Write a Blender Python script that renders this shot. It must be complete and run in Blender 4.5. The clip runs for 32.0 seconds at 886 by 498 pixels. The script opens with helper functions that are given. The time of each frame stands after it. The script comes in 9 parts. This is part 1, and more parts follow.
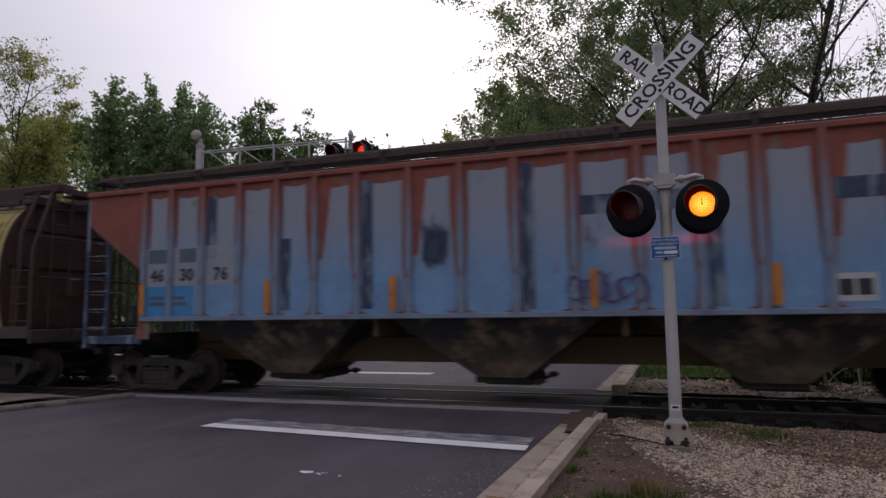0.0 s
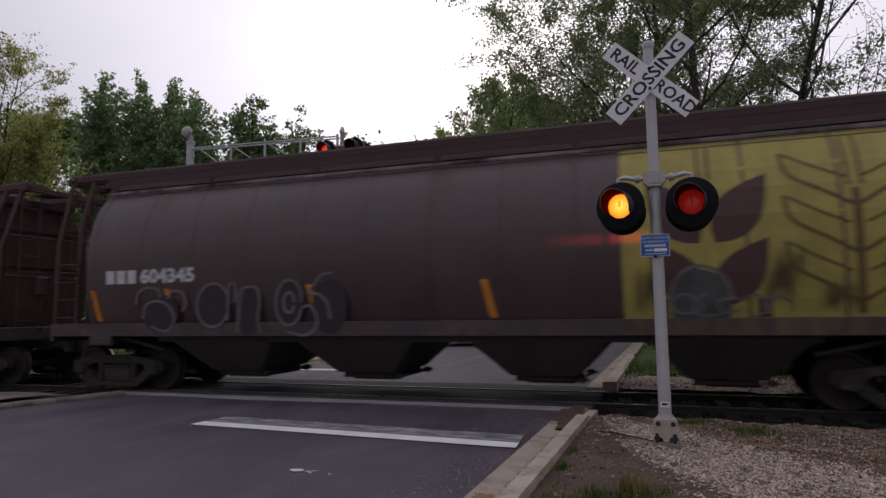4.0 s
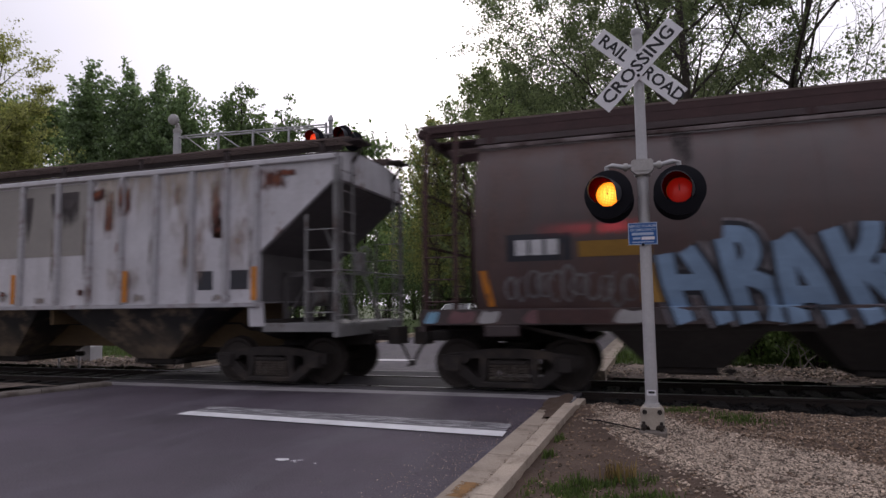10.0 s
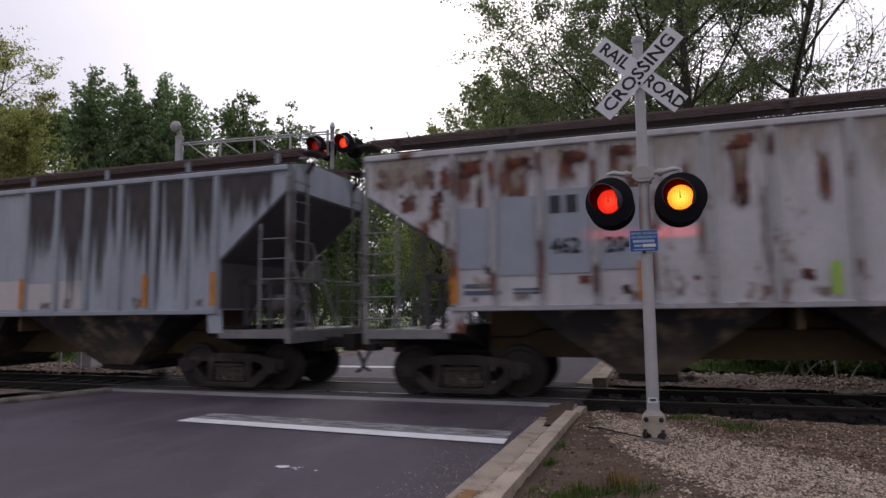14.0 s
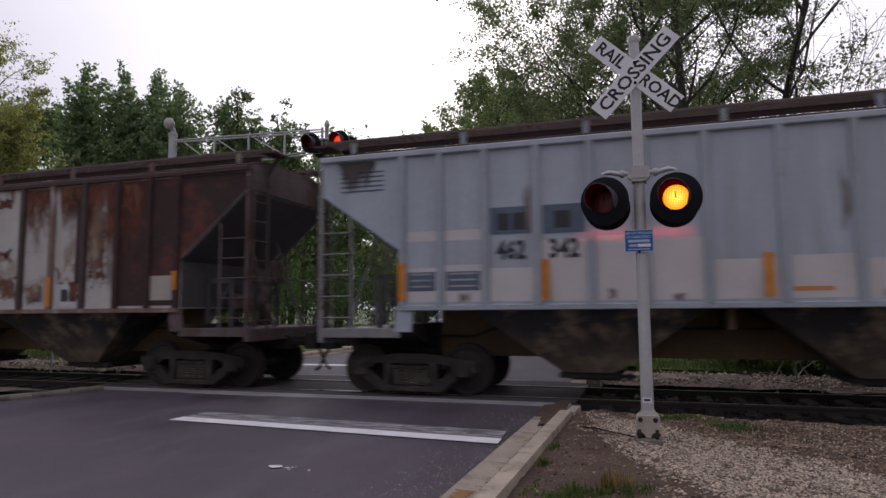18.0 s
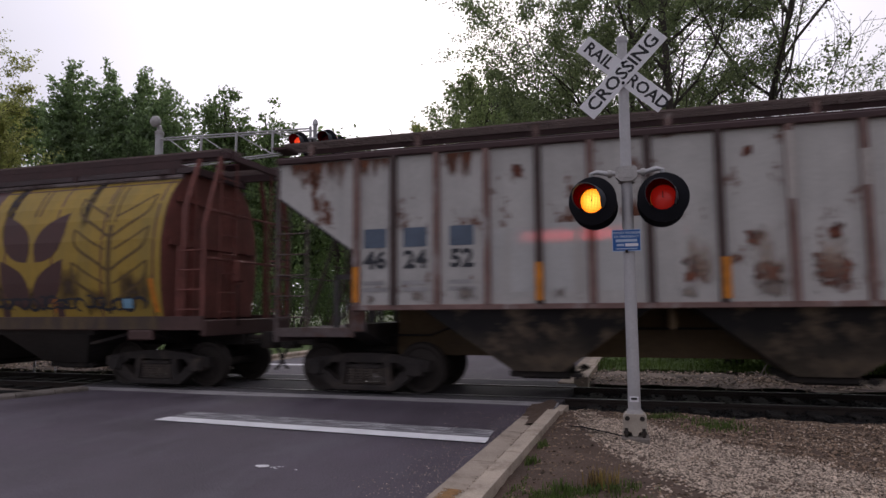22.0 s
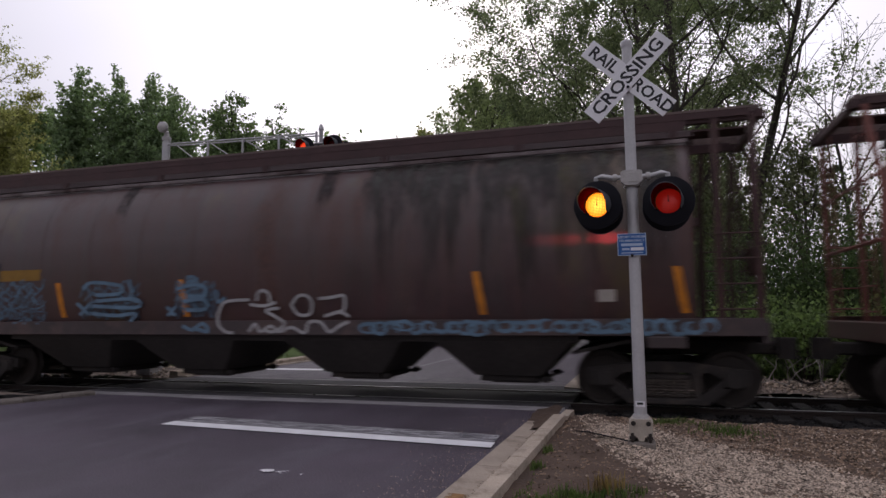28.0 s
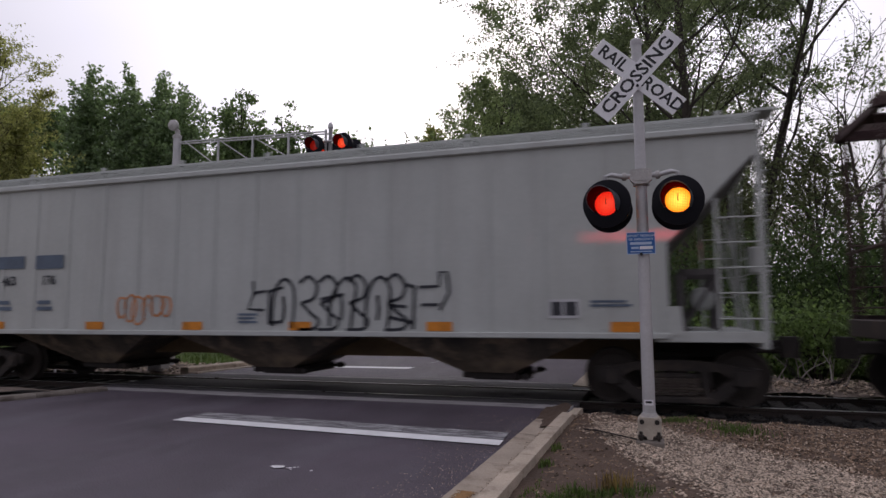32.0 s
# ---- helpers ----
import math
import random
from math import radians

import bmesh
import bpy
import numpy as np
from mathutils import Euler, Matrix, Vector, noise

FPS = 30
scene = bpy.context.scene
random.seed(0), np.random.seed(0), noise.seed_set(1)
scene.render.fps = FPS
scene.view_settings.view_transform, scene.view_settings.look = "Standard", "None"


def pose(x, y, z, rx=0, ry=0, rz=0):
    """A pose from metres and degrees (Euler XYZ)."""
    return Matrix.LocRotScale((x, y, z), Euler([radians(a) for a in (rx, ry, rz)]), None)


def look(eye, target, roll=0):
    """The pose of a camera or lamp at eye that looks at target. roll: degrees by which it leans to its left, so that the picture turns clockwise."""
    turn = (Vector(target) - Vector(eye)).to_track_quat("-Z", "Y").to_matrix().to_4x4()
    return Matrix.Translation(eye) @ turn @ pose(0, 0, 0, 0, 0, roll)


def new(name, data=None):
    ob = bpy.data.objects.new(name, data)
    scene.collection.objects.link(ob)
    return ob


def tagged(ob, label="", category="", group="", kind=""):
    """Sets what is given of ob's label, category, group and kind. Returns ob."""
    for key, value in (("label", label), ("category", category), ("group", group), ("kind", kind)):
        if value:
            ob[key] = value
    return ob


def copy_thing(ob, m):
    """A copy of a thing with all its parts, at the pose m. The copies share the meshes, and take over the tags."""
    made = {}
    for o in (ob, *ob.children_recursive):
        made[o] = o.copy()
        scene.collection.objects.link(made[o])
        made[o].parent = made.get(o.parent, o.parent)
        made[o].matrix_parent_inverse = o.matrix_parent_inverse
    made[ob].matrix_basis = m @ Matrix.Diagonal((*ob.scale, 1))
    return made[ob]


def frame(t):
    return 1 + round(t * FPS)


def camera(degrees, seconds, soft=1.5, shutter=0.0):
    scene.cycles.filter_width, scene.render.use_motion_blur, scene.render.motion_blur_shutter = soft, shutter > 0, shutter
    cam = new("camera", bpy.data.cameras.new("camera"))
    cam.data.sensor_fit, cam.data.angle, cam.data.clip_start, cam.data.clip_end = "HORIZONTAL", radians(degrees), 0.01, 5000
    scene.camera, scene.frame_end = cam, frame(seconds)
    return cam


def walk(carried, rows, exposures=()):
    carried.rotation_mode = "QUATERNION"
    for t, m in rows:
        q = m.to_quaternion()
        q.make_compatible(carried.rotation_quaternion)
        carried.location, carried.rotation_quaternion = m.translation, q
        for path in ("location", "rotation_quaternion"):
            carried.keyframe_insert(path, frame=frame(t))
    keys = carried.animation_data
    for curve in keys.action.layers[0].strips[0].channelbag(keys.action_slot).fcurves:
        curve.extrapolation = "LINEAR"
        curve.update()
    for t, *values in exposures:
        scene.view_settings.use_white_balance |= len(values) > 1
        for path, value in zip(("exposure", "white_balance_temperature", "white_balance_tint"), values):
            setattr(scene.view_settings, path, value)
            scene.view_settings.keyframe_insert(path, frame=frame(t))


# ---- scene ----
cam = camera(69.6, 32.0, soft=1.5, shutter=0.7)
# seconds, eye x y z, tilt up, turn to the left, lean to the left (degrees): a phone held by hand
walk(cam, [(t, pose(x, y, z) @ pose(0, 0, 0, 90 + up, 0, turn) @ pose(0, 0, 0, 0, 0, lean)) for t, x, y, z, up, turn, lean in (
    (0, -0.037, -0.068, 1.445, 6.101, 19.447, -0.646),
    (0.5, -0.026, -0.059, 1.450, 5.995, 19.355, -0.485),
    (1, -0.027, -0.058, 1.454, 5.949, 19.259, -0.629),
    (1.5, -0.026, -0.051, 1.452, 5.949, 19.340, -0.820),
    (2, -0.027, -0.050, 1.453, 5.960, 19.203, -0.560),
    (2.5, -0.027, -0.050, 1.450, 6.023, 19.149, -0.705),
    (3, -0.021, -0.054, 1.448, 5.904, 19.207, -1.037),
    (3.5, -0.015, -0.056, 1.454, 5.876, 19.031, -0.936),
    (5.5, -0.020, -0.061, 1.444, 5.517, 18.140, -0.349),
    (6, -0.019, -0.055, 1.440, 5.394, 17.900, -0.530),
    (6.5, -0.018, -0.052, 1.443, 5.146, 17.676, -0.543),
    (7, -0.006, -0.043, 1.450, 5.093, 17.524, -0.556),
    (7.5, -0.005, -0.036, 1.439, 5.244, 17.492, -0.521),
    (8, -0.004, -0.022, 1.435, 5.262, 17.568, -0.454),
    (8.5, -0.009, -0.003, 1.436, 5.190, 17.463, -0.337),
    (9, 0.003, 0.005, 1.431, 5.209, 17.608, -0.418),
    (9.5, 0.007, 0.005, 1.434, 5.037, 17.873, -0.752),
    (10, 0.012, 0.006, 1.439, 4.910, 18.031, -0.787),
    (10.5, 0.016, 0.008, 1.440, 4.994, 18.142, -0.672),
    (11, 0.016, 0.006, 1.443, 5.126, 18.293, -0.884),
    (11.5, 0.010, 0.002, 1.448, 5.222, 18.306, -0.651),
    (12, 0.013, -0.007, 1.449, 5.192, 18.402, -0.908),
    (12.5, 0.016, -0.008, 1.452, 5.141, 18.364, -0.815),
    (13, 0.012, -0.001, 1.446, 5.237, 18.273, -0.608),
    (13.5, 0.010, -0.001, 1.441, 5.401, 18.128, -0.651),
    (14, 0.012, 0.000, 1.437, 5.546, 18.114, -0.680),
    (14.5, 0.020, 0.005, 1.428, 5.702, 18.238, -0.867),
    (16.5, 0.004, 0.010, 1.444, 5.282, 18.519, -0.677),
    (17, 0.000, 0.014, 1.445, 5.288, 18.278, -0.505),
    (17.5, 0.003, 0.010, 1.449, 5.331, 17.957, -0.593),
    (18, -0.001, 0.025, 1.445, 5.403, 17.603, -0.480),
    (18.5, 0.003, 0.031, 1.441, 5.466, 17.355, -0.498),
    (19, 0.003, 0.034, 1.439, 5.543, 17.169, -0.572),
    (19.5, 0.002, 0.037, 1.433, 5.620, 16.923, -0.503),
    (20, -0.001, 0.030, 1.433, 5.564, 16.752, -0.547),
    (20.5, 0.005, 0.035, 1.436, 5.561, 16.690, -0.734),
    (21, 0.001, 0.035, 1.436, 5.527, 16.567, -0.657),
    (21.5, 0.001, 0.031, 1.434, 5.461, 16.553, -0.525),
    (22, -0.002, 0.032, 1.431, 5.433, 16.560, -0.421),
    (22.5, -0.003, 0.027, 1.435, 5.394, 16.535, -0.501),
    (23, 0.004, 0.029, 1.432, 5.387, 16.601, -0.426),
    (23.5, -0.002, 0.026, 1.441, 5.375, 16.660, -0.316),
    (24, -0.006, 0.029, 1.438, 5.447, 16.649, -0.421),
    (24.5, 0.002, 0.030, 1.436, 5.507, 16.724, -0.440),
    (25, -0.001, 0.030, 1.436, 5.550, 16.600, -0.234),
    (25.5, -0.001, 0.029, 1.428, 5.600, 16.569, -0.262),
    (27.5, 0.013, 0.033, 1.424, 5.838, 16.923, -0.620),
    (28, 0.010, 0.035, 1.425, 5.875, 17.111, -0.431),
    (28.5, 0.006, 0.030, 1.425, 5.841, 17.214, -0.487),
    (29, 0.010, 0.023, 1.424, 5.817, 17.354, -0.562),
    (29.5, 0.017, 0.020, 1.432, 5.802, 17.512, -0.596),
    (30, 0.022, 0.010, 1.435, 5.861, 17.686, -0.247),
    (30.5, 0.015, 0.002, 1.439, 5.952, 17.797, -0.120),
    (31, 0.009, 0.008, 1.436, 5.974, 17.781, -0.337),
    (31.5, 0.012, 0.011, 1.427, 5.839, 17.823, -0.502),
    (32, 0.014, 0.007, 1.434, 5.636, 17.894, -0.259),
)], exposures=[(0, -0.20), (3.5, -0.20), (5.5, 0.0), (8.0, 0.13), (14.0, 0.09), (32.0, 0.06)])

# ---- light: an overcast evening sky, brightest where the low sun hides behind the cloud, beyond the train ----
SUN_UP, SUN_TURN = radians(24), radians(-14)
SUN_WAY = Vector((math.sin(SUN_TURN) * math.cos(SUN_UP), math.cos(SUN_TURN) * math.cos(SUN_UP), math.sin(SUN_UP)))
world = bpy.data.worlds.new("overcast_sky")
scene.world = world
world.use_nodes = True
wn, wl = world.node_tree.nodes, world.node_tree.links
wn.clear()
w_out, w_bg = wn.new("ShaderNodeOutputWorld"), wn.new("ShaderNodeBackground")
w_sky = wn.new("ShaderNodeTexSky")
w_sky.sky_type, w_sky.sun_disc = "NISHITA", False
w_sky.sun_elevation, w_sky.sun_rotation = SUN_UP, SUN_TURN
w_sky.air_density, w_sky.dust_density = 1.0, 4.0
w_gain = wn.new("ShaderNodeVectorMath")
w_gain.operation = "SCALE"
w_gain.inputs["Scale"].default_value = 0.10
w_co, w_map = wn.new("ShaderNodeTexCoord"), wn.new("ShaderNodeMapping")
w_map.inputs["Scale"].default_value = (1.0, 1.0, 2.2)
w_noise, w_ramp = wn.new("ShaderNodeTexNoise"), wn.new("ShaderNodeValToRGB")
w_noise.inputs["Scale"].default_value, w_noise.inputs["Detail"].default_value = 1.5, 3.0
w_ramp.color_ramp.elements[0].position, w_ramp.color_ramp.elements[1].position = 0.34, 0.64
w_ramp.color_ramp.elements[0].color = (0.915, 0.892, 1.07, 1)
w_ramp.color_ramp.elements[1].color = (1.04, 0.992, 1.11, 1)
# the cloud thins smoothly towards the sun
w_dot, w_half, w_pow, w_fall = wn.new("ShaderNodeVectorMath"), wn.new("ShaderNodeMath"), wn.new("ShaderNodeMath"), wn.new("ShaderNodeMath")
w_dot.operation, w_half.operation, w_pow.operation, w_fall.operation = "DOT_PRODUCT", "MULTIPLY_ADD", "POWER", "MULTIPLY_ADD"
w_dot.inputs[1].default_value = SUN_WAY
w_half.inputs[1].default_value, w_half.inputs[2].default_value = 0.5, 0.5
w_pow.inputs[1].default_value = 10.0
w_fall.inputs[1].default_value = 0.85
# and it is brighter overhead than at the horizon
w_sep, w_up = wn.new("ShaderNodeSeparateXYZ"), wn.new("ShaderNodeMapRange")
w_up.inputs["To Min"].default_value, w_up.inputs["To Max"].default_value = 0.31, 0.82
wl.new(w_co.outputs["Generated"], w_sep.inputs["Vector"])
wl.new(w_sep.outputs["Z"], w_up.inputs["Value"])
wl.new(w_up.outputs["Result"], w_fall.inputs[2])
w_mix, w_mul = wn.new("ShaderNodeMixRGB"), wn.new("ShaderNodeMixRGB")
w_mix.inputs["Fac"].default_value = 0.93
w_mul.blend_type = "MULTIPLY"
w_mul.inputs["Fac"].default_value = 1.0
wl.new(w_co.outputs["Generated"], w_map.inputs["Vector"])
wl.new(w_co.outputs["Generated"], w_dot.inputs[0])
wl.new(w_dot.outputs["Value"], w_half.inputs[0])
wl.new(w_half.outputs["Value"], w_pow.inputs[0])
wl.new(w_pow.outputs["Value"], w_fall.inputs[0])
wl.new(w_map.outputs["Vector"], w_noise.inputs["Vector"])
wl.new(w_noise.outputs["Fac"], w_ramp.inputs["Fac"])
wl.new(w_sky.outputs["Color"], w_gain.inputs[0])
wl.new(w_gain.outputs["Vector"], w_mix.inputs["Color1"])
wl.new(w_ramp.outputs["Color"], w_mul.inputs["Color1"])
wl.new(w_fall.outputs["Value"], w_mul.inputs["Color2"])
wl.new(w_mul.outputs["Color"], w_mix.inputs["Color2"])
wl.new(w_mix.outputs["Color"], w_bg.inputs["Color"])
w_bg.inputs["Strength"].default_value = 1.0
wl.new(w_bg.outputs["Background"], w_out.inputs["Surface"])

sun = new("sun", bpy.data.lights.new("sun", "SUN"))
sun.data.energy, sun.data.angle, sun.data.color = 0.35, radians(40), (1.0, 0.95, 0.90)
sun.matrix_world = look((0, 0, 30), Vector((0, 0, 30)) - SUN_WAY)


# ---- materials ----
def node_mat(name):
    m = bpy.data.materials.new(name)
    m.use_nodes = True
    n, l = m.node_tree.nodes, m.node_tree.links
    return m, n, l, n["Principled BSDF"]


def noise_of(n, l, vec, scale, detail=4.0, rough=0.6, stretch=None):
    if stretch:
        mp = n.new("ShaderNodeMapping")
        mp.inputs["Scale"].default_value = stretch
        l.new(vec, mp.inputs["Vector"])
        vec = mp.outputs["Vector"]
    t = n.new("ShaderNodeTexNoise")
    t.inputs["Scale"].default_value, t.inputs["Detail"].default_value, t.inputs["Roughness"].default_value = scale, detail, rough
    l.new(vec, t.inputs["Vector"])
    return t.outputs["Fac"]


def ramp_of(n, l, fac, lo, hi, a=0.0, b=1.0):
    r = n.new("ShaderNodeMapRange")
    r.inputs["From Min"].default_value, r.inputs["From Max"].default_value = lo, hi
    r.inputs["To Min"].default_value, r.inputs["To Max"].default_value = a, b
    l.new(fac, r.inputs["Value"])
    return r.outputs["Result"]


def blend(n, l, fac, a, b, kind="MIX"):
    x = n.new("ShaderNodeMixRGB")
    x.blend_type = kind
    for sock, v in ((x.inputs["Fac"], fac), (x.inputs["Color1"], a), (x.inputs["Color2"], b)):
        if hasattr(v, "is_linked"):
            l.new(v, sock)
        elif isinstance(v, (int, float)):
            sock.default_value = v
        else:
            sock.default_value = (*v, 1)
    return x.outputs["Color"]


def grey(v):
    return (v, v, v)


def object_vec(n, l, shift=0.0, by_object=False):
    tc = n.new("ShaderNodeTexCoord")
    add = n.new("ShaderNodeVectorMath")
    l.new(tc.outputs["Object"], add.inputs[0])
    add.inputs[1].default_value = (shift, shift * 1.7, shift * 0.6)
    if by_object:
        oi, sc = n.new("ShaderNodeObjectInfo"), n.new("ShaderNodeMath")
        sc.operation = "MULTIPLY"
        sc.inputs[1].default_value = 40.0
        l.new(oi.outputs["Random"], sc.inputs[0])
        l.new(sc.outputs["Value"], add.inputs[1])
    return add.outputs["Vector"]


def surface(name, col, rough=0.65, metal=0.0, vary=0.18, scale=2.5, fine=45.0, bump=0.15, rust=None, streak=None,
            shift=0.0, by_object=False, spec=0.4, blotch=None, fade=None, broken=None, island=0.0):
    """Painted or raw surface: two scales of tone, optional rust patches, vertical dirt streaks and blotches of a second colour."""
    m, n, l, b = node_mat(name)
    v = object_vec(n, l, shift, by_object)
    big, small = noise_of(n, l, v, scale), noise_of(n, l, v, fine, 3.0)
    c = blend(n, l, 1.0, col, ramp_of(n, l, big, 0.25, 0.75, 1 - vary, 1 + vary), "MULTIPLY")
    c = blend(n, l, 1.0, c, ramp_of(n, l, small, 0.25, 0.75, 1 - vary * 0.6, 1 + vary * 0.6), "MULTIPLY")
    if island:
        geo = n.new("ShaderNodeNewGeometry")
        c = blend(n, l, 1.0, c, ramp_of(n, l, geo.outputs["Random Per Island"], 0.0, 1.0, 1 - island, 1 + island), "MULTIPLY")
    r_out = ramp_of(n, l, big, 0.2, 0.8, max(0.05, rough - 0.1), min(1, rough + 0.1))
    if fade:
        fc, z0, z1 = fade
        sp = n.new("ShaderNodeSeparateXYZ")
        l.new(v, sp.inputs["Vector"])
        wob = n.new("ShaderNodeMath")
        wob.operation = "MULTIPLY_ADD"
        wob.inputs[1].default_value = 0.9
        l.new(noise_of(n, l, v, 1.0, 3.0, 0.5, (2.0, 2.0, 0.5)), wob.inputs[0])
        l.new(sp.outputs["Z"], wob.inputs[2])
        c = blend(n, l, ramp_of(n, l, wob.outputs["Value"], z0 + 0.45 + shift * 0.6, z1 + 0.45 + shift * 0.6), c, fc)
    if blotch:
        bc, lo, hi, sc, st = blotch
        f = ramp_of(n, l, noise_of(n, l, v, sc, 5.0, 0.65, st), lo, hi)
        c = blend(n, l, f, c, bc)
    if streak:
        sc, lo, hi, amount = streak
        f = ramp_of(n, l, noise_of(n, l, v, 1.0, 4.0, 0.6, (3.2, 3.2, 0.22)), lo, hi, 0.0, amount)
        c = blend(n, l, f, c, sc)
    if rust:
        rc, lo, hi, sc, st = rust
        a = noise_of(n, l, v, sc, 6.0, 0.7, st)
        f = ramp_of(n, l, a, lo, hi)
        tone = blend(n, l, ramp_of(n, l, small, 0.3, 0.7), rc, tuple(x * 0.45 for x in rc))
        c = blend(n, l, f, c, tone)
        r_out = blend(n, l, f, r_out, grey(0.9))
    l.new(c, b.inputs["Base Color"])
    l.new(r_out, b.inputs["Roughness"])
    if broken:
        sc, lo, hi, st, form = broken
        gc, sp2 = n.new("ShaderNodeTexCoord"), n.new("ShaderNodeSeparateXYZ")
        l.new(gc.outputs["Generated"], sp2.inputs["Vector"])
        off = ramp_of(n, l, sp2.outputs["X"], 0.0, 1.0, -1.0, 1.0)
        ab, sm, tot = n.new("ShaderNodeMath"), n.new("ShaderNodeMath"), n.new("ShaderNodeMath")
        ab.operation, sm.operation, tot.operation = "ABSOLUTE", "ADD", "ADD"
        l.new(off, ab.inputs[0])
        if form == "spot":
            offz, abz, big_one = ramp_of(n, l, sp2.outputs["Z"], 0.0, 1.0, -1.0, 1.0), n.new("ShaderNodeMath"), n.new("ShaderNodeMath")
            abz.operation, big_one.operation = "ABSOLUTE", "MAXIMUM"
            l.new(offz, abz.inputs[0])
            l.new(ab.outputs["Value"], big_one.inputs[0])
            l.new(abz.outputs["Value"], big_one.inputs[1])
            fall = ramp_of(n, l, big_one.outputs["Value"], 0.1, 1.0, 0.14, -0.30)
        else:
            fall = ramp_of(n, l, sp2.outputs["Z"], 0.0, 1.0, -0.30, 0.10)
        l.new(fall, sm.inputs[0])
        l.new(ramp_of(n, l, ab.outputs["Value"], 0.6, 1.0, 0.0, -0.12), sm.inputs[1])
        l.new(sm.outputs["Value"], tot.inputs[0])
        l.new(noise_of(n, l, v, sc, 5.0, 0.7, st), tot.inputs[1])
        l.new(ramp_of(n, l, tot.outputs["Value"], lo, hi), b.inputs["Alpha"])
    b.inputs["Metallic"].default_value = metal
    b.inputs["Specular IOR Level"].default_value = spec
    if bump:
        bp = n.new("ShaderNodeBump")
        bp.inputs["Strength"].default_value, bp.inputs["Distance"].default_value = bump, 0.02
        l.new(small, bp.inputs["Height"])
        l.new(bp.outputs["Normal"], b.inputs["Normal"])
    return m


def glow(name, col, strength, base=(0.3, 0.02, 0.01), edge=None):
    """A lit lens: the light of the bulb, hottest in the middle, broken up by the moulded dimples of the glass."""
    m, n, l, b = node_mat(name)
    v = object_vec(n, l)
    b.inputs["Base Color"].default_value = (*base, 1)
    b.inputs["Roughness"].default_value = 0.25
    if edge:
        far = n.new("ShaderNodeVectorMath")
        far.operation = "LENGTH"
        l.new(v, far.inputs[0])
        w = n.new("ShaderNodeTexVoronoi")
        w.inputs["Scale"].default_value, w.inputs["Randomness"].default_value = 62.0, 0.0
        flat = n.new("ShaderNodeVectorMath")
        flat.operation = "MULTIPLY"
        flat.inputs[1].default_value = (1, 0, 1)
        l.new(v, flat.inputs[0])
        l.new(flat.outputs["Vector"], w.inputs["Vector"])
        c = blend(n, l, ramp_of(n, l, far.outputs["Value"], 0.035, 0.13), col, edge)
        f = ramp_of(n, l, w.outputs["Distance"], 0.2, 0.6, 1.5, 0.12)
        l.new(blend(n, l, 1.0, c, f, "MULTIPLY"), b.inputs["Emission Color"])
    else:
        b.inputs["Emission Color"].default_value = (*col, 1)
    b.inputs["Emission Strength"].default_value = strength
    return m


def leaf_mat(name, col, col2):
    m, n, l, b = node_mat(name)
    g = n.new("ShaderNodeNewGeometry")
    v = object_vec(n, l)
    f = noise_of(n, l, v, 0.6, 3.0)
    c = blend(n, l, ramp_of(n, l, f, 0.3, 0.7), col, col2)
    c = blend(n, l, 1.0, c, ramp_of(n, l, g.outputs["Random Per Island"], 0.0, 1.0, 0.55, 1.45), "MULTIPLY")
    l.new(c, b.inputs["Base Color"])
    b.inputs["Roughness"].default_value = 0.6
    b.inputs["Specular IOR Level"].default_value = 0.25
    t, mx, out = n.new("ShaderNodeBsdfTranslucent"), n.new("ShaderNodeMixShader"), n["Material Output"]
    l.new(blend(n, l, 1.0, c, (1.3, 1.4, 0.9), "MULTIPLY"), t.inputs["Color"])
    mx.inputs["Fac"].default_value = 0.5
    l.new(b.outputs["BSDF"], mx.inputs[1])
    l.new(t.outputs["BSDF"], mx.inputs[2])
    l.new(mx.outputs["Shader"], out.inputs["Surface"])
    return m


ASPHALT = surface("asphalt", (0.073, 0.057, 0.074), 0.62, vary=0.5, scale=0.6, fine=40, bump=1.0, blotch=((0.106, 0.092, 0.113), 0.48, 0.72, 1.3, (1, 0.4, 1)), rust=((0.24, 0.22, 0.23), 0.67, 0.71, 18.0, None), spec=0.46)
CROSSING = surface("crossing_asphalt", (0.075, 0.068, 0.074), 0.85, vary=0.3, scale=0.9, fine=70, bump=0.5, blotch=((0.09, 0.085, 0.085), 0.55, 0.7, 2.0, (0.5, 2, 1)))
CONCRETE = surface("kerb_concrete", (0.44, 0.365, 0.29), 0.9, vary=0.24, scale=2.2, fine=60, bump=0.5, rust=((0.20, 0.15, 0.10), 0.52, 0.75, 3.0, None), by_object=True)
LICHEN = surface("orange_litter", (0.27, 0.15, 0.06), 0.9, vary=0.35, scale=8, fine=60, bump=0.3, broken=(22.0, 0.44, 0.52, None, "spot"))
OLDCONCRETE = surface("old_kerb_concrete", (0.19, 0.165, 0.145), 0.9, vary=0.3, scale=1.2, fine=60, bump=0.5, rust=((0.09, 0.07, 0.055), 0.48, 0.7, 2.0, None), by_object=True)
BASEPAINT = surface("beige_casting", (0.42, 0.37, 0.31), 0.65, 0.1, vary=0.2, scale=6, fine=60, bump=0.2, rust=((0.20, 0.12, 0.08), 0.60, 0.75, 8.0, None))
GUTTER = surface("gutter_concrete", (0.36, 0.30, 0.24), 0.9, vary=0.22, scale=1.6, fine=60, bump=0.5, rust=((0.20, 0.15, 0.105), 0.52, 0.75, 2.2, None), by_object=True)
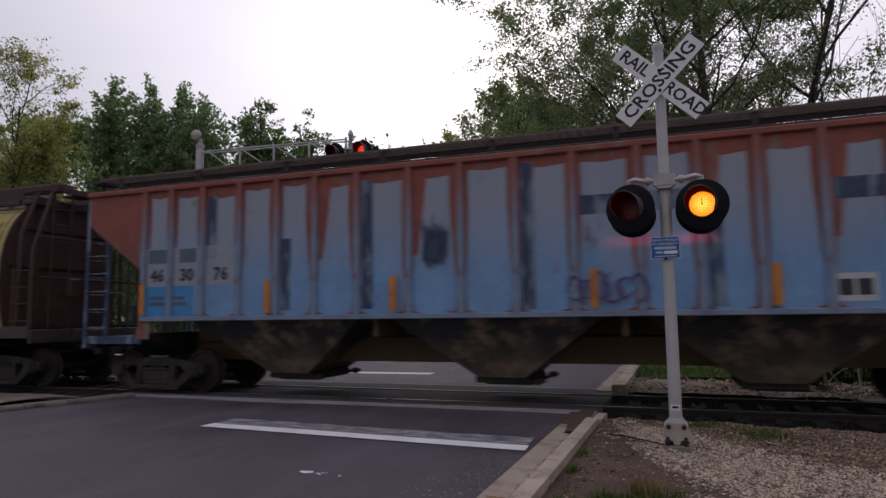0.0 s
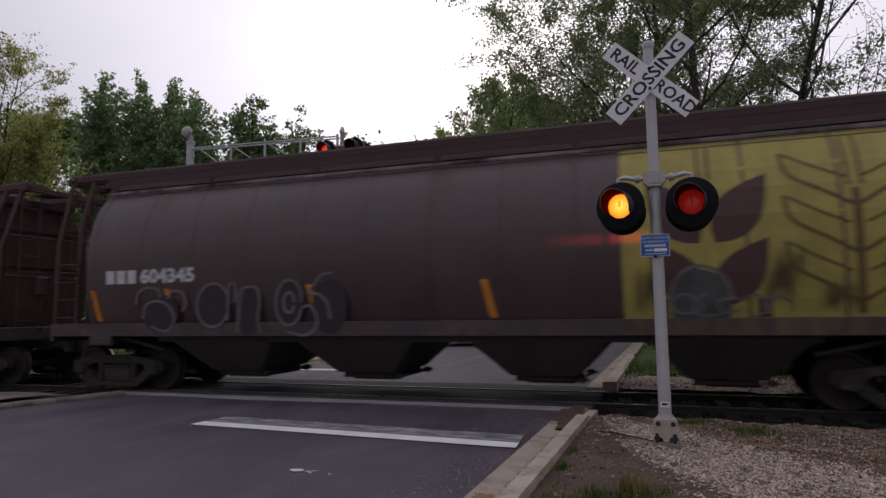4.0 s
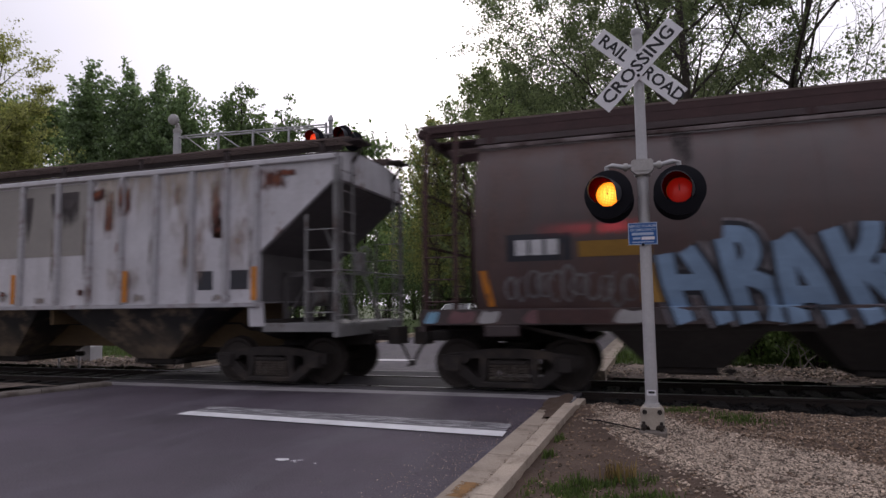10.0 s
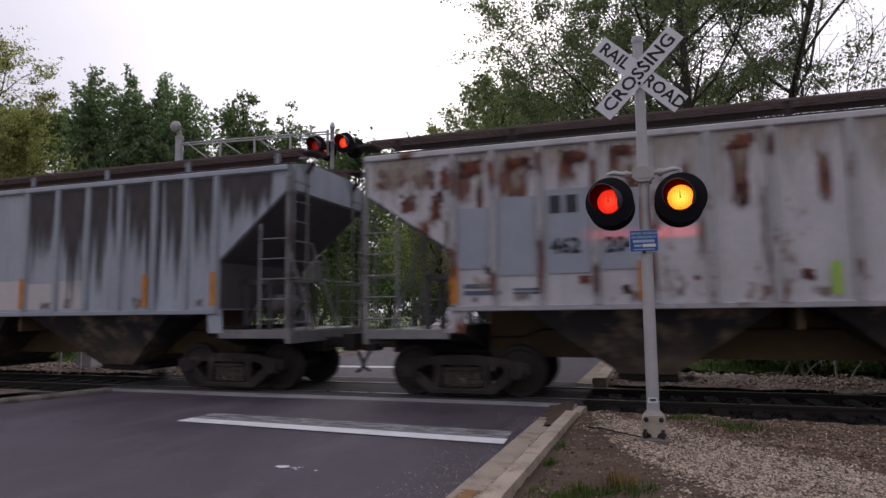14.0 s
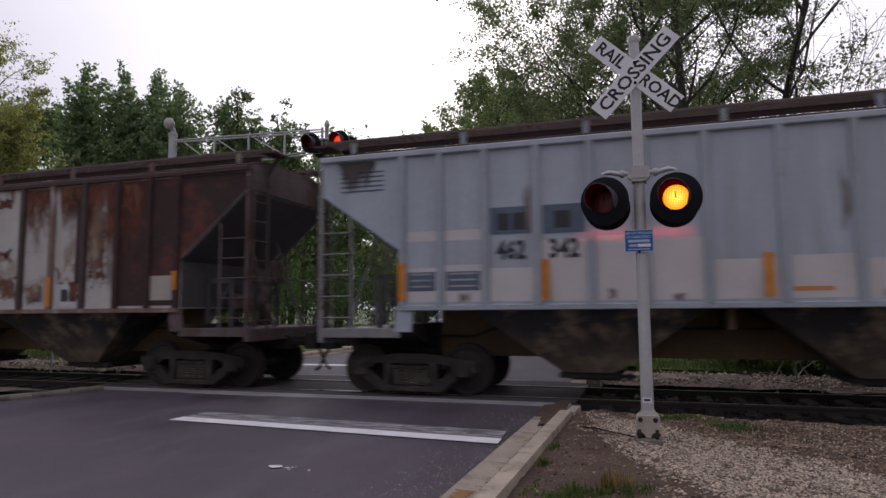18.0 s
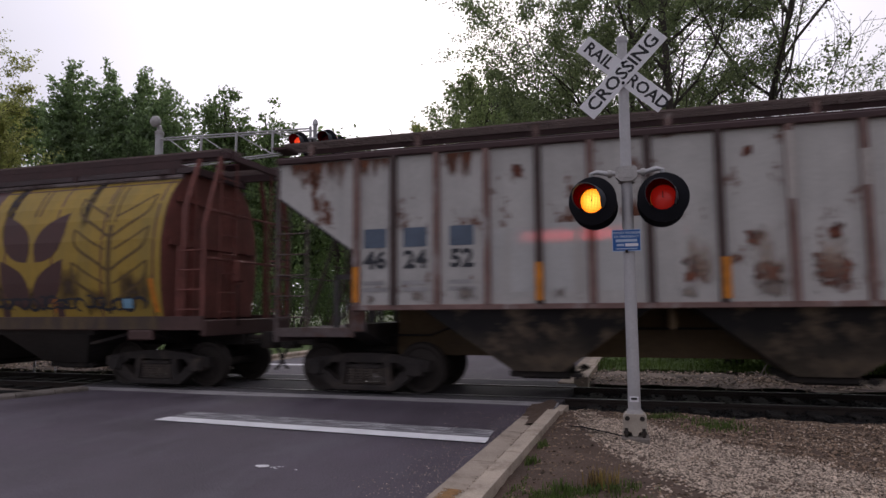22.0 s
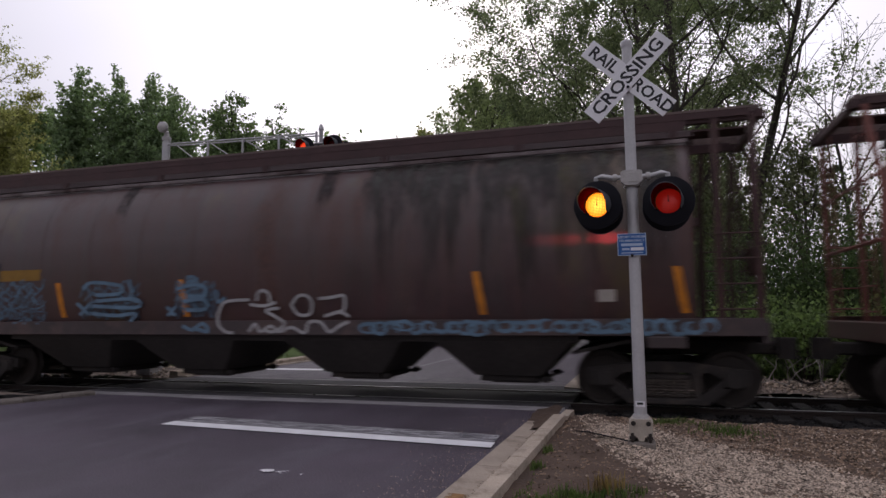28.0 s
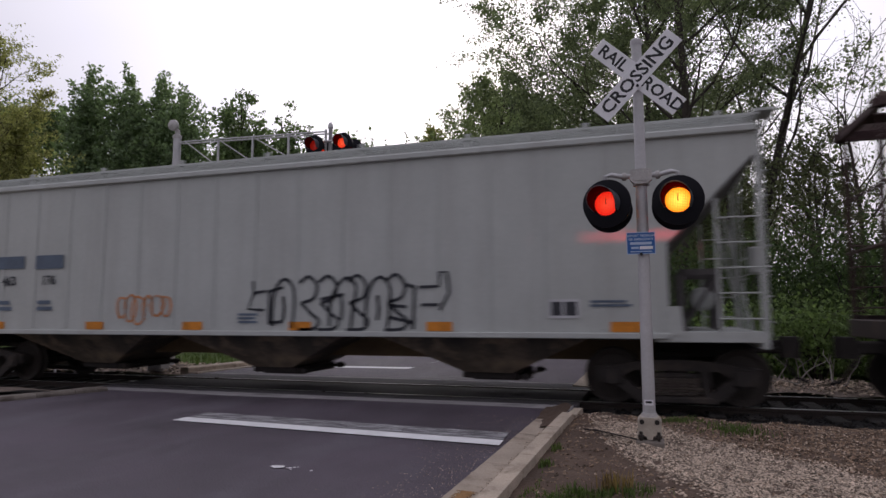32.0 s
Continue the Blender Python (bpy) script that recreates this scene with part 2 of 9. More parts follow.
STRIP = surface("crossing_strip_concrete", (0.305, 0.287, 0.293), 0.9, vary=0.25, scale=1.5, fine=60, bump=0.4, rust=((0.10, 0.09, 0.085), 0.5, 0.75, 1.2, (0.6, 2, 1)), by_object=True)
LINE = surface("road_paint", (0.74, 0.73, 0.74), 0.7, vary=0.12, scale=3, fine=60, bump=0.3, rust=((0.12, 0.115, 0.12), 0.64, 0.74, 5.0, (0.7, 3, 1)))
LINE_WORN = surface("worn_road_paint", (0.50, 0.49, 0.50), 0.7, vary=0.15, scale=3, fine=60, bump=0.3, rust=((0.10, 0.092, 0.105), 0.39, 0.53, 8.0, (0.35, 5, 1)))
EARTH = surface("earth", (0.085, 0.056, 0.04), 0.95, vary=0.35, scale=0.8, fine=30, bump=0.8, blotch=((0.12, 0.082, 0.06), 0.5, 0.7, 2.2, None))
GRAVEL = surface("gravel_bed", (0.24, 0.19, 0.155), 0.95, vary=0.5, scale=1.1, fine=38, bump=1.0, rust=((0.11, 0.085, 0.065), 0.5, 0.62, 1.4, None))
# oily, and darkened further: the train's shadow is part of this colour
BALLAST_SHADED = surface("oily_shaded_ballast", (0.008, 0.007, 0.007), 0.95, vary=0.5, scale=2.0, fine=28, bump=1.0)
LAWN = surface("far_grass", (0.085, 0.125, 0.035), 0.95, vary=0.4, scale=0.5, fine=25, bump=1.0, blotch=((0.13, 0.13, 0.06), 0.55, 0.75, 0.7, None))
FARGROUND = surface("far_ground", (0.08, 0.10, 0.04), 0.95, vary=0.3, scale=0.05, fine=2.0, bump=0.3)
STONES = surface("stones", (0.356, 0.285, 0.223), 0.9, vary=0.25, scale=6, fine=80, bump=0.3, island=0.85)
STONES_DARK = surface("brown_stones", (0.181, 0.125, 0.086), 0.9, vary=0.25, scale=5, fine=80, bump=0.3, island=0.7)
STEEL = surface("rail_steel", (0.035, 0.026, 0.022), 0.75, 0.3, vary=0.3, scale=3, fine=50)
RAILHEAD = surface("polished_rail", (0.45, 0.44, 0.44), 0.32, 0.9, vary=0.1, scale=2, fine=60, bump=0.05)
TIE = surface("tie_wood", (0.02, 0.017, 0.015), 0.95, vary=0.4, scale=3, fine=25, bump=0.8, by_object=True)
POLE = surface("aluminium_paint", (0.47, 0.46, 0.47), 0.5, 0.25, vary=0.12, scale=3, fine=40, bump=0.08, streak=((0.25, 0.23, 0.22), 0.55, 0.8, 0.5))
CASTING = surface("grey_casting", (0.42, 0.40, 0.39), 0.6, 0.15, vary=0.2, scale=6, fine=60, bump=0.2, rust=((0.20, 0.12, 0.08), 0.62, 0.75, 8.0, None))
SIGNWHITE = surface("sign_white", (0.78, 0.77, 0.80), 0.45, vary=0.07, scale=4, fine=50, bump=0.03)
SIGNBLACK = surface("sign_black", (0.015, 0.015, 0.018), 0.5, vary=0.1, bump=0)
SIGNBLUE = surface("sign_blue", (0.02, 0.105, 0.34), 0.45, vary=0.08, bump=0)
SIGNPALE = surface("sign_lettering", (0.42, 0.52, 0.68), 0.5, vary=0.05, bump=0)
BLACK = surface("black_enamel", (0.008, 0.008, 0.012), 0.6, vary=0.2, scale=8, bump=0.03, spec=0.14)
LIT = glow("lit_lens", (1.0, 0.52, 0.06), 2.0, edge=(1.0, 0.20, 0.006))
LIT_FAR = glow("lit_far_lens", (1.0, 0.09, 0.03), 1.0, edge=(0.8, 0.03, 0.01))
AFTERGLOW = glow("afterglow_lens", (1.0, 0.055, 0.02), 1.05, edge=(0.9, 0.015, 0.008))
FADING = glow("fading_lens", (0.8, 0.025, 0.018), 0.20, edge=(0.55, 0.008, 0.005))
# red lens glow on the hood's black inside, put into the base colour
HOODGLOW = surface("hood_lining", (0.12, 0.001, 0.002), 0.9, vary=0.1, bump=0, spec=0.0)
HOODBLACK = surface("glossy_hood_enamel", (0.085, 0.09, 0.105), 0.3, vary=0.15, scale=8, bump=0.02, spec=0.6)
UNLIT = surface("unlit_red_lens", (0.13, 0.008, 0.008), 0.22, vary=0.2, scale=20, fine=70, bump=0.4, spec=0.5)
FIL = surface("bulb_shadow", (0.05, 0.02, 0.01), 0.5, vary=0.1, bump=0)
IRON = surface("underframe_iron", (0.03, 0.025, 0.023), 0.85, 0.1, vary=0.35, scale=2.5, fine=30, bump=0.35, blotch=((0.06, 0.044, 0.034), 0.55, 0.75, 2.5, None), by_object=True)
SILLBROWN = surface("dusty_brown_sill", (0.13, 0.088, 0.046), 0.8, vary=0.35, scale=0.8, fine=20, bump=0.15, blotch=((0.09, 0.06, 0.035), 0.5, 0.7, 1.2, (0.4, 1, 1)))
BOGIE = surface("dusty_cast_steel", (0.034, 0.028, 0.026), 0.8, 0.1, vary=0.4, scale=3.0, fine=30, bump=0.3, blotch=((0.085, 0.065, 0.052), 0.52, 0.72, 3.0, None), by_object=True)
WHEEL = surface("wheel_steel", (0.042, 0.034, 0.03), 0.7, 0.3, vary=0.35, scale=4, fine=40, bump=0.25)
SPRING = surface("spring_steel", (0.14, 0.115, 0.10), 0.6, 0.3, vary=0.3, scale=6)
GRATE = surface("galvanised_grating", (0.16, 0.12, 0.11), 0.7, 0.3, vary=0.3, scale=2)
AMBER = surface("amber_reflector", (0.56, 0.20, 0.018), 0.4, vary=0.3, scale=6, bump=0.02)
LIMEREF = surface("lime_reflector", (0.35, 0.55, 0.08), 0.35, vary=0.12, bump=0.02)
LETTER = surface("white_lettering", (0.52, 0.52, 0.54), 0.6, vary=0.2, scale=3, fine=30, bump=0)
LETTER_DIM = surface("faded_lettering", (0.135, 0.115, 0.115), 0.7, vary=0.3, scale=3, fine=30, bump=0)
INK = surface("black_lettering", (0.035, 0.037, 0.045), 0.6, vary=0.25, scale=3, fine=30, bump=0)
PATCHBLUE = surface("slate_patch", (0.10, 0.13, 0.18), 0.6, vary=0.25, scale=2.5, fine=30, bump=0)
CREAM = surface("cream_stencil", (0.42, 0.36, 0.20), 0.6, vary=0.3, scale=3, bump=0)
BARK = surface("bark", (0.055, 0.045, 0.038), 0.95, vary=0.35, scale=4, fine=25, bump=0.9)
BARK_PALE = surface("dead_wood", (0.34, 0.31, 0.28), 0.9, vary=0.25, scale=5, fine=30, bump=0.5)
LEAF_MAPLE = leaf_mat("maple_leaves", (0.18, 0.24, 0.145), (0.235, 0.30, 0.18))
LEAF_MID = leaf_mat("roadside_leaves", (0.195, 0.235, 0.125), (0.24, 0.275, 0.155))
LEAF_OLIVE = leaf_mat("olive_leaves", (0.31, 0.315, 0.13), (0.36, 0.35, 0.17))
LEAF_ELM = leaf_mat("elm_leaves", (0.15, 0.18, 0.11), (0.19, 0.22, 0.13))
LEAF_WOOD = leaf_mat("wood_leaves", (0.145, 0.20, 0.105), (0.195, 0.25, 0.13))
LEAF_LOW = leaf_mat("low_bush_leaves", (0.13, 0.19, 0.075), (0.18, 0.24, 0.10))
LEAF_BUSH = leaf_mat("bush_leaves", (0.05, 0.08, 0.035), (0.08, 0.11, 0.045))
LEAF_SHADE = leaf_mat("shaded_leaves", (0.092, 0.105, 0.06), (0.13, 0.135, 0.08))
GRASS = leaf_mat("grass_blades", (0.07, 0.115, 0.03), (0.11, 0.14, 0.05))
DRYGRASS = leaf_mat("dry_grass", (0.121, 0.077, 0.028), (0.28, 0.2, 0.09))


# ---- mesh building ----
class Shape:
    """Vertices and faces of one part."""

    def __init__(self):
        self.v, self.f = [], []

    def add(self, v, f):
        k = len(self.v)
        self.v += [tuple(p) for p in v]
        self.f += [tuple(i + k for i in q) for q in f]
        return self

    def box(self, cx, cy, cz, sx, sy, sz, bev=0.0, m=None):
        hx, hy, hz = sx / 2, sy / 2, sz / 2
        if bev <= 0:
            v = [(x, y, z) for x in (-hx, hx) for y in (-hy, hy) for z in (-hz, hz)]
            f = [(0, 1, 3, 2), (4, 6, 7, 5), (0, 4, 5, 1), (2, 3, 7, 6), (0, 2, 6, 4), (1, 5, 7, 3)]
        else:
            v, at, f = [], {}, []
            for sx_ in (-1, 1):
                for sy_ in (-1, 1):
                    for sz_ in (-1, 1):
                        for a in range(3):
                            p = [sx_ * (hx - bev), sy_ * (hy - bev), sz_ * (hz - bev)]
                            p[a] += (sx_, sy_, sz_)[a] * bev
                            at[sx_, sy_, sz_, a] = len(v)
                            v.append(tuple(p))
            for a in range(3):
                b, c = (a + 1) % 3, (a + 2) % 3
                for s in (-1, 1):
                    q = []
                    for sb, sc in ((-1, -1), (1, -1), (1, 1), (-1, 1)):
                        k = [0, 0, 0]
                        k[a], k[b], k[c] = s, sb, sc
                        q.append(at[(*k, a)])
                    f.append(tuple(q) if s > 0 else tuple(q[::-1]))
                    for s2 in (-1, 1):
                        k0, k1 = [0, 0, 0], [0, 0, 0]
                        k0[a], k0[b], k0[c] = s, s2, -1
                        k1[a], k1[b], k1[c] = s, s2, 1
                        q = (at[(*k0, a)], at[(*k0, b)], at[(*k1, b)], at[(*k1, a)])
                        f.append(q if s * s2 > 0 else q[::-1])
            for sx_ in (-1, 1):
                for sy_ in (-1, 1):
                    for sz_ in (-1, 1):
                        q = tuple(at[sx_, sy_, sz_, a] for a in range(3))
                        f.append(q if sx_ * sy_ * sz_ > 0 else q[::-1])
        o = Vector((cx, cy, cz))
        v = [(m @ Vector(p) if m else Vector(p)) + o for p in v]
        return self.add(v, f)

    def cyl(self, p0, p1, r0, r1=None, n=12, caps=True):
        p0, p1 = Vector(p0), Vector(p1)
        r1 = r0 if r1 is None else r1
        d = (p1 - p0).normalized()
        a = d.orthogonal().normalized()
        b = d.cross(a)
        v = []
        for p, r in ((p0, r0), (p1, r1)):
            v += [p + a * (r * math.cos(2 * math.pi * i / n)) + b * (r * math.sin(2 * math.pi * i / n)) for i in range(n)]
        f = [(i, (i + 1) % n, n + (i + 1) % n, n + i) for i in range(n)]
        if caps:
            f += [tuple(range(n - 1, -1, -1)), tuple(range(n, 2 * n))]
        return self.add(v, f)

    def lathe(self, axis_p, axis_d, prof, n=20):
        """prof: (along, radius) pairs; turned about the axis."""
        d = Vector(axis_d).normalized()
        a = d.orthogonal().normalized()
        b = d.cross(a)
        o = Vector(axis_p)
        v = []
        for s, r in prof:
            v += [o + d * s + a * (r * math.cos(2 * math.pi * i / n)) + b * (r * math.sin(2 * math.pi * i / n)) for i in range(n)]
        f = [(k * n + i, k * n + (i + 1) % n, (k + 1) * n + (i + 1) % n, (k + 1) * n + i) for k in range(len(prof) - 1) for i in range(n)]
        return self.add(v, f)

    def prism(self, poly, lo, hi, axis="y"):
        """A 2D outline (x,z for axis y; y,z for axis x; x,y for axis z) drawn out from lo to hi."""
        k = len(poly)
        put = {"y": lambda a, b, s: (a, s, b), "x": lambda a, b, s: (s, a, b), "z": lambda a, b, s: (a, b, s)}[axis]
        v = [put(a, b, lo) for a, b in poly] + [put(a, b, hi) for a, b in poly]
        f = [(i, (i + 1) % k, k + (i + 1) % k, k + i) for i in range(k)] + [tuple(range(k - 1, -1, -1)), tuple(range(k, 2 * k))]
        return self.add(v, f)

    def tube(self, pts, r, n=8, r_end=None):
        pts = [Vector(p) for p in pts]
        k, v = len(pts), []
        d0 = (pts[1] - pts[0]).normalized()
        a = d0.orthogonal().normalized()
        for i, p in enumerate(pts):
            d = (pts[min(i + 1, k - 1)] - pts[max(i - 1, 0)]).normalized()
            a = (a - d * a.dot(d)).normalized()
            b = d.cross(a)
            q = r if r_end is None else r + (r_end - r) * i / (k - 1)
            v += [p + a * (q * math.cos(2 * math.pi * j / n)) + b * (q * math.sin(2 * math.pi * j / n)) for j in range(n)]
        f = [(i * n + j, i * n + (j + 1) % n, (i + 1) * n + (j + 1) % n, (i + 1) * n + j) for i in range(k - 1) for j in range(n)]
        f += [tuple(range(n - 1, -1, -1)), tuple(range((k - 1) * n, k * n))]
        return self.add(v, f)

    def mesh(self, name, smooth=35):
        me = bpy.data.meshes.new(name)
        me.from_pydata(self.v, [], self.f)
        bm = bmesh.new()
        bm.from_mesh(me)
        bmesh.ops.recalc_face_normals(bm, faces=bm.faces)
        bm.to_mesh(me)
        bm.free()
        if smooth:
            me.shade_smooth()
            me.set_sharp_from_angle(angle=radians(smooth))
        return me


MESHES = {}


def part(name, shape, material, parent, label="", m=None, smooth=35):
    """One mesh object under a thing or a part. shape: a Shape, or a mesh already made."""
    me = shape.mesh(name, smooth) if isinstance(shape, Shape) else shape
    ob = new(name, me)
    if not me.materials:
        me.materials.append(material)
    elif material and me.materials[0] != material:
        ob.material_slots[0].link = "OBJECT"
        ob.material_slots[0].material = material
    ob.parent = parent
    if m is not None:
        ob.matrix_basis = m
    if label:
        ob["label"] = label
    return ob


def shared(key, build, smooth=35):
    """The mesh under that key, built once."""
    if key not in MESHES:
        MESHES[key] = build().mesh(key, smooth)
    return MESHES[key]


def thing(name, label, category, group="", m=None, kind=""):
    ob = new(name)
    ob.empty_display_size = 0.2
    if m is not None:
        ob.matrix_basis = m
    return tagged(ob, label, category, group, kind)


def solo(name, shape, material, label, category="", group="", kind="", smooth=35):
    ob = part(name, shape, material, None, smooth=smooth)
    return tagged(ob, label, category, group, kind)


# ---- flat paint: lettering, stencils and tags laid on a surface ----
def text_shape(body, size, bold=0.0, shear=0.0):
    cu = bpy.data.curves.new("lettering", "FONT")
    cu.body, cu.size, cu.offset, cu.shear, cu.resolution_u = body, size, bold, shear, 2
    cu.align_x, cu.align_y = "CENTER", "CENTER"
    ob = new("lettering", cu)
    me = bpy.data.meshes.new_from_object(ob.evaluated_get(bpy.context.evaluated_depsgraph_get()))
    v, f = [(p.co.x, p.co.y) for p in me.vertices], [tuple(q.vertices) for q in me.polygons]
    bpy.data.objects.remove(ob)
    bpy.data.meshes.remove(me)
    return v, f


def smooth_line(pts, steps=6, closed=False):
    """A Catmull-Rom line through 2D points."""
    k, out = len(pts), []
    for i in range(k if closed else k - 1):
        p = [pts[(i + j - 1) % k] if closed else pts[min(max(i + j - 1, 0), k - 1)] for j in range(4)]
        for s in range(steps):
            t = s / steps
            out.append(tuple(0.5 * (2 * p[1][a] + (p[2][a] - p[0][a]) * t + (2 * p[0][a] - 5 * p[1][a] + 4 * p[2][a] - p[3][a]) * t * t
                                    + (3 * p[1][a] - p[0][a] - 3 * p[2][a] + p[3][a]) * t ** 3) for a in range(2)))
    if not closed:
        out.append(tuple(pts[-1]))
    return out


def ribbon(pts, width, closed=False, taper=False):
    """A stroke of paint along a 2D line: vertices and faces."""
    k, v, f = len(pts), [], []
    for i, (x, z) in enumerate(pts):
        a, b = (pts[(i - 1) % k], pts[(i + 1) % k]) if closed else (pts[max(i - 1, 0)], pts[min(i + 1, k - 1)])
        dx, dz = b[0] - a[0], b[1] - a[1]
        q = math.hypot(dx, dz) or 1.0
        w = width / 2 * (math.sin(math.pi * (0.08 + 0.84 * i / (k - 1))) if taper else 1.0)
        v += [(x - dz / q * w, z + dx / q * w), (x + dz / q * w, z - dx / q * w)]
    for i in range(k if closed else k - 1):
        j = (i + 1) % k
        f.append((2 * i, 2 * i + 1, 2 * j + 1, 2 * j))
    return v, f


def fill(poly):
    from mathutils.geometry import tessellate_polygon
    return list(poly), [tuple(t) for t in tessellate_polygon([[Vector((x, z, 0)) for x, z in poly]])]


def joined(*pieces):
    v, f = [], []
    for pv, pf in pieces:
        k = len(v)
        v += pv
        f += [tuple(i + k for i in q) for q in pf]
    return v, f


def placed(piece, x, z, sx=1.0, sz=1.0, turn=0.0):
    c, s = math.cos(radians(turn)), math.sin(radians(turn))
    return [(x + a * sx * c - b * sz * s, z + a * sx * s + b * sz * c) for a, b in piece[0]], piece[1]


def decals(name, pieces, *args, **kw):
    """Each piece of paint as a part of its own."""
    for piece in pieces:
        decal(name, piece, *args, **kw)


def decal(name, piece, material, parent, depth, lift=0.004, cut=0.0, label="", side=-1):
    """Lays 2D paint (x along, z up) on a side whose half-width at height z is depth(z)."""
    v, f = piece
    bm = bmesh.new()
    vs = [bm.verts.new((x, 0, z)) for x, z in v]
    for q in f:
        try:
            bm.faces.new([vs[i] for i in q])
        except ValueError:
            pass
    if cut:
        zs = [z for _, z in v]
        z = math.ceil(min(zs) / cut) * cut
        while z < max(zs):
            bmesh.ops.bisect_plane(bm, geom=bm.verts[:] + bm.edges[:] + bm.faces[:], plane_co=(0, 0, z), plane_no=(0, 0, 1))
            z += cut
    for p in bm.verts:
        p.co.y = side * (depth(p.co.z) + lift)
    bm.normal_update()
    for q in bm.faces:
        if q.normal.y * side < 0:
            q.normal_flip()
    me = bpy.data.meshes.new(name)
    bm.to_mesh(me)
    bm.free()
    return part(name, me, material, parent, label, smooth=0)


# ---- ground, road, tracks ----
TRACK_Y, RAIL_OFF = 11.36, 0.753


def far_fall(y):
    return -0.0135 * max(0.0, y - 29)


def sheet(xs, ys, zf):
    s = Shape()
    n = len(ys)
    s.v = [(x, y, zf(x, y)) for x in xs for y in ys]
    s.f = [(i * n + j, (i + 1) * n + j, (i + 1) * n + j + 1, i * n + j + 1) for i in range(len(xs) - 1) for j in range(n - 1)]
    return s


def steps(a, b, d):
    k = max(1, round((b - a) / d))
    return [a + (b - a) * i / k for i in range(k + 1)]


def bumpy(x, y, amp=0.03, sc=1.0):
    return amp * noise.noise(Vector((x * sc, y * sc, 3.1)))


solo("ground", sheet([-2000, -400, -120, -60, -30, 0, 30, 60, 120, 400, 2000], [-600, -60, -20, 0, 29, 60, 120, 400, 2500], lambda x, y: -0.32 + far_fall(min(y, 120))),
     FARGROUND, "wide green and brown ground around the crossing", "ground", kind="structure", smooth=0)
solo("road", sheet(steps(-10.45, -1.2, 1.2), [-25, -8, 0, 4, 8, 9.68], lambda x, y: bumpy(x, y, 0.008, 0.5)), ASPHALT,
     "worn dark asphalt road up to the level crossing", "road", kind="structure")
solo("road", sheet(steps(-10.4, -1.15, 1.2), [13.1, 15, 18, 22, 29, 45, 70, 110, 160], lambda x, y: far_fall(y)), ASPHALT,
     "worn dark asphalt road beyond the tracks", "road", kind="structure")
crossing = solo("road", Shape().box(-5.7, 9.87, -0.12, 9.1, 0.44, 0.24, 0.01), STRIP, "pale concrete edge strip of the level crossing", "crossing", kind="structure")
pads = solo("road", Shape().box(-5.8, 10.33, -0.125, 9.4, 0.37, 0.25, 0.01).box(-5.8, TRACK_Y, -0.135, 9.4, 1.30, 0.25, 0.01).box(-5.8, 12.60, -0.13, 9.4, 0.84, 0.25, 0.01),
            CROSSING, "dark worn crossing surface between and beside the rails", "crossing", kind="structure")
part("edge_strip", Shape().box(-5.8, 13.06, -0.118, 9.3, 0.09, 0.24, 0.01), STRIP, pads)

# stop lines and a scrap of road paint
solo("stop_line", Shape().add([(-6.12, 7.17, 0.013), (-1.57, 6.84, 0.013), (-1.585, 7.12, 0.013), (-6.10, 7.44, 0.013)], [(0, 1, 2, 3)]), LINE,
     "worn white stop line on the asphalt", "road marking", kind="structure", smooth=0)
solo("stop_line", Shape().add([(-6.08, 7.47, 0.012), (-1.60, 7.15, 0.012), (-1.62, 7.56, 0.012), (-6.10, 7.88, 0.012)], [(0, 1, 2, 3)]), LINE_WORN,
     "half worn away older white stop line", "road marking", kind="structure", smooth=0)
solo("stop_line", Shape().add([(-10.1, 15.05, 0.006), (-5.86, 15.30, 0.006), (-5.86, 15.75, 0.006), (-10.1, 15.5, 0.006)], [(0, 1, 2, 3)]), LINE,
     "white stop line beyond the tracks", "road marking", kind="structure", smooth=0)
solo("centre_line", Shape().add([(-5.95, 17.0, 0.006), (-5.85, 17.0, 0.006), (-5.85, 27.0, 0.006), (-5.95, 27.0, 0.006)], [(0, 1, 2, 3)]), LINE_WORN,
     "faded centre line of the far road", "road marking", kind="structure", smooth=0)
rp = random.Random(5)
scrap = Shape()
for i in range(9):
    a, b = -3.30 + rp.gauss(0, 0.10) + i * 0.012, 5.30 + rp.gauss(0, 0.09)
    r = 0.075 if i == 0 else rp.uniform(0.010, 0.026)
    if i == 0:
        a, b = -3.33, 5.33
    k = 7
    scrap.add([(a + r * rp.uniform(0.6, 1.1) * math.cos(6.283 * j / k), b + r * 0.8 * rp.uniform(0.6, 1.1) * math.sin(6.283 * j / k), 0.012) for j in range(k)], [tuple(range(k))])
solo("paint_scrap", scrap, LINE, "flaked scraps of white paint on the asphalt", "road marking", kind="structure", smooth=0)


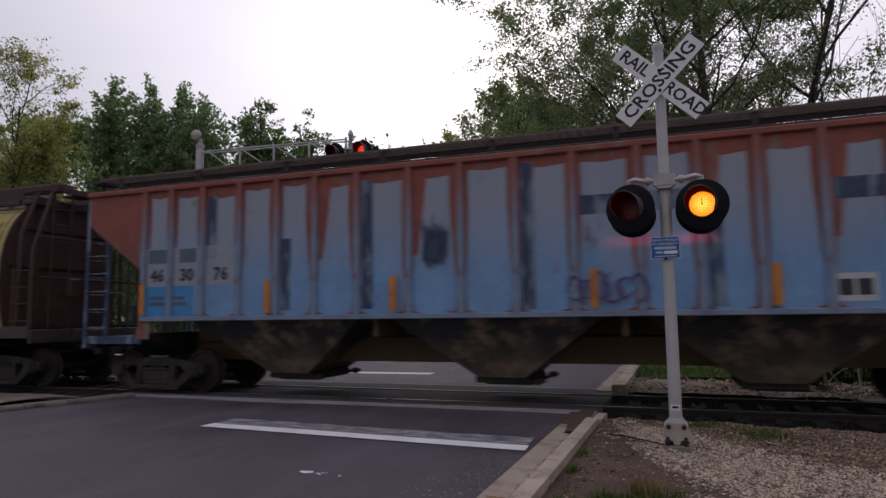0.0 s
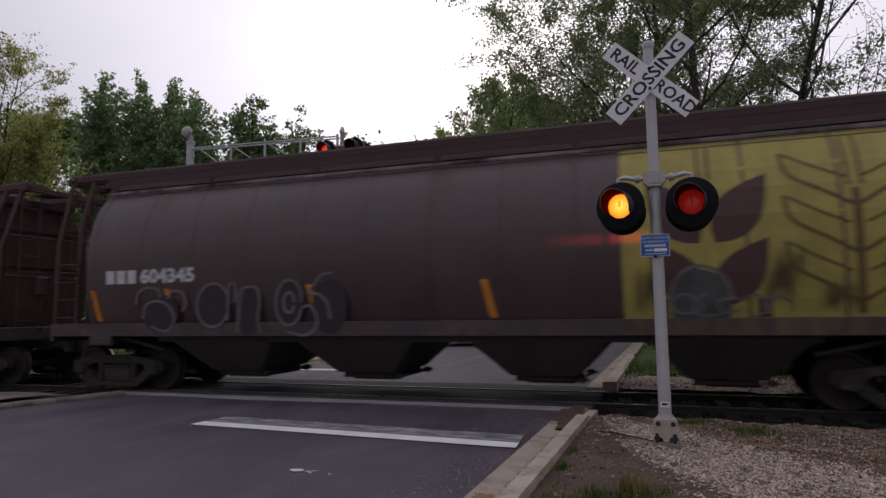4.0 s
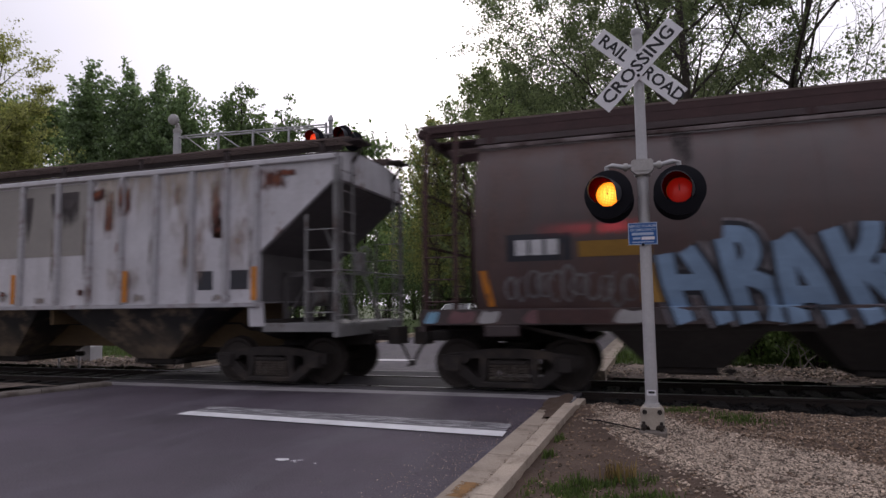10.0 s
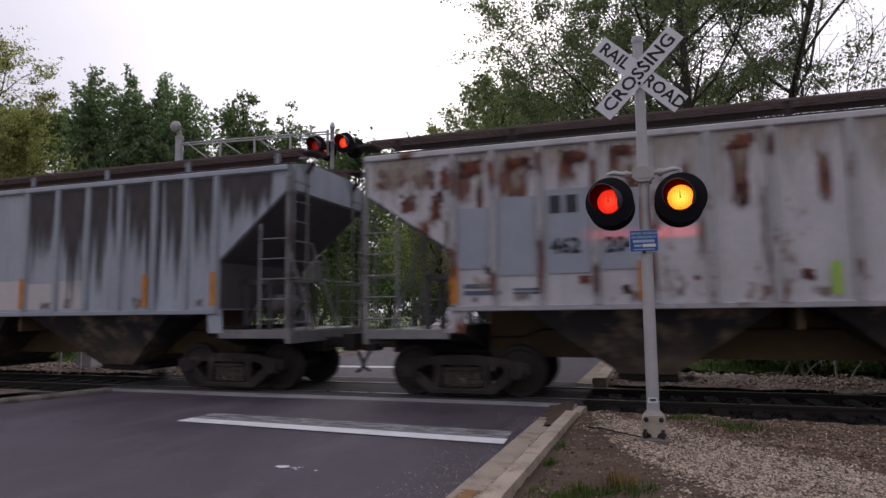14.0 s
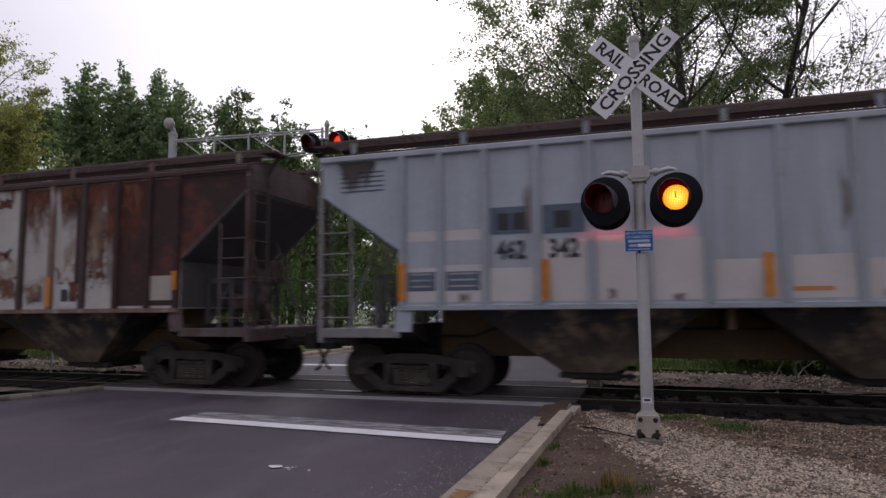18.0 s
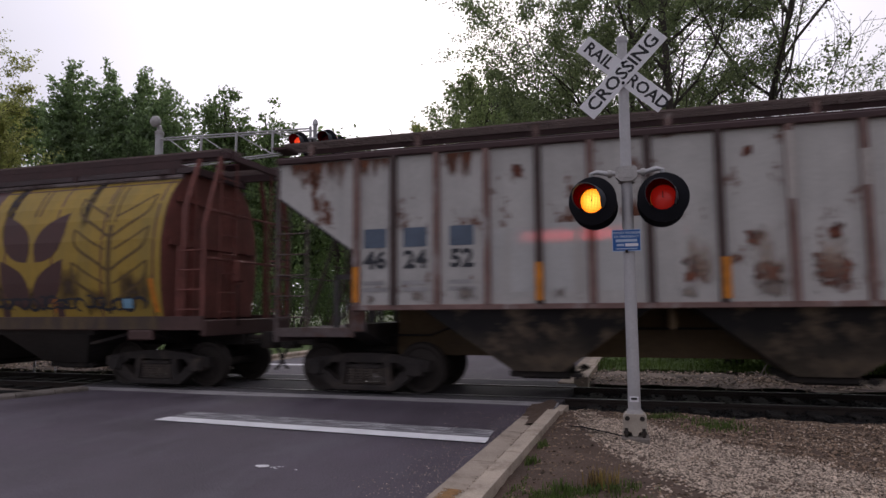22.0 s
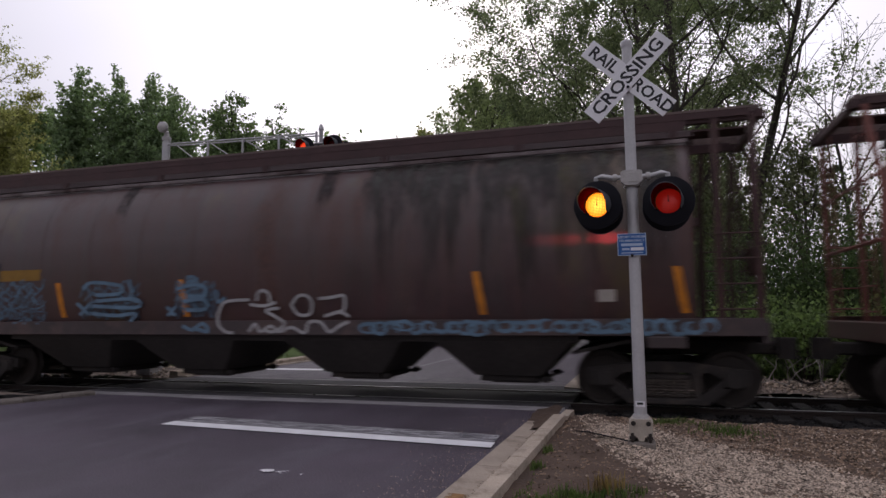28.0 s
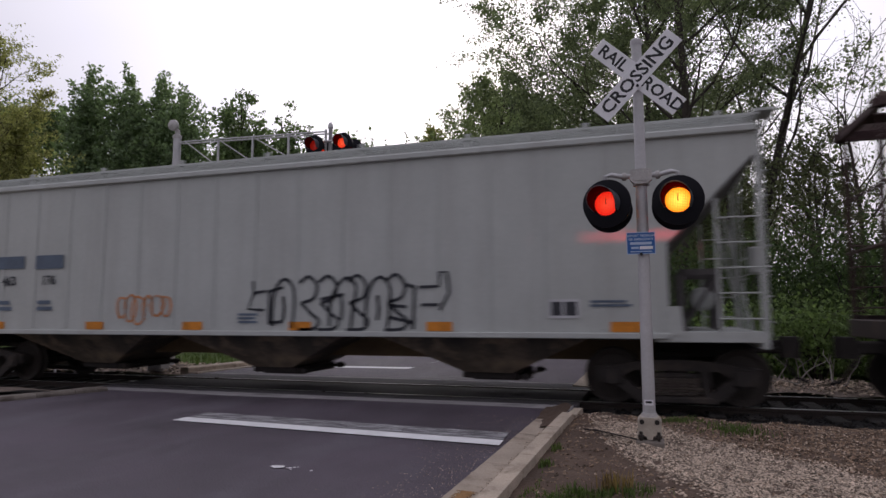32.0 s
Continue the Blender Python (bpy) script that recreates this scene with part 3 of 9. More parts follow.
def kerb_run(name, label, pts, width=0.26, top=0.13, gutter=0.32, seg=2.4, flip=1, stone=None):
    """Cast kerb stones along a line of (x, y); each stone has a chamfered nose, and a gutter slab lies in front."""
    host = thing(name, label, "kerb", kind="structure")
    for (x0, y0), (x1, y1) in zip(pts, pts[1:]):
        d = Vector((x1 - x0, y1 - y0, 0))
        k = max(1, round(d.length / seg))
        for i in range(k):
            a, b = Vector((x0, y0, 0)) + d * (i / k), Vector((x0, y0, 0)) + d * ((i + 1) / k)
            ln = (b - a).length - 0.012
            turn = Matrix.Rotation(math.atan2(d.y, d.x), 4, "Z")
            mid = (a + b) / 2
            fall = far_fall(mid.y)
            prof = [(0, -0.25), (0, top - 0.03), (0.03 * flip, top), (width * flip, top), (width * flip, -0.25)]
            s = Shape().prism(prof, -ln / 2, ln / 2, "x")
            part("kerb_stone", s, stone or CONCRETE, host, m=Matrix.Translation(mid + Vector((0, 0, fall))) @ turn)
            if gutter:
                g = Shape().prism([(0, -0.2), (0, 0.012), (-gutter * flip, 0.022), (-gutter * flip, -0.2)], -ln / 2, ln / 2, "x")
                part("gutter_slab", g, GUTTER, host, m=Matrix.Translation(mid + Vector((0, 0, fall))) @ turn)
    return host


# beside the road, near side: straight kerb on the right up to the track
kerb_run("kerb", "pale concrete kerb with gutter beside the near road", [(-1.30, -20.0), (-1.275, 1.0), (-1.25, 4.4), (-1.215, 6.0), (-1.185, 7.5), (-1.16, 8.6)], flip=-1, width=0.18, top=0.12, gutter=0.31)
kerb_run("kerb", "pale sunken end of the kerb at the track", [(-1.10, 8.62), (-1.07, 9.22)], flip=-1, width=0.15, top=0.095, gutter=0)
kerb_run("kerb", "low weathered concrete kerb curving to the track", [(-10.45, 3.0), (-10.32, 7.0), (-10.20, 7.8), (-9.98, 8.4), (-9.80, 9.0), (-9.62, 9.55)], flip=1, top=0.075, gutter=0, seg=1.4, stone=OLDCONCRETE)
kerb_run("kerb", "pale concrete kerb beside the road beyond the tracks", [(-1.15, 12.6), (-1.12, 18), (-1.05, 29), (-1.0, 60)], flip=-1, gutter=0.30)
kerb_run("kerb", "pale concrete kerb across the road beyond the tracks", [(-10.6, 12.9), (-10.4, 14.5), (-10.2, 18), (-10.2, 29), (-10.2, 60)], flip=1, gutter=0.30)

# yellow lichen on the gutter
solo("lichen_patch", Shape().add([(-1.55, 4.62, 0.0265), (-1.29, 4.62, 0.0195), (-1.28, 5.02, 0.0195), (-1.54, 5.02, 0.0265)], [(0, 1, 2, 3)]), LICHEN,
     "worn yellow patch on the concrete gutter", "stain", kind="structure", smooth=0)

# washed-in soil fills the gutter's end
solo("soil", sheet(steps(-1.48, -1.10, 0.05), steps(7.95, 9.5, 0.1), lambda x, y: 0.028 + 0.05 * math.exp(-((x + 1.17) / 0.11) ** 2) * min(1, max(0, (y - 7.5) * 0.9)) + 0.03 * min(1, max(0, y - 8.4)) + bumpy(x, y, 0.03, 7) - 0.05 * max(0, -1.30 - x) / 0.18 * (1 if y < 8.6 else 0.3)),
     EARTH, "dark damp soil washed into the end of the gutter", "soil", kind="structure")

# verges
def verge_z(x, y):
    return 0.085 - 0.055 * math.exp(-max(0.0, x + 1.02) / 0.22) + bumpy(x, y, 0.05, 1.3) * min(1, max(0.0, x + 1.02) * 3) + bumpy(x, y, 0.03, 6) - 0.5 * max(0.0, y - 8.82 + 0.12 * min(1.5, max(0.0, x)))


solo("verge", sheet(steps(-1.10, 7.5, 0.12), steps(1.0, 9.44, 0.12), verge_z),
     EARTH, "bare brown earth and gravel verge beside the signal post", "verge", kind="structure")
solo("verge", sheet(steps(-1.14, 7.5, 1.2) + [12, 20, 40], steps(-20, 1.0, 1.5), lambda x, y: 0.08 + bumpy(x, y, 0.04, 0.7) * min(1, max(0.0, x + 1.1))), EARTH, "bare brown earth verge beside the near road", "verge", kind="structure")
solo("verge", sheet(steps(-30, -10.86, 1.0), steps(-6, 9.6, 0.8), lambda x, y: 0.07 + bumpy(x, y, 0.05, 0.7) - (0 if y < 8.8 else 0.12 * (y - 8.8))), GRAVEL,
     "stony verge across the near road", "verge", kind="structure")
solo("verge", sheet([7.5, 10, 15, 25, 40, 70], [-6, -2, 2, 5, 8, 9.44], lambda x, y: 0.08 + bumpy(x, y, 0.05, 0.7)), GRAVEL, "gravel verge along the track", "verge", kind="structure")
for side, xs in (("right", steps(-1.1, 20, 0.35) + [24, 30, 40, 60, 90]), ("left", [-90, -60, -45, -35] + steps(-30, -10.5, 0.7))):
    solo("track_bed", sheet(xs, [8.5, 9.2, 9.5, 9.75, 10.1, 10.6, 11.0, 11.4, 11.8, 12.1, 12.6, 12.9, 13.15], lambda x, y: (-0.13 if 9.8 < y < 12.9 else -0.10) + bumpy(x, y, 0.05, 3.0)), BALLAST_SHADED,
         "oily ballast between wooden ties, darkened as in the train's shadow", "track", kind="structure")
    solo("verge", sheet([x for x in xs if abs(x) < 70], steps(13.0, 15.6, 0.26), lambda x, y: -0.06 + (0.14 if x < 0 else 0.14 * min(1.0, max(-1.2, (3.4 - x) / 2))) * math.exp(-((y - 14.0) / 0.75) ** 2) + bumpy(x, y, 0.07, 1.4)), GRAVEL,
         "ridge of pale gravel behind the track", "verge", kind="structure")
    solo("lawn", sheet([x for x in xs if abs(x) < 70], [15.5, 17, 20, 24, 29, 45, 70, 120], lambda x, y: 0.02 + far_fall(y) + bumpy(x, y, 0.12, 0.4)), LAWN,
         "rough grass beyond the track", "grass", kind="structure")

# rails and ties
for k, y in enumerate((TRACK_Y - RAIL_OFF, TRACK_Y + RAIL_OFF)):
    web = [(-0.07, -0.165), (-0.07, -0.15), (-0.012, -0.135), (-0.012, -0.045), (-0.034, -0.036), (-0.034, -0.004), (0.034, -0.004), (0.034, -0.036), (0.012, -0.045), (0.012, -0.135), (0.07, -0.15), (0.07, -0.165)]
    r = solo("rail", Shape().prism([(y + a, b) for a, b in web], -90, 90, "x"), STEEL, "rusty steel rail with a worn shiny head", "rail", "rails", kind="structure")
    part("rail_head", Shape().box(0, y, -0.001, 180, 0.05, 0.006, 0.002), RAILHEAD, r, "polished running surface")
tie_mesh = Shape().box(0, 0, 0, 0.23, 2.6, 0.16, 0.015).mesh("tie")
ties = thing("ties", "dark creosoted wooden ties under the rails", "ties", kind="structure")
for i in range(44):
    x = -1.2 + 0.52 * i if i < 30 else -11.2 - 0.52 * (i - 30)
    part("tie", tie_mesh, TIE, ties, m=pose(x, TRACK_Y + rp.uniform(-0.04, 0.04), -0.165 + rp.uniform(-0.012, 0.01), 0, 0, rp.uniform(-2, 2)))


def stones(name, label, count, where, size, material, seed):
    """Loose crushed stones, one mesh: squashed irregular octahedra lying on the verge."""
    rs = np.random.RandomState(seed)
    base = np.array([(1, 0, 0), (0, 1, 0), (-1, 0, 0), (0, -1, 0), (0, 0, 0.8), (0, 0, -0.8)], float)
    tri = np.array([(0, 1, 4), (1, 2, 4), (2, 3, 4), (3, 0, 4), (1, 0, 5), (2, 1, 5), (3, 2, 5), (0, 3, 5)])
    v = np.zeros((count, 6, 3))
    for i in range(count):
        x, y, z = where(rs)
        r = size * rs.uniform(0.45, 1.25)
        a = rs.uniform(0, 6.283)
        p = base * (1 + rs.uniform(-0.35, 0.35, (6, 1))) * (r, r * rs.uniform(0.55, 0.9), r * rs.uniform(0.4, 0.7))
        c, s = math.cos(a), math.sin(a)
        tilt = rs.uniform(-0.5, 0.5)
        p[:, 2] += p[:, 0] * tilt
        v[i] = np.stack([p[:, 0] * c - p[:, 1] * s + x, p[:, 0] * s + p[:, 1] * c + y, p[:, 2] + z + r * 0.12], 1)
    f = (tri[None] + 6 * np.arange(count)[:, None, None]).reshape(-1, 3)
    me = bpy.data.meshes.new(name)
    me.from_pydata(v.reshape(-1, 3).tolist(), [], f.tolist())
    ob = new(name, me)
    me.materials.append(material)
    return tagged(ob, label, "gravel", kind="stuff")


def pale_spot(rs):
    while True:
        x, y = rs.uniform(-0.9, 5.5), rs.uniform(4.2, 9.4)
        under, over = (8.1 - 1.05 * x - y) / 0.4, (y - 5.7 + 1.75 * x) / 0.5
        band = min(1.0, max(0.0, under)) * min(1.0, max(0.0, over))
        edge = min(1.0, max(0.03, (x + 0.75 - (9 - y) * 0.2) * 3 + 0.5))
        if y < 8.95 and rs.uniform() < edge * max(band, 0.05):
            return x, y, verge_z(x, y)


def brown_spot(rs):
    while True:
        x, y = rs.uniform(-0.95, 7.0), rs.uniform(3.8, 9.45)
        if y < 8.95 and rs.uniform() < (0.9 if y > 7.9 - 1.05 * x and x > -0.3 else 0.14):
            return x, y, verge_z(x, y)


stones("gravel", "pale crushed limestone chips round the signal post", 56000, pale_spot, 0.0165, STONES, 1)
stones("gravel", "brown crushed stones on the verge", 60000, brown_spot, 0.0185, STONES_DARK, 2)
stones("gravel", "pale ballast stones on the ridge behind the track", 3600, lambda rs: (rs.uniform(-1.0, 3.9), rs.normal(13.95, 0.5), 0.02 + rs.uniform(-0.06, 0.05)), 0.036, STONES, 3)
stones("gravel", "pale stones beside the mast beyond the track", 2500, lambda rs: (rs.uniform(-19, -10.7), rs.normal(13.9, 0.6), 0.02 + rs.uniform(-0.05, 0.06)), 0.05, STONES, 4)
stones("gravel", "ballast stones between the ties, darkened as in the train's shadow", 6000, lambda rs: (rs.uniform(-0.9, 11), rs.uniform(9.6, 12.9), -0.11 + rs.uniform(-0.03, 0.03)), 0.035, BALLAST_SHADED, 6)


def gutter_spot(rs):
    y = rs.uniform(4.2, 8.7)
    return -1.232 + 0.021 * (y - 5.2) - abs(rs.normal(0, 0.035)) - 0.01, y, 0.016


def road_spot(rs):
    y = rs.uniform(3.9, 8.9)
    return -1.55 + 0.021 * (y - 5.2) - abs(rs.normal(0, 0.38)), y, 0.005


stones("grit", "brown grit and leaf litter lying in the gutter", 1700, gutter_spot, 0.009, STONES_DARK, 7)
stones("grit", "pale grit scattered over the edge of the asphalt", 1500, road_spot, 0.006, STONES, 8)
stones("grit", "loose pale chips on the asphalt", 90, lambda rs: (rs.uniform(-9.5, -1.7), rs.uniform(3.2, 9.4), 0.006), 0.006, STONES_DARK, 9)


# ---- the train ----
CAR_Y = TRACK_Y
# coupler places along the track at the clip's clock zero, from the first wagon back
COUPLERS = (5.78, -12.916, -31.089, -49.301, -68.114, -86.757, -105.386, -123.494, -141.587, -160.287)


def train_run(t):
    """How far the train has rolled at t seconds."""
    return 4.48108 * t + 0.0031335 * (t - 16) ** 2


WAGONS, WHEELSETS = [], []


def wheelset_shape():
    s = Shape()
    for q in (-1, 1):
        prof = [(-0.075, 0.0), (-0.075, 0.12), (-0.045, 0.15), (-0.03, 0.33), (-0.055, 0.36), (-0.06, 0.418), (0.045, 0.424), (0.07, 0.45), (0.085, 0.45), (0.085, 0.36), (0.03, 0.33), (0.02, 0.15), (0.05, 0.1), (0.05, 0.0)]
        s.lathe((0, q * 0.745, 0), (0, -q, 0), prof, 28)
        for k in range(8):
            a = k * math.pi / 4
            s.box(0.24 * math.cos(a), q * 0.775, 0.24 * math.sin(a), 0.05, 0.03, 0.05)
    return s.cyl((0, -1.06, 0), (0, 1.06, 0), 0.08, n=12)


def side_frame_shape():
    """Cast truck side frame: arched top chord, arms that drop to a wide spring seat, columns, journal boxes."""
    s = Shape()
    top = [(-1.16, 0.40), (-1.16, 0.58), (-0.62, 0.66), (-0.25, 0.70), (0.25, 0.70), (0.62, 0.66), (1.16, 0.58), (1.16, 0.40), (0.74, 0.45), (0.62, 0.54), (-0.62, 0.54), (-0.74, 0.45)]
    s.prism(top, -0.08, 0.08, "y")
    for q in (-1, 1):
        s.prism([(q * 1.02, 0.42), (q * 0.80, 0.47), (q * 0.42, 0.17), (q * 0.42, 0.07), (q * 0.54, 0.07)], -0.10, 0.06, "y")
        s.prism([(q * 0.38, 0.16), (q * 0.48, 0.19), (q * 0.47, 0.56), (q * 0.33, 0.56)], -0.08, 0.08, "y")
        s.box(q * 0.92, -0.03, 0.45, 0.30, 0.24, 0.26, 0.03)
        s.cyl((q * 0.92, -0.17, 0.44), (q * 0.92, -0.10, 0.44), 0.11, n=14)
    return s.box(0, 0, 0.115, 0.98, 0.24, 0.10, 0.02).box(0, -0.02, 0.47, 0.62, 0.16, 0.07, 0.015)


def spring_shape():
    s = Shape()
    for x in (0.0,):
        pts = [(x + 0.065 * math.cos(a), 0.065 * math.sin(a) - 0.02, 0.17 + 0.27 * i / 40) for i in range(41) for a in (i * 0.98,)]
        s.tube(pts, 0.016, 5)
    return s


def bogie(wagon, x):
    b = part("bogie", shared("bolster", lambda: Shape().box(0, 0, 0.56, 0.40, 2.1, 0.24, 0.03).box(0, 0, 0.70, 0.5, 0.5, 0.12, 0.02)), IRON, wagon, m=pose(x, 0, 0))
    for q in (-1, 1):
        part("side_frame", shared("side_frame", side_frame_shape), BOGIE, b, m=pose(0, q * 1.02, 0, 0, 0, 0 if q < 0 else 180))
        for x in (-0.25, -0.083, 0.083, 0.25):
            part("spring", shared("spring", spring_shape), SPRING, b, m=pose(x, q * 1.03, 0))
        w = part("wheelset", shared("wheelset", wheelset_shape, 30), WHEEL, b, m=pose(q * 0.92, 0, 0.43))
        WHEELSETS.append(w)
        part("brake_beam", shared("brake_beam", lambda: Shape().tube([(0, -0.8, 0.36), (0, 0.8, 0.36)], 0.035).box(0, -0.745, 0.42, 0.06, 0.09, 0.34, 0.01).box(0, 0.745, 0.42, 0.06, 0.09, 0.34, 0.01)), IRON, b,
             m=pose(q * 0.40, 0, 0))


def coupler_shape():
    s = Shape().box(-0.1, 0, 0.86, 0.6, 0.16, 0.20, 0.03)
    s.prism([(0.18, -0.16), (0.18, 0.14), (0.40, 0.19), (0.50, 0.10), (0.42, 0.02), (0.36, -0.02), (0.46, -0.12), (0.42, -0.20), (0.28, -0.20)], 0.70, 1.02, "z")
    return s.tube([(0.15, 0.25, 0.85), (0.3, 0.3, 0.62), (0.46, 0.24, 0.36), (0.6, 0.12, 0.30)], 0.028, 7).tube([(0.05, -0.6, 0.98), (0.1, -0.4, 0.86), (0.1, -0.1, 0.86)], 0.015, 6)


def ladder(wagon, x0, x1, y, z0, z1, material, along="x", step=0.36, label=""):
    """Two stiles and separate rungs. along: the ladder lies in the side (x) or across the end (y)."""
    s = Shape()
    for a in (x0, x1):
        s.box(*((a, y) if along == "x" else (y, a)), (z0 + z1) / 2, 0.045 if along == "x" else 0.02, 0.02 if along == "x" else 0.045, z1 - z0)
    lad = part("ladder", s, material, wagon, label)
    k, z = "rung_%s_%.2f" % (along, x1 - x0), z0 + 0.22
    h = abs(x1 - x0) / 2
    rung = shared(k, lambda: Shape().tube([(-h, 0.0, 0), (-h, -0.05, 0), (h, -0.05, 0), (h, 0.0, 0)] if along == "x" else [(0, -h, 0), (0.05, -h, 0), (0.05, h, 0), (0, h, 0)], 0.012, 6))
    while z < z1 - 0.08:
        mid = (x0 + x1) / 2
        sgn = -1 if (along == "x" and y > 0) or (along == "y" and y < 0) else 1
        part("rung", rung, material, lad, m=pose(*((mid, y) if along == "x" else (y, mid)), z, 0, 0, 0 if sgn > 0 else 180))
        z += step
    return lad


def running_board_shape(length, width):
    s = Shape()
    for i in range(5):
        s.box(0, -width / 2 + width * i / 4, 0, length, 0.02, 0.035)
    k = int(length / 0.16)
    for i in range(k + 1):
        s.box(-length / 2 + length * i / k, 0, 0, 0.022, width, 0.025)
    return s


def pocket_shape(top, foot, z_top, y_top, y_foot, z_foot=0.42, shift=0.0):
    s = Shape()
    a, b = top / 2, foot / 2
    v = [(-a, -y_top, z_top), (a, -y_top, z_top), (a, y_top, z_top), (-a, y_top, z_top), (-b, -y_foot, z_foot), (b, -y_foot, z_foot), (b, y_foot, z_foot), (-b, y_foot, z_foot)]
    return s.add(v, [(3, 2, 1, 0), (4, 5, 6, 7), (0, 1, 5, 4), (1, 2, 6, 5), (2, 3, 7, 6), (3, 0, 4, 7)])


def gate_shape():
    s = Shape().box(0, 0, 0.37, 0.95, 1.5, 0.10, 0.01).box(0.1, 0, 0.31, 0.8, 1.35, 0.04, 0.005)
    for q in (-1, 1):
        s.cyl((0.62, q * 0.80, 0.36), (0.62, q * 0.66, 0.36), 0.06, n=8)
        s.box(0.62, q * 0.72, 0.36, 0.20, 0.05, 0.05)
    return s.cyl((0.62, -0.7, 0.36), (0.62, 0.7, 0.36), 0.025, n=6)


def under_parts(wagon, half, truck, pockets, top, z_top, y_top, pocket_mat, foot=1.15, y_foot=0.82, through_sill=True):
    if through_sill:
        part("centre_sill", Shape().box(0, 0, 0.85, 2 * half, 0.38, 0.34, 0.02), IRON, wagon)
        part("centre_web", Shape().box(0, -0.2, 1.06, 13.6, 0.03, 0.88).box(-2.08, 0, 1.3, 0.06, 2.7, 0.36).box(2.08, 0, 1.3, 0.06, 2.7, 0.36), SILLBROWN, wagon)
    else:
        for q in (-1, 1):
            part("stub_sill", Shape().box(q * (half + 5.75) / 2, 0, 0.93, half - 5.75, 0.42, 0.34, 0.02), IRON, wagon)
    for x in (-truck, truck):
        bogie(wagon, x)
        part("bolster", shared("body_bolster", lambda: Shape().prism([(-1.48, 1.2), (-1.48, 1.06), (-0.5, 0.80), (0.5, 0.80), (1.48, 1.06), (1.48, 1.2)], -0.2, 0.2, "x")), IRON, wagon, m=pose(x, 0, 0))
    for x in pockets:
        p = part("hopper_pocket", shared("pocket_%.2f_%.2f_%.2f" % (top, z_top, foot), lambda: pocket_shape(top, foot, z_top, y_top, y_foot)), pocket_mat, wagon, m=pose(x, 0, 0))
        part("outlet_gate", shared("gate", gate_shape), IRON, p)
    for q in (-1, 1):
        part("coupler", shared("coupler", coupler_shape), IRON, wagon, m=pose(q * (half + 0.18), 0, 0, 0, 0, 0 if q > 0 else 180))
    part("brake_pipe", Shape().tube([(-half, -0.42, 0.98), (-half + 2.5, -0.42, 0.98), (-half + 2.8, -0.30, 1.1), (half - 2.8, -0.30, 1.1), (half - 2.5, -0.42, 0.98), (half, -0.42, 0.98)], 0.02, 6), IRON, wagon)


def wheel_on_end(wagon, x, q, material):
    """Hand-brake wheel with its gear box on the end of a wagon."""
    s = Shape()
    ring = [(q * 0.06, 0.28 * math.cos(a), 0.28 * math.sin(a)) for a in [2 * math.pi * i / 20 for i in range(21)]]
    s.tube(ring, 0.016, 6)
    for k in range(5):
        a = 2 * math.pi * k / 5
        s.cyl((q * 0.06, 0, 0), (q * 0.06, 0.28 * math.cos(a), 0.28 * math.sin(a)), 0.012, n=5)
    s.box(-q * 0.04, 0, -0.05, 0.16, 0.24, 0.42, 0.03)
    part("brake_wheel", s, material, wagon, m=pose(x, -0.55, 2.25))
    part("brake_chain", Shape().cyl((0, 0, -0.3), (0, 0.05, -1.1), 0.015, n=5), IRON, wagon, m=pose(x - q * 0.04, -0.55, 2.25))


RIBS = [q * x for q, xs in ((-1, (7.06, 6.4, 5.65, 4.82, 4.0, 3.2, 2.36, 1.38, 0.46)), (1, (0.46, 1.38, 2.36, 3.2, 4.0, 4.82, 5.65, 6.4, 7.06))) for x in xs]


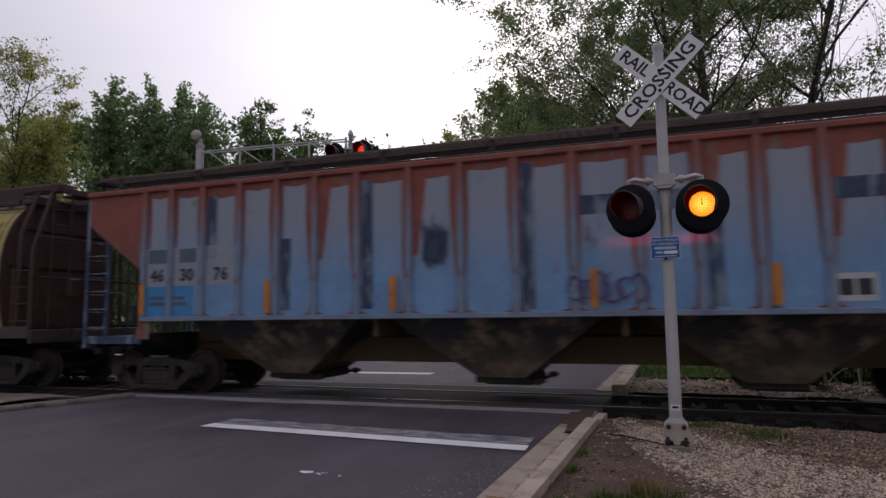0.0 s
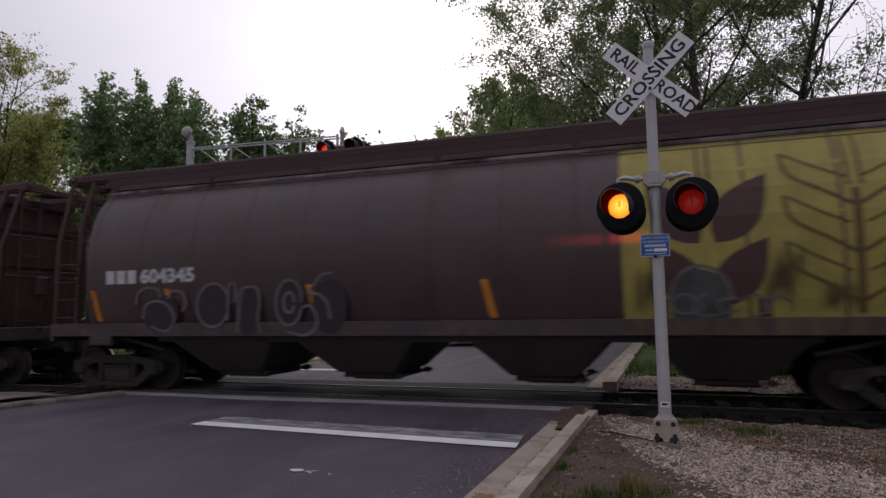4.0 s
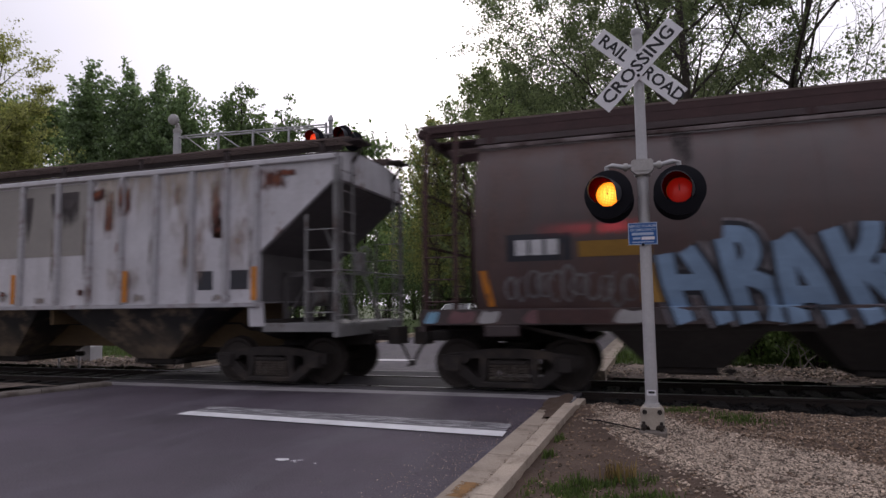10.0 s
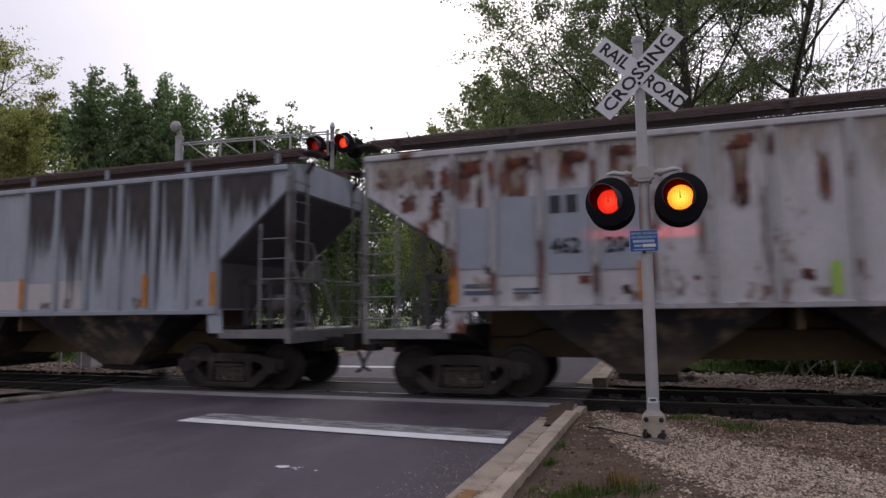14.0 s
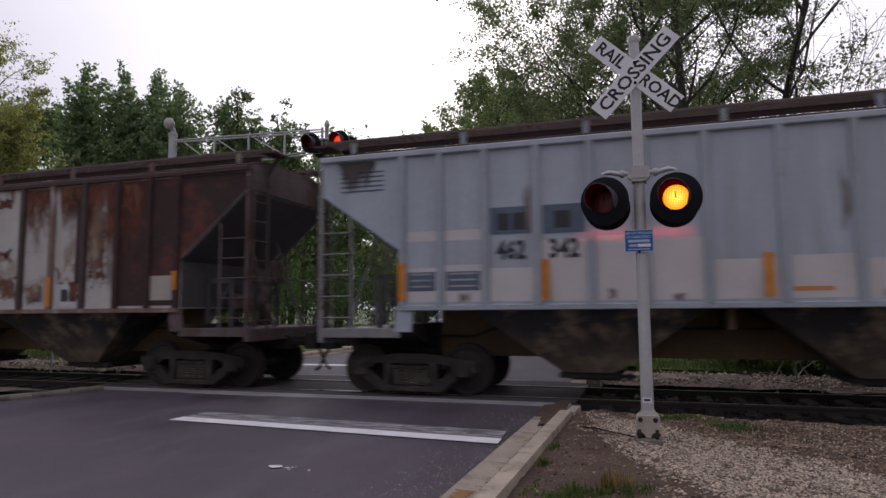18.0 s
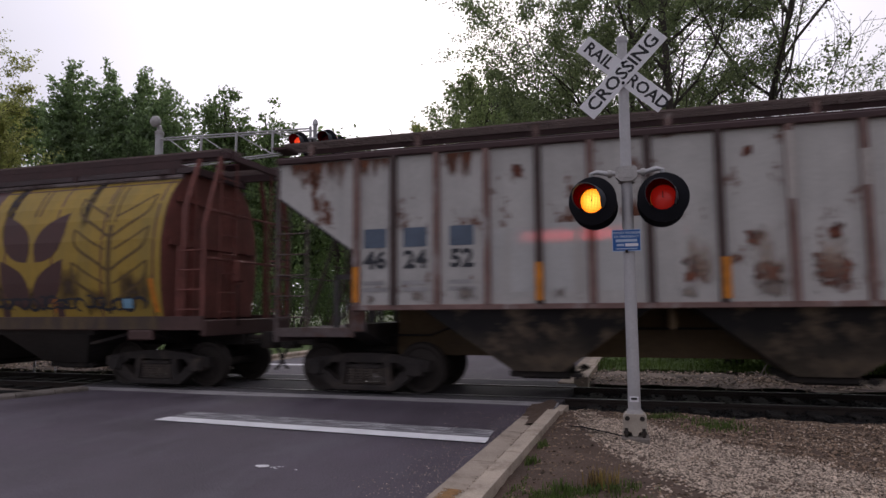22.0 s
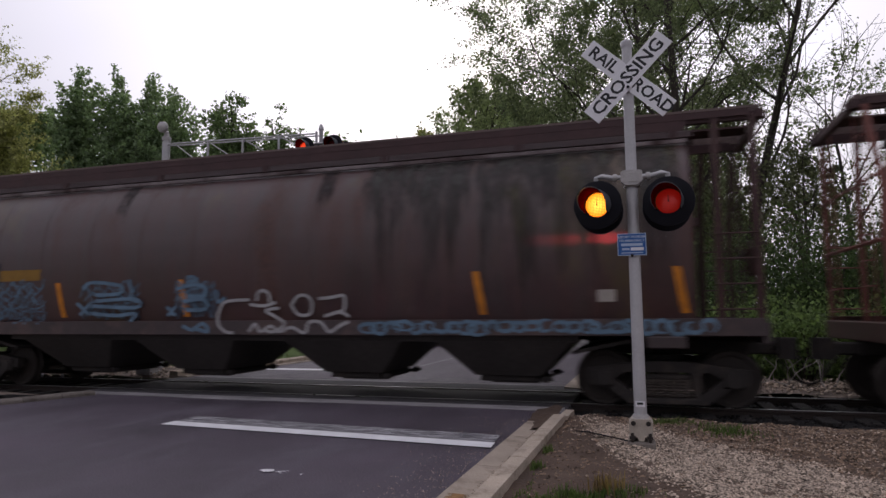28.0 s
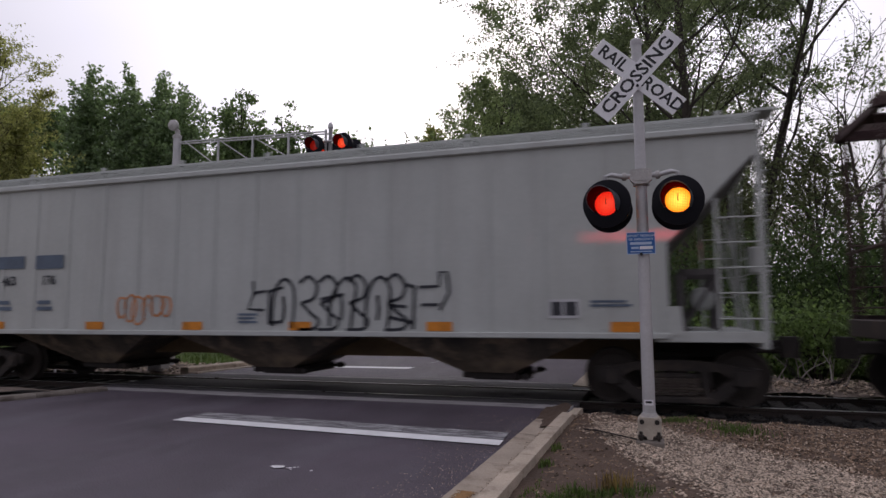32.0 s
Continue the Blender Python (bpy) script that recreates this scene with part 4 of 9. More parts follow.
def ribbed_wagon(name, label, x_mid, paint, rib_paint, end_paint, roof_paint, pocket_mat, half=8.62, ribs=18, rib_w=0.13, rib_d=0.07,
                 sill=1.50, flat=False, ladder_mat=None, slope_shade=None, post_paint=None, plate_paint=None, body_half=7.12, knee=3.66):
    """Covered hopper with flat sides and outside posts."""
    w = thing(name, label, "railway wagon", "wagons of the train", pose(x_mid, CAR_Y, 0))
    hw, eave = 1.50, 4.06
    lm = ladder_mat or end_paint
    side = [(-body_half, sill), (body_half, sill), (body_half, 2.42), (half - 0.06, knee), (half - 0.06, eave), (-half + 0.06, eave), (-half + 0.06, 3.42), (-body_half, 2.42)]
    body = part("body", Shape().prism(side, -hw, hw, "y"), paint, w)
    # dark sheets over the body's own paint carry the shade of the end recesses
    if slope_shade:
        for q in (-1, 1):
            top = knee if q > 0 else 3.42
            part("slope_sheet", Shape().prism([(q * (body_half + 0.01), 2.40), (q * (half - 0.07), top - 0.02), (q * (half - 0.07), top - 0.05), (q * (body_half + 0.01), 2.37)], -hw + 0.03, hw - 0.03, "y"), slope_shade, w)
            part("end_bulkhead", Shape().box(q * (body_half + 0.015), 0, 1.98, 0.02, 2 * hw - 0.1, 0.9), slope_shade, w)
    part("roof", Shape().prism([(-hw - 0.03, eave - 0.01), (hw + 0.03, eave - 0.01), (hw + 0.03, eave + 0.06), (0.8, eave + 0.22), (-0.8, eave + 0.22), (-hw - 0.03, eave + 0.06)], -half + 0.02, half - 0.02, "x"), roof_paint, w)
    part("hatch_coaming", Shape().box(0, 0, eave + 0.27, 2 * half - 1.2, 0.9, 0.20, 0.03), roof_paint, w)
    for q in (-1, 1):
        part("top_rail", Shape().box(0, q * (hw + 0.035), eave - 0.02, 2 * half - 0.06, 0.07, 0.10, 0.015), paint, w)
        part("side_sill", Shape().box(0, q * (hw + 0.01), sill - 0.03, 2 * body_half, 0.09, 0.09, 0.012), rib_paint, w)
        part("running_board", shared("running_board_%.1f" % half, lambda: running_board_shape(2 * half + 0.1, 0.5), 0), GRATE, w, m=pose(0, q * 0.95, eave + 0.385))
        part("running_board_edge", shared("board_edge_%.1f" % half, lambda: Shape().box(0, 0, 0, 2 * half - 0.5, 0.03, 0.09), 0), roof_paint, w, m=pose(0, q * 0.80, eave + 0.32))
        sup = shared("board_post", lambda: Shape().prism([(-0.03, 0.0), (0.03, 0.0), (0.05, 0.325), (-0.05, 0.325)], -0.02, 0.02, "y"))
        for i in range(9):
            part("board_post", sup, post_paint or rib_paint, w, m=pose(-half + 0.5 + (2 * half - 1.0) * i / 8, q * 1.16, eave + 0.05))
        if not flat:
            post = shared("rib_%.2f_%.2f" % (rib_w, rib_d), lambda: Shape().prism([(-rib_w / 2, -0.01), (-rib_w / 2 * 0.75, rib_d), (rib_w / 2 * 0.75, rib_d), (rib_w / 2, -0.01)], sill + 0.01, eave - 0.06, "z"))
        else:
            post = shared("batten", lambda: Shape().box(0, 0.008, (sill + eave) / 2, 0.07, 0.016, eave - sill - 0.12, 0.004))
        for i in range(ribs):
            x = RIBS[i] if not flat else -body_half + 0.07 + (2 * body_half - 0.14) * i / (ribs - 1)
            part("rib", post, rib_paint, w, m=pose(x, q * hw, 0, 0, 0, 0 if q > 0 else 180))
    for q in (-1, 1):
        e = q * half
        part("end_platform", Shape().box(q * (half - 0.75), 0, 1.10, 1.5, 2.9, 0.05, 0.01).box(e - q * 0.04, 0, 1.0, 0.10, 3.0, 0.22, 0.02).box(q * (half - 0.75), -1.46, 1.06, 1.5, 0.06, 0.16, 0.01).box(q * (half - 0.75), 1.46, 1.06, 1.5, 0.06, 0.16, 0.01),
             end_paint, w)
        for y in (-hw, hw - 0.03):
            part("side_step_plate", Shape().prism([(q * 6.88, 1.5), (q * 7.18, 1.5), (q * 7.22, 1.08), (q * 6.92, 1.08)], y, y + 0.03, "y"), plate_paint or paint, w)
        top = knee if q > 0 else 3.42
        part("end_sheet", Shape().prism([(-1.47, top), (1.47, top), (1.47, eave + 0.05), (0.8, eave + 0.20), (-0.8, eave + 0.20), (-1.47, eave + 0.05)], *sorted((q * (half - 0.058), q * (half - 0.012))), "x"), plate_paint or end_paint, w)
        for y in (-0.8, 0.0, 0.8):
            part("end_web", shared("end_web", lambda: Shape().box(-0.27, 0, 1.6, 0.09, 0.05, 0.95).box(0.27, 0, 1.6, 0.07, 0.05, 0.95).box(0, 0, 2.03, 0.55, 0.05, 0.09).cyl((-0.25, 0, 1.18), (0.25, 0, 1.98), 0.03, n=6)), slope_shade or end_paint, w, m=pose(q * 7.5, y, 0))
        for y in (-1, 1):
            ladder(w, q * (half - 0.62), q * (half - 0.05), y * (hw - 0.01), 1.1, 3.05, lm)
            part("corner_post", Shape().box(q * (half - 0.05), y * (hw - 0.01), 2.4, 0.07, 0.03, 3.0), lm, w)
            ladder(w, y * 0.95, y * 1.42, q * (half + 0.02), 1.05, 4.05, lm, along="y")
            part("diagonal_brace", Shape().tube([(q * (half - 0.08), y * 0.5, 1.1), (q * 7.9, y * 0.5, 2.9)], 0.03, 6), end_paint, w)
        part("grab_rail", Shape().tube([(e, -1.45, 2.05), (e + q * 0.06, -1.45, 2.05), (e + q * 0.06, 1.45, 2.05), (e, 1.45, 2.05)], 0.014, 6), lm, w)
        for y in (-0.95, 0.95):
            part("board_bracket", Shape().box(q * (half + 0.14), y, eave + 0.335, 0.3, 0.5, 0.04).prism([(q * half, eave), (q * (half + 0.28), eave + 0.315), (q * (half + 0.22), eave + 0.315), (q * half, eave - 0.1)], y - 0.02, y + 0.02, "y"), roof_paint, w)
    wheel_on_end(w, half + 0.02, 1, lm)
    part("air_tank", Shape().lathe((7.55, -0.45, 1.62), (0, 1, 0), [(0, 0.0), (0.02, 0.14), (0.08, 0.19), (0.82, 0.19), (0.88, 0.14), (0.9, 0.0)], 16), lm, w)
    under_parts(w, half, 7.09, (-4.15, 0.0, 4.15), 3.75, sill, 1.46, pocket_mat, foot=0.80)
    WAGONS.append((w, x_mid))
    return w


def round_depth(z):
    """Half-width of the rounded hopper body at height z."""
    table = ((1.30, 1.40), (1.6, 1.47), (2.0, 1.525), (2.4, 1.55), (2.8, 1.545), (3.2, 1.48), (3.5, 1.38), (3.75, 1.25), (3.95, 1.09), (4.1, 0.93), (4.2, 0.78))
    for (a, p), (b, q) in zip(table, table[1:]):
        if z <= b:
            return p + (q - p) * (z - a) / (b - a)
    return table[-1][1]


def round_wagon(name, label, x_mid, paint, sill_paint, end_paint, roof_paint, pocket_mat, half=8.30):
    """Covered hopper with a rounded body, side sills and end cages."""
    w = thing(name, label, "railway wagon", "wagons of the train", pose(x_mid, CAR_Y, 0))
    zs = [1.30 + 2.9 * i / 22 for i in range(23)]
    ring = [(-round_depth(z), z) for z in zs] + [(round_depth(z), z) for z in reversed(zs)]
    xs = [-7.38 + 14.76 * i / 12 for i in range(13)]
    k = len(ring)
    s = Shape()
    s.v = [(x, y, z) for x in xs for y, z in ring]
    s.f = [(i * k + j, i * k + (j + 1) % k, (i + 1) * k + (j + 1) % k, (i + 1) * k + j) for i in range(12) for j in range(k)] + [tuple(range(k)), tuple(range(12 * k, 13 * k))]
    part("body", s, paint, w, smooth=30)
    part("roof", Shape().prism([(-0.95, 4.15), (0.95, 4.15), (0.78, 4.30), (-0.78, 4.30)], -7.5, 7.5, "x"), roof_paint, w)
    part("hatch_trough", Shape().box(0, 0, 4.40, 13.6, 0.62, 0.24, 0.04), roof_paint, w)
    for i in range(13):
        for turn in (0, 180):
            part("seam", shared("round_seam", lambda: seam_shape()), paint, w, m=pose(-7.2 + 14.4 * i / 12, 0, 0, 0, 0, turn))
    for q in (-1, 1):
        part("side_sill", Shape().box(0, q * 1.49, 1.215, 2 * half, 0.07, 0.25, 0.012).box(0, q * 1.46, 1.335, 2 * half, 0.13, 0.02, 0.004), sill_paint, w)
        part("running_board", shared("running_board_r", lambda: running_board_shape(16.9, 0.46), 0), GRATE, w, m=pose(0, q * 0.86, 4.50))
        part("running_board_edge", shared("board_edge_r", lambda: Shape().box(0, 0, 0, 16.6, 0.03, 0.13).box(0, 0, -0.12, 14.8, 0.02, 0.20), 0), roof_paint, w, m=pose(0, q * 1.08, 4.44))
        part("eave_rail", Shape().box(0, q * 1.05, 4.06, 14.8, 0.05, 0.07, 0.01), EAVE_SHEEN, w, "metal edge, pale with painted sky sheen")
        for i in range(7):
            part("board_post", shared("board_post_r", lambda: Shape().prism([(-0.05, 0), (0.05, 0), (0.12, 0.34), (-0.12, 0.34)], -0.02, 0.02, "y")), roof_paint, w, m=pose(-7.2 + 2.4 * i, q * 1.07, 4.10))
    for q in (-1, 1):
        part("end_stiffener", Shape().box(q * 7.42, -0.7, 2.7, 0.10, 0.10, 2.7).box(q * 7.42, 0.7, 2.7, 0.10, 0.10, 2.7).box(q * 7.42, 0, 2.75, 0.10, 2.8, 0.12).box(q * 7.42, 0, 3.6, 0.08, 2.3, 0.10), end_paint, w)
        part("end_sheet", Shape().prism([(-y * 0.985, z) for y, z in reversed(ring)], q * 7.382, q * 7.40, "x"), end_paint, w)
        part("end_platform", Shape().box(q * (half - 0.45), 0, 1.22, 0.95, 2.9, 0.05, 0.01).box(q * half, 0, 1.13, 0.10, 3.0, 0.30, 0.02), sill_paint, w)
        part("roof_overhang", Shape().box(q * 7.95, -1.0, 4.38, 1.15, 0.10, 0.12).box(q * 7.95, 1.0, 4.38, 1.15, 0.10, 0.12).box(q * 8.42, 0, 4.38, 0.10, 2.3, 0.12).box(q * 7.95, 0, 4.42, 0.9, 0.5, 0.03), roof_paint, w)
        for y in (-1, 1):
            ladder(w, q * (half - 0.60), q * (half - 0.05), y * 1.46, 1.25, 2.65, end_paint)
            part("corner_post", Shape().tube([(q * (half - 0.05), y * 1.46, 1.2), (q * (half - 0.05), y * 1.46, 3.0), (q * (half + 0.02), y * 1.1, 4.36)], 0.045, 6), end_paint, w)
            part("cage_post", Shape().tube([(q * 7.75, y * 1.40, 1.2), (q * 7.75, y * 1.36, 3.4), (q * 7.8, y * 1.05, 4.36)], 0.05, 6), end_paint, w)
            ladder(w, y * 0.62, y * 1.08, q * (half + 0.03), 1.2, 4.36, end_paint, along="y")
        part("cross_rail", Shape().tube([(q * (half + 0.02), -1.4, 2.4), (q * (half + 0.02), 1.4, 2.4)], 0.03, 6).tube([(q * (half + 0.02), -1.4, 3.3), (q * (half + 0.02), 1.4, 3.3)], 0.025, 6), end_paint, w)
        part("slope_sheet", Shape().prism([(q * 7.4, 1.25), (q * 5.6, 0.85), (q * 5.6, 0.80), (q * 7.4, 1.18)], -1.3, 1.3, "y"), IRON, w)
        for y in (-1.50, 1.50):
            part("jacking_pad", shared("jacking_pad", lambda: Shape().box(0, 0, 1.0, 0.55, 0.10, 0.18, 0.02)), sill_paint, w, m=pose(q * 6.97, y, 0))
    wheel_on_end(w, half + 0.02, -1, end_paint)
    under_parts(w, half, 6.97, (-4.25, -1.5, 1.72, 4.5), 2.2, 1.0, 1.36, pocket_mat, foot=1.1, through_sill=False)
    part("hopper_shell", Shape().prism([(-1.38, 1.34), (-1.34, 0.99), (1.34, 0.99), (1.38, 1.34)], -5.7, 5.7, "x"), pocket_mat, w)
    WAGONS.append((w, x_mid))
    return w


def seam_shape():
    """A welded ring seam standing slightly proud of the rounded body."""
    s = Shape()
    zs = [1.34 + 2.74 * i / 22 for i in range(23)]
    for q in (-1,):
        v = []
        for z in zs:
            d = round_depth(z)
            v += [(-0.03, q * (d - 0.01), z), (-0.02, q * (d + 0.006), z), (0.02, q * (d + 0.006), z), (0.03, q * (d - 0.01), z)]
        s.add(v, [(i * 4 + j, i * 4 + j + 1, (i + 1) * 4 + j + 1, (i + 1) * 4 + j) for i in range(22) for j in range(3)])
    return s


def flat_depth(z):
    return 1.50


def rib_depth(z):
    return 1.57


def mid_of(k):
    return (COUPLERS[k] + COUPLERS[k + 1]) / 2


def rect(x0, z0, x1, z1):
    return [(x0, z0), (x1, z0), (x1, z1), (x0, z1)], [(0, 1, 2, 3)]


def bars(x0, z0, x1, z1, rows=2):
    """Small writing that cannot be read: plain bars."""
    h = (z1 - z0) / (rows * 1.6)
    return joined(*[rect(x0, z0 + i * 1.6 * h, x1 - (0.12 * (x1 - x0) if i % 2 else 0), z0 + i * 1.6 * h + h) for i in range(rows)])


def reflectors(w, xs, z0, z1, depth, cut=0.0, lean=0.0, mat=None, width=0.12):
    for x in xs:
        p = [(x - width / 2 - lean, z1), (x + width / 2 - lean, z1), (x + width / 2 + lean, z0), (x - width / 2 + lean, z0)]
        decal("reflector", (p, [(0, 1, 2, 3)]), mat or AMBER, w, depth, 0.006, cut)


def number(w, body, x, z, size, mat, depth, bold=0.01, cut=0.0, sx=1.0, lift=0.005):
    decal("fleet_number", placed(text_shape(body, size, bold), x, z, sx), mat, w, depth, lift, cut)


def scribble(seed, x0, z0, x1, z1, n=7, width=0.05):
    """A spray-can tag: looping strokes within a box."""
    r = random.Random(seed)
    out = []
    for i in range(n):
        cx = x0 + (x1 - x0) * (i + 0.5) / n
        rx, rz = (x1 - x0) / n * r.uniform(0.55, 0.95), (z1 - z0) * r.uniform(0.30, 0.48)
        zc, a0 = (z0 + z1) / 2 + r.uniform(-0.08, 0.08) * (z1 - z0), r.uniform(0, 6.28)
        turn = r.choice((1, -1)) * r.uniform(4.2, 7.5)
        pts = [(cx + rx * math.cos(a0 + turn * j / 7) * r.uniform(0.7, 1.1), zc + rz * math.sin(a0 + turn * j / 7) * r.uniform(0.75, 1.1)) for j in range(8)]
        out.append(ribbon(smooth_line(pts, 5), width, taper=True))
    return joined(*out)


def leaf_poly(x, z, length, width, turn, n=9):
    """A pointed leaf as an outline, its stalk end at (x, z)."""
    a = [(length * i / n, width / 2 * math.sin(math.pi * (i / n) ** 0.8)) for i in range(n + 1)]
    p = a + [(u, -v) for u, v in reversed(a[1:-1])]
    return placed(fill(p), x, z, turn=turn)


# ---- wagon paint ----
BROWN = surface("brown_wagon_paint", (0.050, 0.025, 0.026), 0.38, vary=0.22, scale=0.9, fine=14, bump=0.06, streak=((0.05, 0.036, 0.034), 0.42, 0.75, 0.75), blotch=((0.075, 0.038, 0.035), 0.5, 0.72, 0.8, (0.6, 1, 0.6)), rust=((0.11, 0.042, 0.03), 0.53, 0.76, 0.6, (1.2, 1, 0.35)), shift=3, spec=0.7)
BROWN_C = surface("grey_brown_wagon_paint", (0.058, 0.029, 0.028), 0.38, vary=0.22, scale=0.8, fine=14, bump=0.06, streak=((0.045, 0.034, 0.034), 0.42, 0.75, 0.75), blotch=((0.08, 0.045, 0.040), 0.52, 0.72, 0.7, (0.5, 1, 0.6)), rust=((0.12, 0.06, 0.045), 0.52, 0.76, 0.6, (1.2, 1, 0.35)), shift=11, spec=0.7)
BROWN_H = surface("rust_brown_wagon_paint", (0.056, 0.022, 0.022), 0.36, vary=0.28, scale=0.7, fine=14, bump=0.06, streak=((0.045, 0.034, 0.032), 0.42, 0.75, 0.7), blotch=((0.10, 0.072, 0.018), 0.57, 0.74, 0.7, (0.7, 1, 0.4)), rust=((0.105, 0.04, 0.026), 0.50, 0.74, 0.6, (1.2, 1, 0.35)), shift=23, spec=0.75)
REDBROWN = surface("red_brown_wagon_paint", (0.092, 0.037, 0.038), 0.38, vary=0.3, scale=0.8, fine=14, bump=0.06, streak=((0.03, 0.02, 0.02), 0.42, 0.75, 0.8), blotch=((0.16, 0.054, 0.034), 0.48, 0.66, 0.8, (0.9, 1, 0.5)), shift=31)
BROWN_SILL = surface("brown_sill_paint", (0.057, 0.042, 0.042), 0.6, vary=0.25, scale=1.2, fine=14, bump=0.08, blotch=((0.11, 0.07, 0.062), 0.5, 0.7, 1.5, None))
RED_SILL = surface("red_sill_paint", (0.078, 0.042, 0.037), 0.6, vary=0.25, scale=1.2, fine=14, bump=0.08)
MAROON = surface("maroon_roof_paint", (0.06, 0.032, 0.033), 0.7, vary=0.3, scale=1.2, fine=14, bump=0.1)
DARKROOF = surface("dark_roof", (0.055, 0.042, 0.042), 0.8, vary=0.35, scale=1.2, fine=14, bump=0.15)
# sky reflection on the metal edge painted as a paler base, with rust patches
EAVE_SHEEN = surface("eave_edge_sky_sheen", (0.20, 0.165, 0.165), 0.45, 0.3, vary=0.4, scale=1.2, fine=20, bump=0.05, rust=((0.07, 0.04, 0.038), 0.48, 0.66, 0.8, (1.2, 1, 1)))
REDEND_G = surface("bright_red_end_paint", (0.17, 0.058, 0.046), 0.6, vary=0.3, scale=1.5, fine=14, bump=0.1)
REDEND = surface("red_end_paint", (0.06, 0.028, 0.026), 0.65, vary=0.3, scale=1.5, fine=14, bump=0.1, streak=((0.05, 0.03, 0.03), 0.45, 0.75, 0.6))
BLUE_A = surface("weathered_blue_paint", (0.175, 0.325, 0.54), 0.6, vary=0.16, scale=1.6, fine=16, bump=0.05, fade=((0.30, 0.325, 0.395), 2.1, 3.3), streak=((0.23, 0.27, 0.34), 0.48, 0.75, 0.6), rust=((0.22, 0.085, 0.065), 0.62, 0.72, 1.6, (2.4, 2.4, 0.6)), shift=5)
BLUEPALE_A = surface("chalky_blue_paint", (0.29, 0.32, 0.37), 0.65, vary=0.14, scale=1.2, fine=16, bump=0.05, shift=8)
RIB_A = surface("blue_grey_posts", (0.20, 0.26, 0.36), 0.65, vary=0.2, scale=2, fine=16, bump=0.06, fade=((0.27, 0.10, 0.08), 2.7, 3.8), rust=((0.26, 0.085, 0.06), 0.57, 0.68, 1.6, None))
RED_A = surface("faded_red_oxide", (0.25, 0.075, 0.055), 0.65, vary=0.25, scale=1.5, fine=16, bump=0.08, blotch=((0.20, 0.16, 0.15), 0.55, 0.7, 2.5, (2, 2, 0.6)), by_object=True)
SLATE_A = surface("dark_blue_streak", (0.04, 0.06, 0.115), 0.6, vary=0.3, scale=2.0, fine=16, bump=0.03, blotch=((0.20, 0.26, 0.33), 0.5, 0.62, 3.0, (2, 2, 0.5)))
SLATESPOT = surface("dark_blue_smudge", (0.045, 0.06, 0.105), 0.6, vary=0.3, scale=2.0, fine=16, bump=0, broken=(4.0, 0.24, 0.5, (2.0, 2.0, 0.6), "spot"), by_object=True)
BRIGHTBLUE_A = surface("bright_blue_patch", (0.06, 0.25, 0.52), 0.55, vary=0.15, scale=2, fine=16, bump=0.03)
WHITE_D = surface("rusty_white_paint", (0.56, 0.545, 0.57), 0.6, vary=0.12, scale=1.5, fine=16, bump=0.08, streak=((0.38, 0.36, 0.36), 0.5, 0.8, 0.6), rust=((0.22, 0.075, 0.035), 0.585, 0.66, 1.1, (1.6, 1.6, 0.7)), shift=2)
WHITE_DR = surface("rusty_white_posts", (0.42, 0.41, 0.43), 0.6, vary=0.2, scale=1.5, fine=16, bump=0.08, rust=((0.17, 0.085, 0.06), 0.52, 0.70, 1.5, None), by_object=True)
BLUEGREY_E = surface("pale_blue_grey_paint", (0.392, 0.426, 0.482), 0.55, vary=0.10, scale=1.2, fine=16, bump=0.05, streak=((0.24, 0.24, 0.26), 0.48, 0.78, 0.6), shift=7)
BLUEGREY_ER = surface("pale_blue_grey_posts", (0.33, 0.36, 0.40), 0.55, vary=0.14, scale=1.5, fine=16, bump=0.05, by_object=True, rust=((0.25, 0.18, 0.15), 0.66, 0.78, 1.5, None))
PINKWHITE_E = surface("washed_pale_panel", (0.56, 0.52, 0.52), 0.55, vary=0.08, scale=1.5, fine=16, bump=0.03)
GREY_F = surface("rust_blotched_grey", (0.47, 0.455, 0.435), 0.6, vary=0.12, scale=1.4, fine=16, bump=0.08, streak=((0.30, 0.28, 0.27), 0.5, 0.8, 0.6), rust=((0.17, 0.065, 0.038), 0.57, 0.64, 1.2, (1.3, 1.3, 0.9)), shift=19)
RUSTPOST_F = surface("rusty_posts", (0.20, 0.125, 0.11), 0.75, vary=0.3, scale=2.0, fine=16, bump=0.15, blotch=((0.38, 0.35, 0.34), 0.55, 0.7, 2.0, (2, 2, 0.6)), by_object=True)
RUSTBROWN_F = surface("dark_rust_end", (0.05, 0.026, 0.025), 0.8, vary=0.35, scale=1.2, fine=16, bump=0.15, blotch=((0.19, 0.05, 0.036), 0.52, 0.70, 1.2, None), shift=4)
RUSTEND_F = surface("rusty_end_ironwork", (0.11, 0.085, 0.082), 0.75, vary=0.3, scale=2.0, fine=16, bump=0.12, rust=((0.12, 0.055, 0.04), 0.5, 0.65, 1.8, None))
WHITE_I = surface("clean_grey_white_paint", (0.435, 0.45, 0.435), 0.5, vary=0.08, scale=0.7, fine=16, bump=0.04, streak=((0.33, 0.32, 0.31), 0.48, 0.82, 0.6), shift=13)
GREYEND = surface("grey_end_paint", (0.22, 0.215, 0.215), 0.6, vary=0.2, scale=1.5, fine=16, bump=0.08, rust=((0.12, 0.06, 0.04), 0.55, 0.70, 1.8, None))
# one dark tone for all wagons: recess shade put into the colour
SHADESHEET = surface("shade_dark_slope_sheet", (0.095, 0.086, 0.088), 0.75, vary=0.3, scale=1.2, fine=16, bump=0.1)
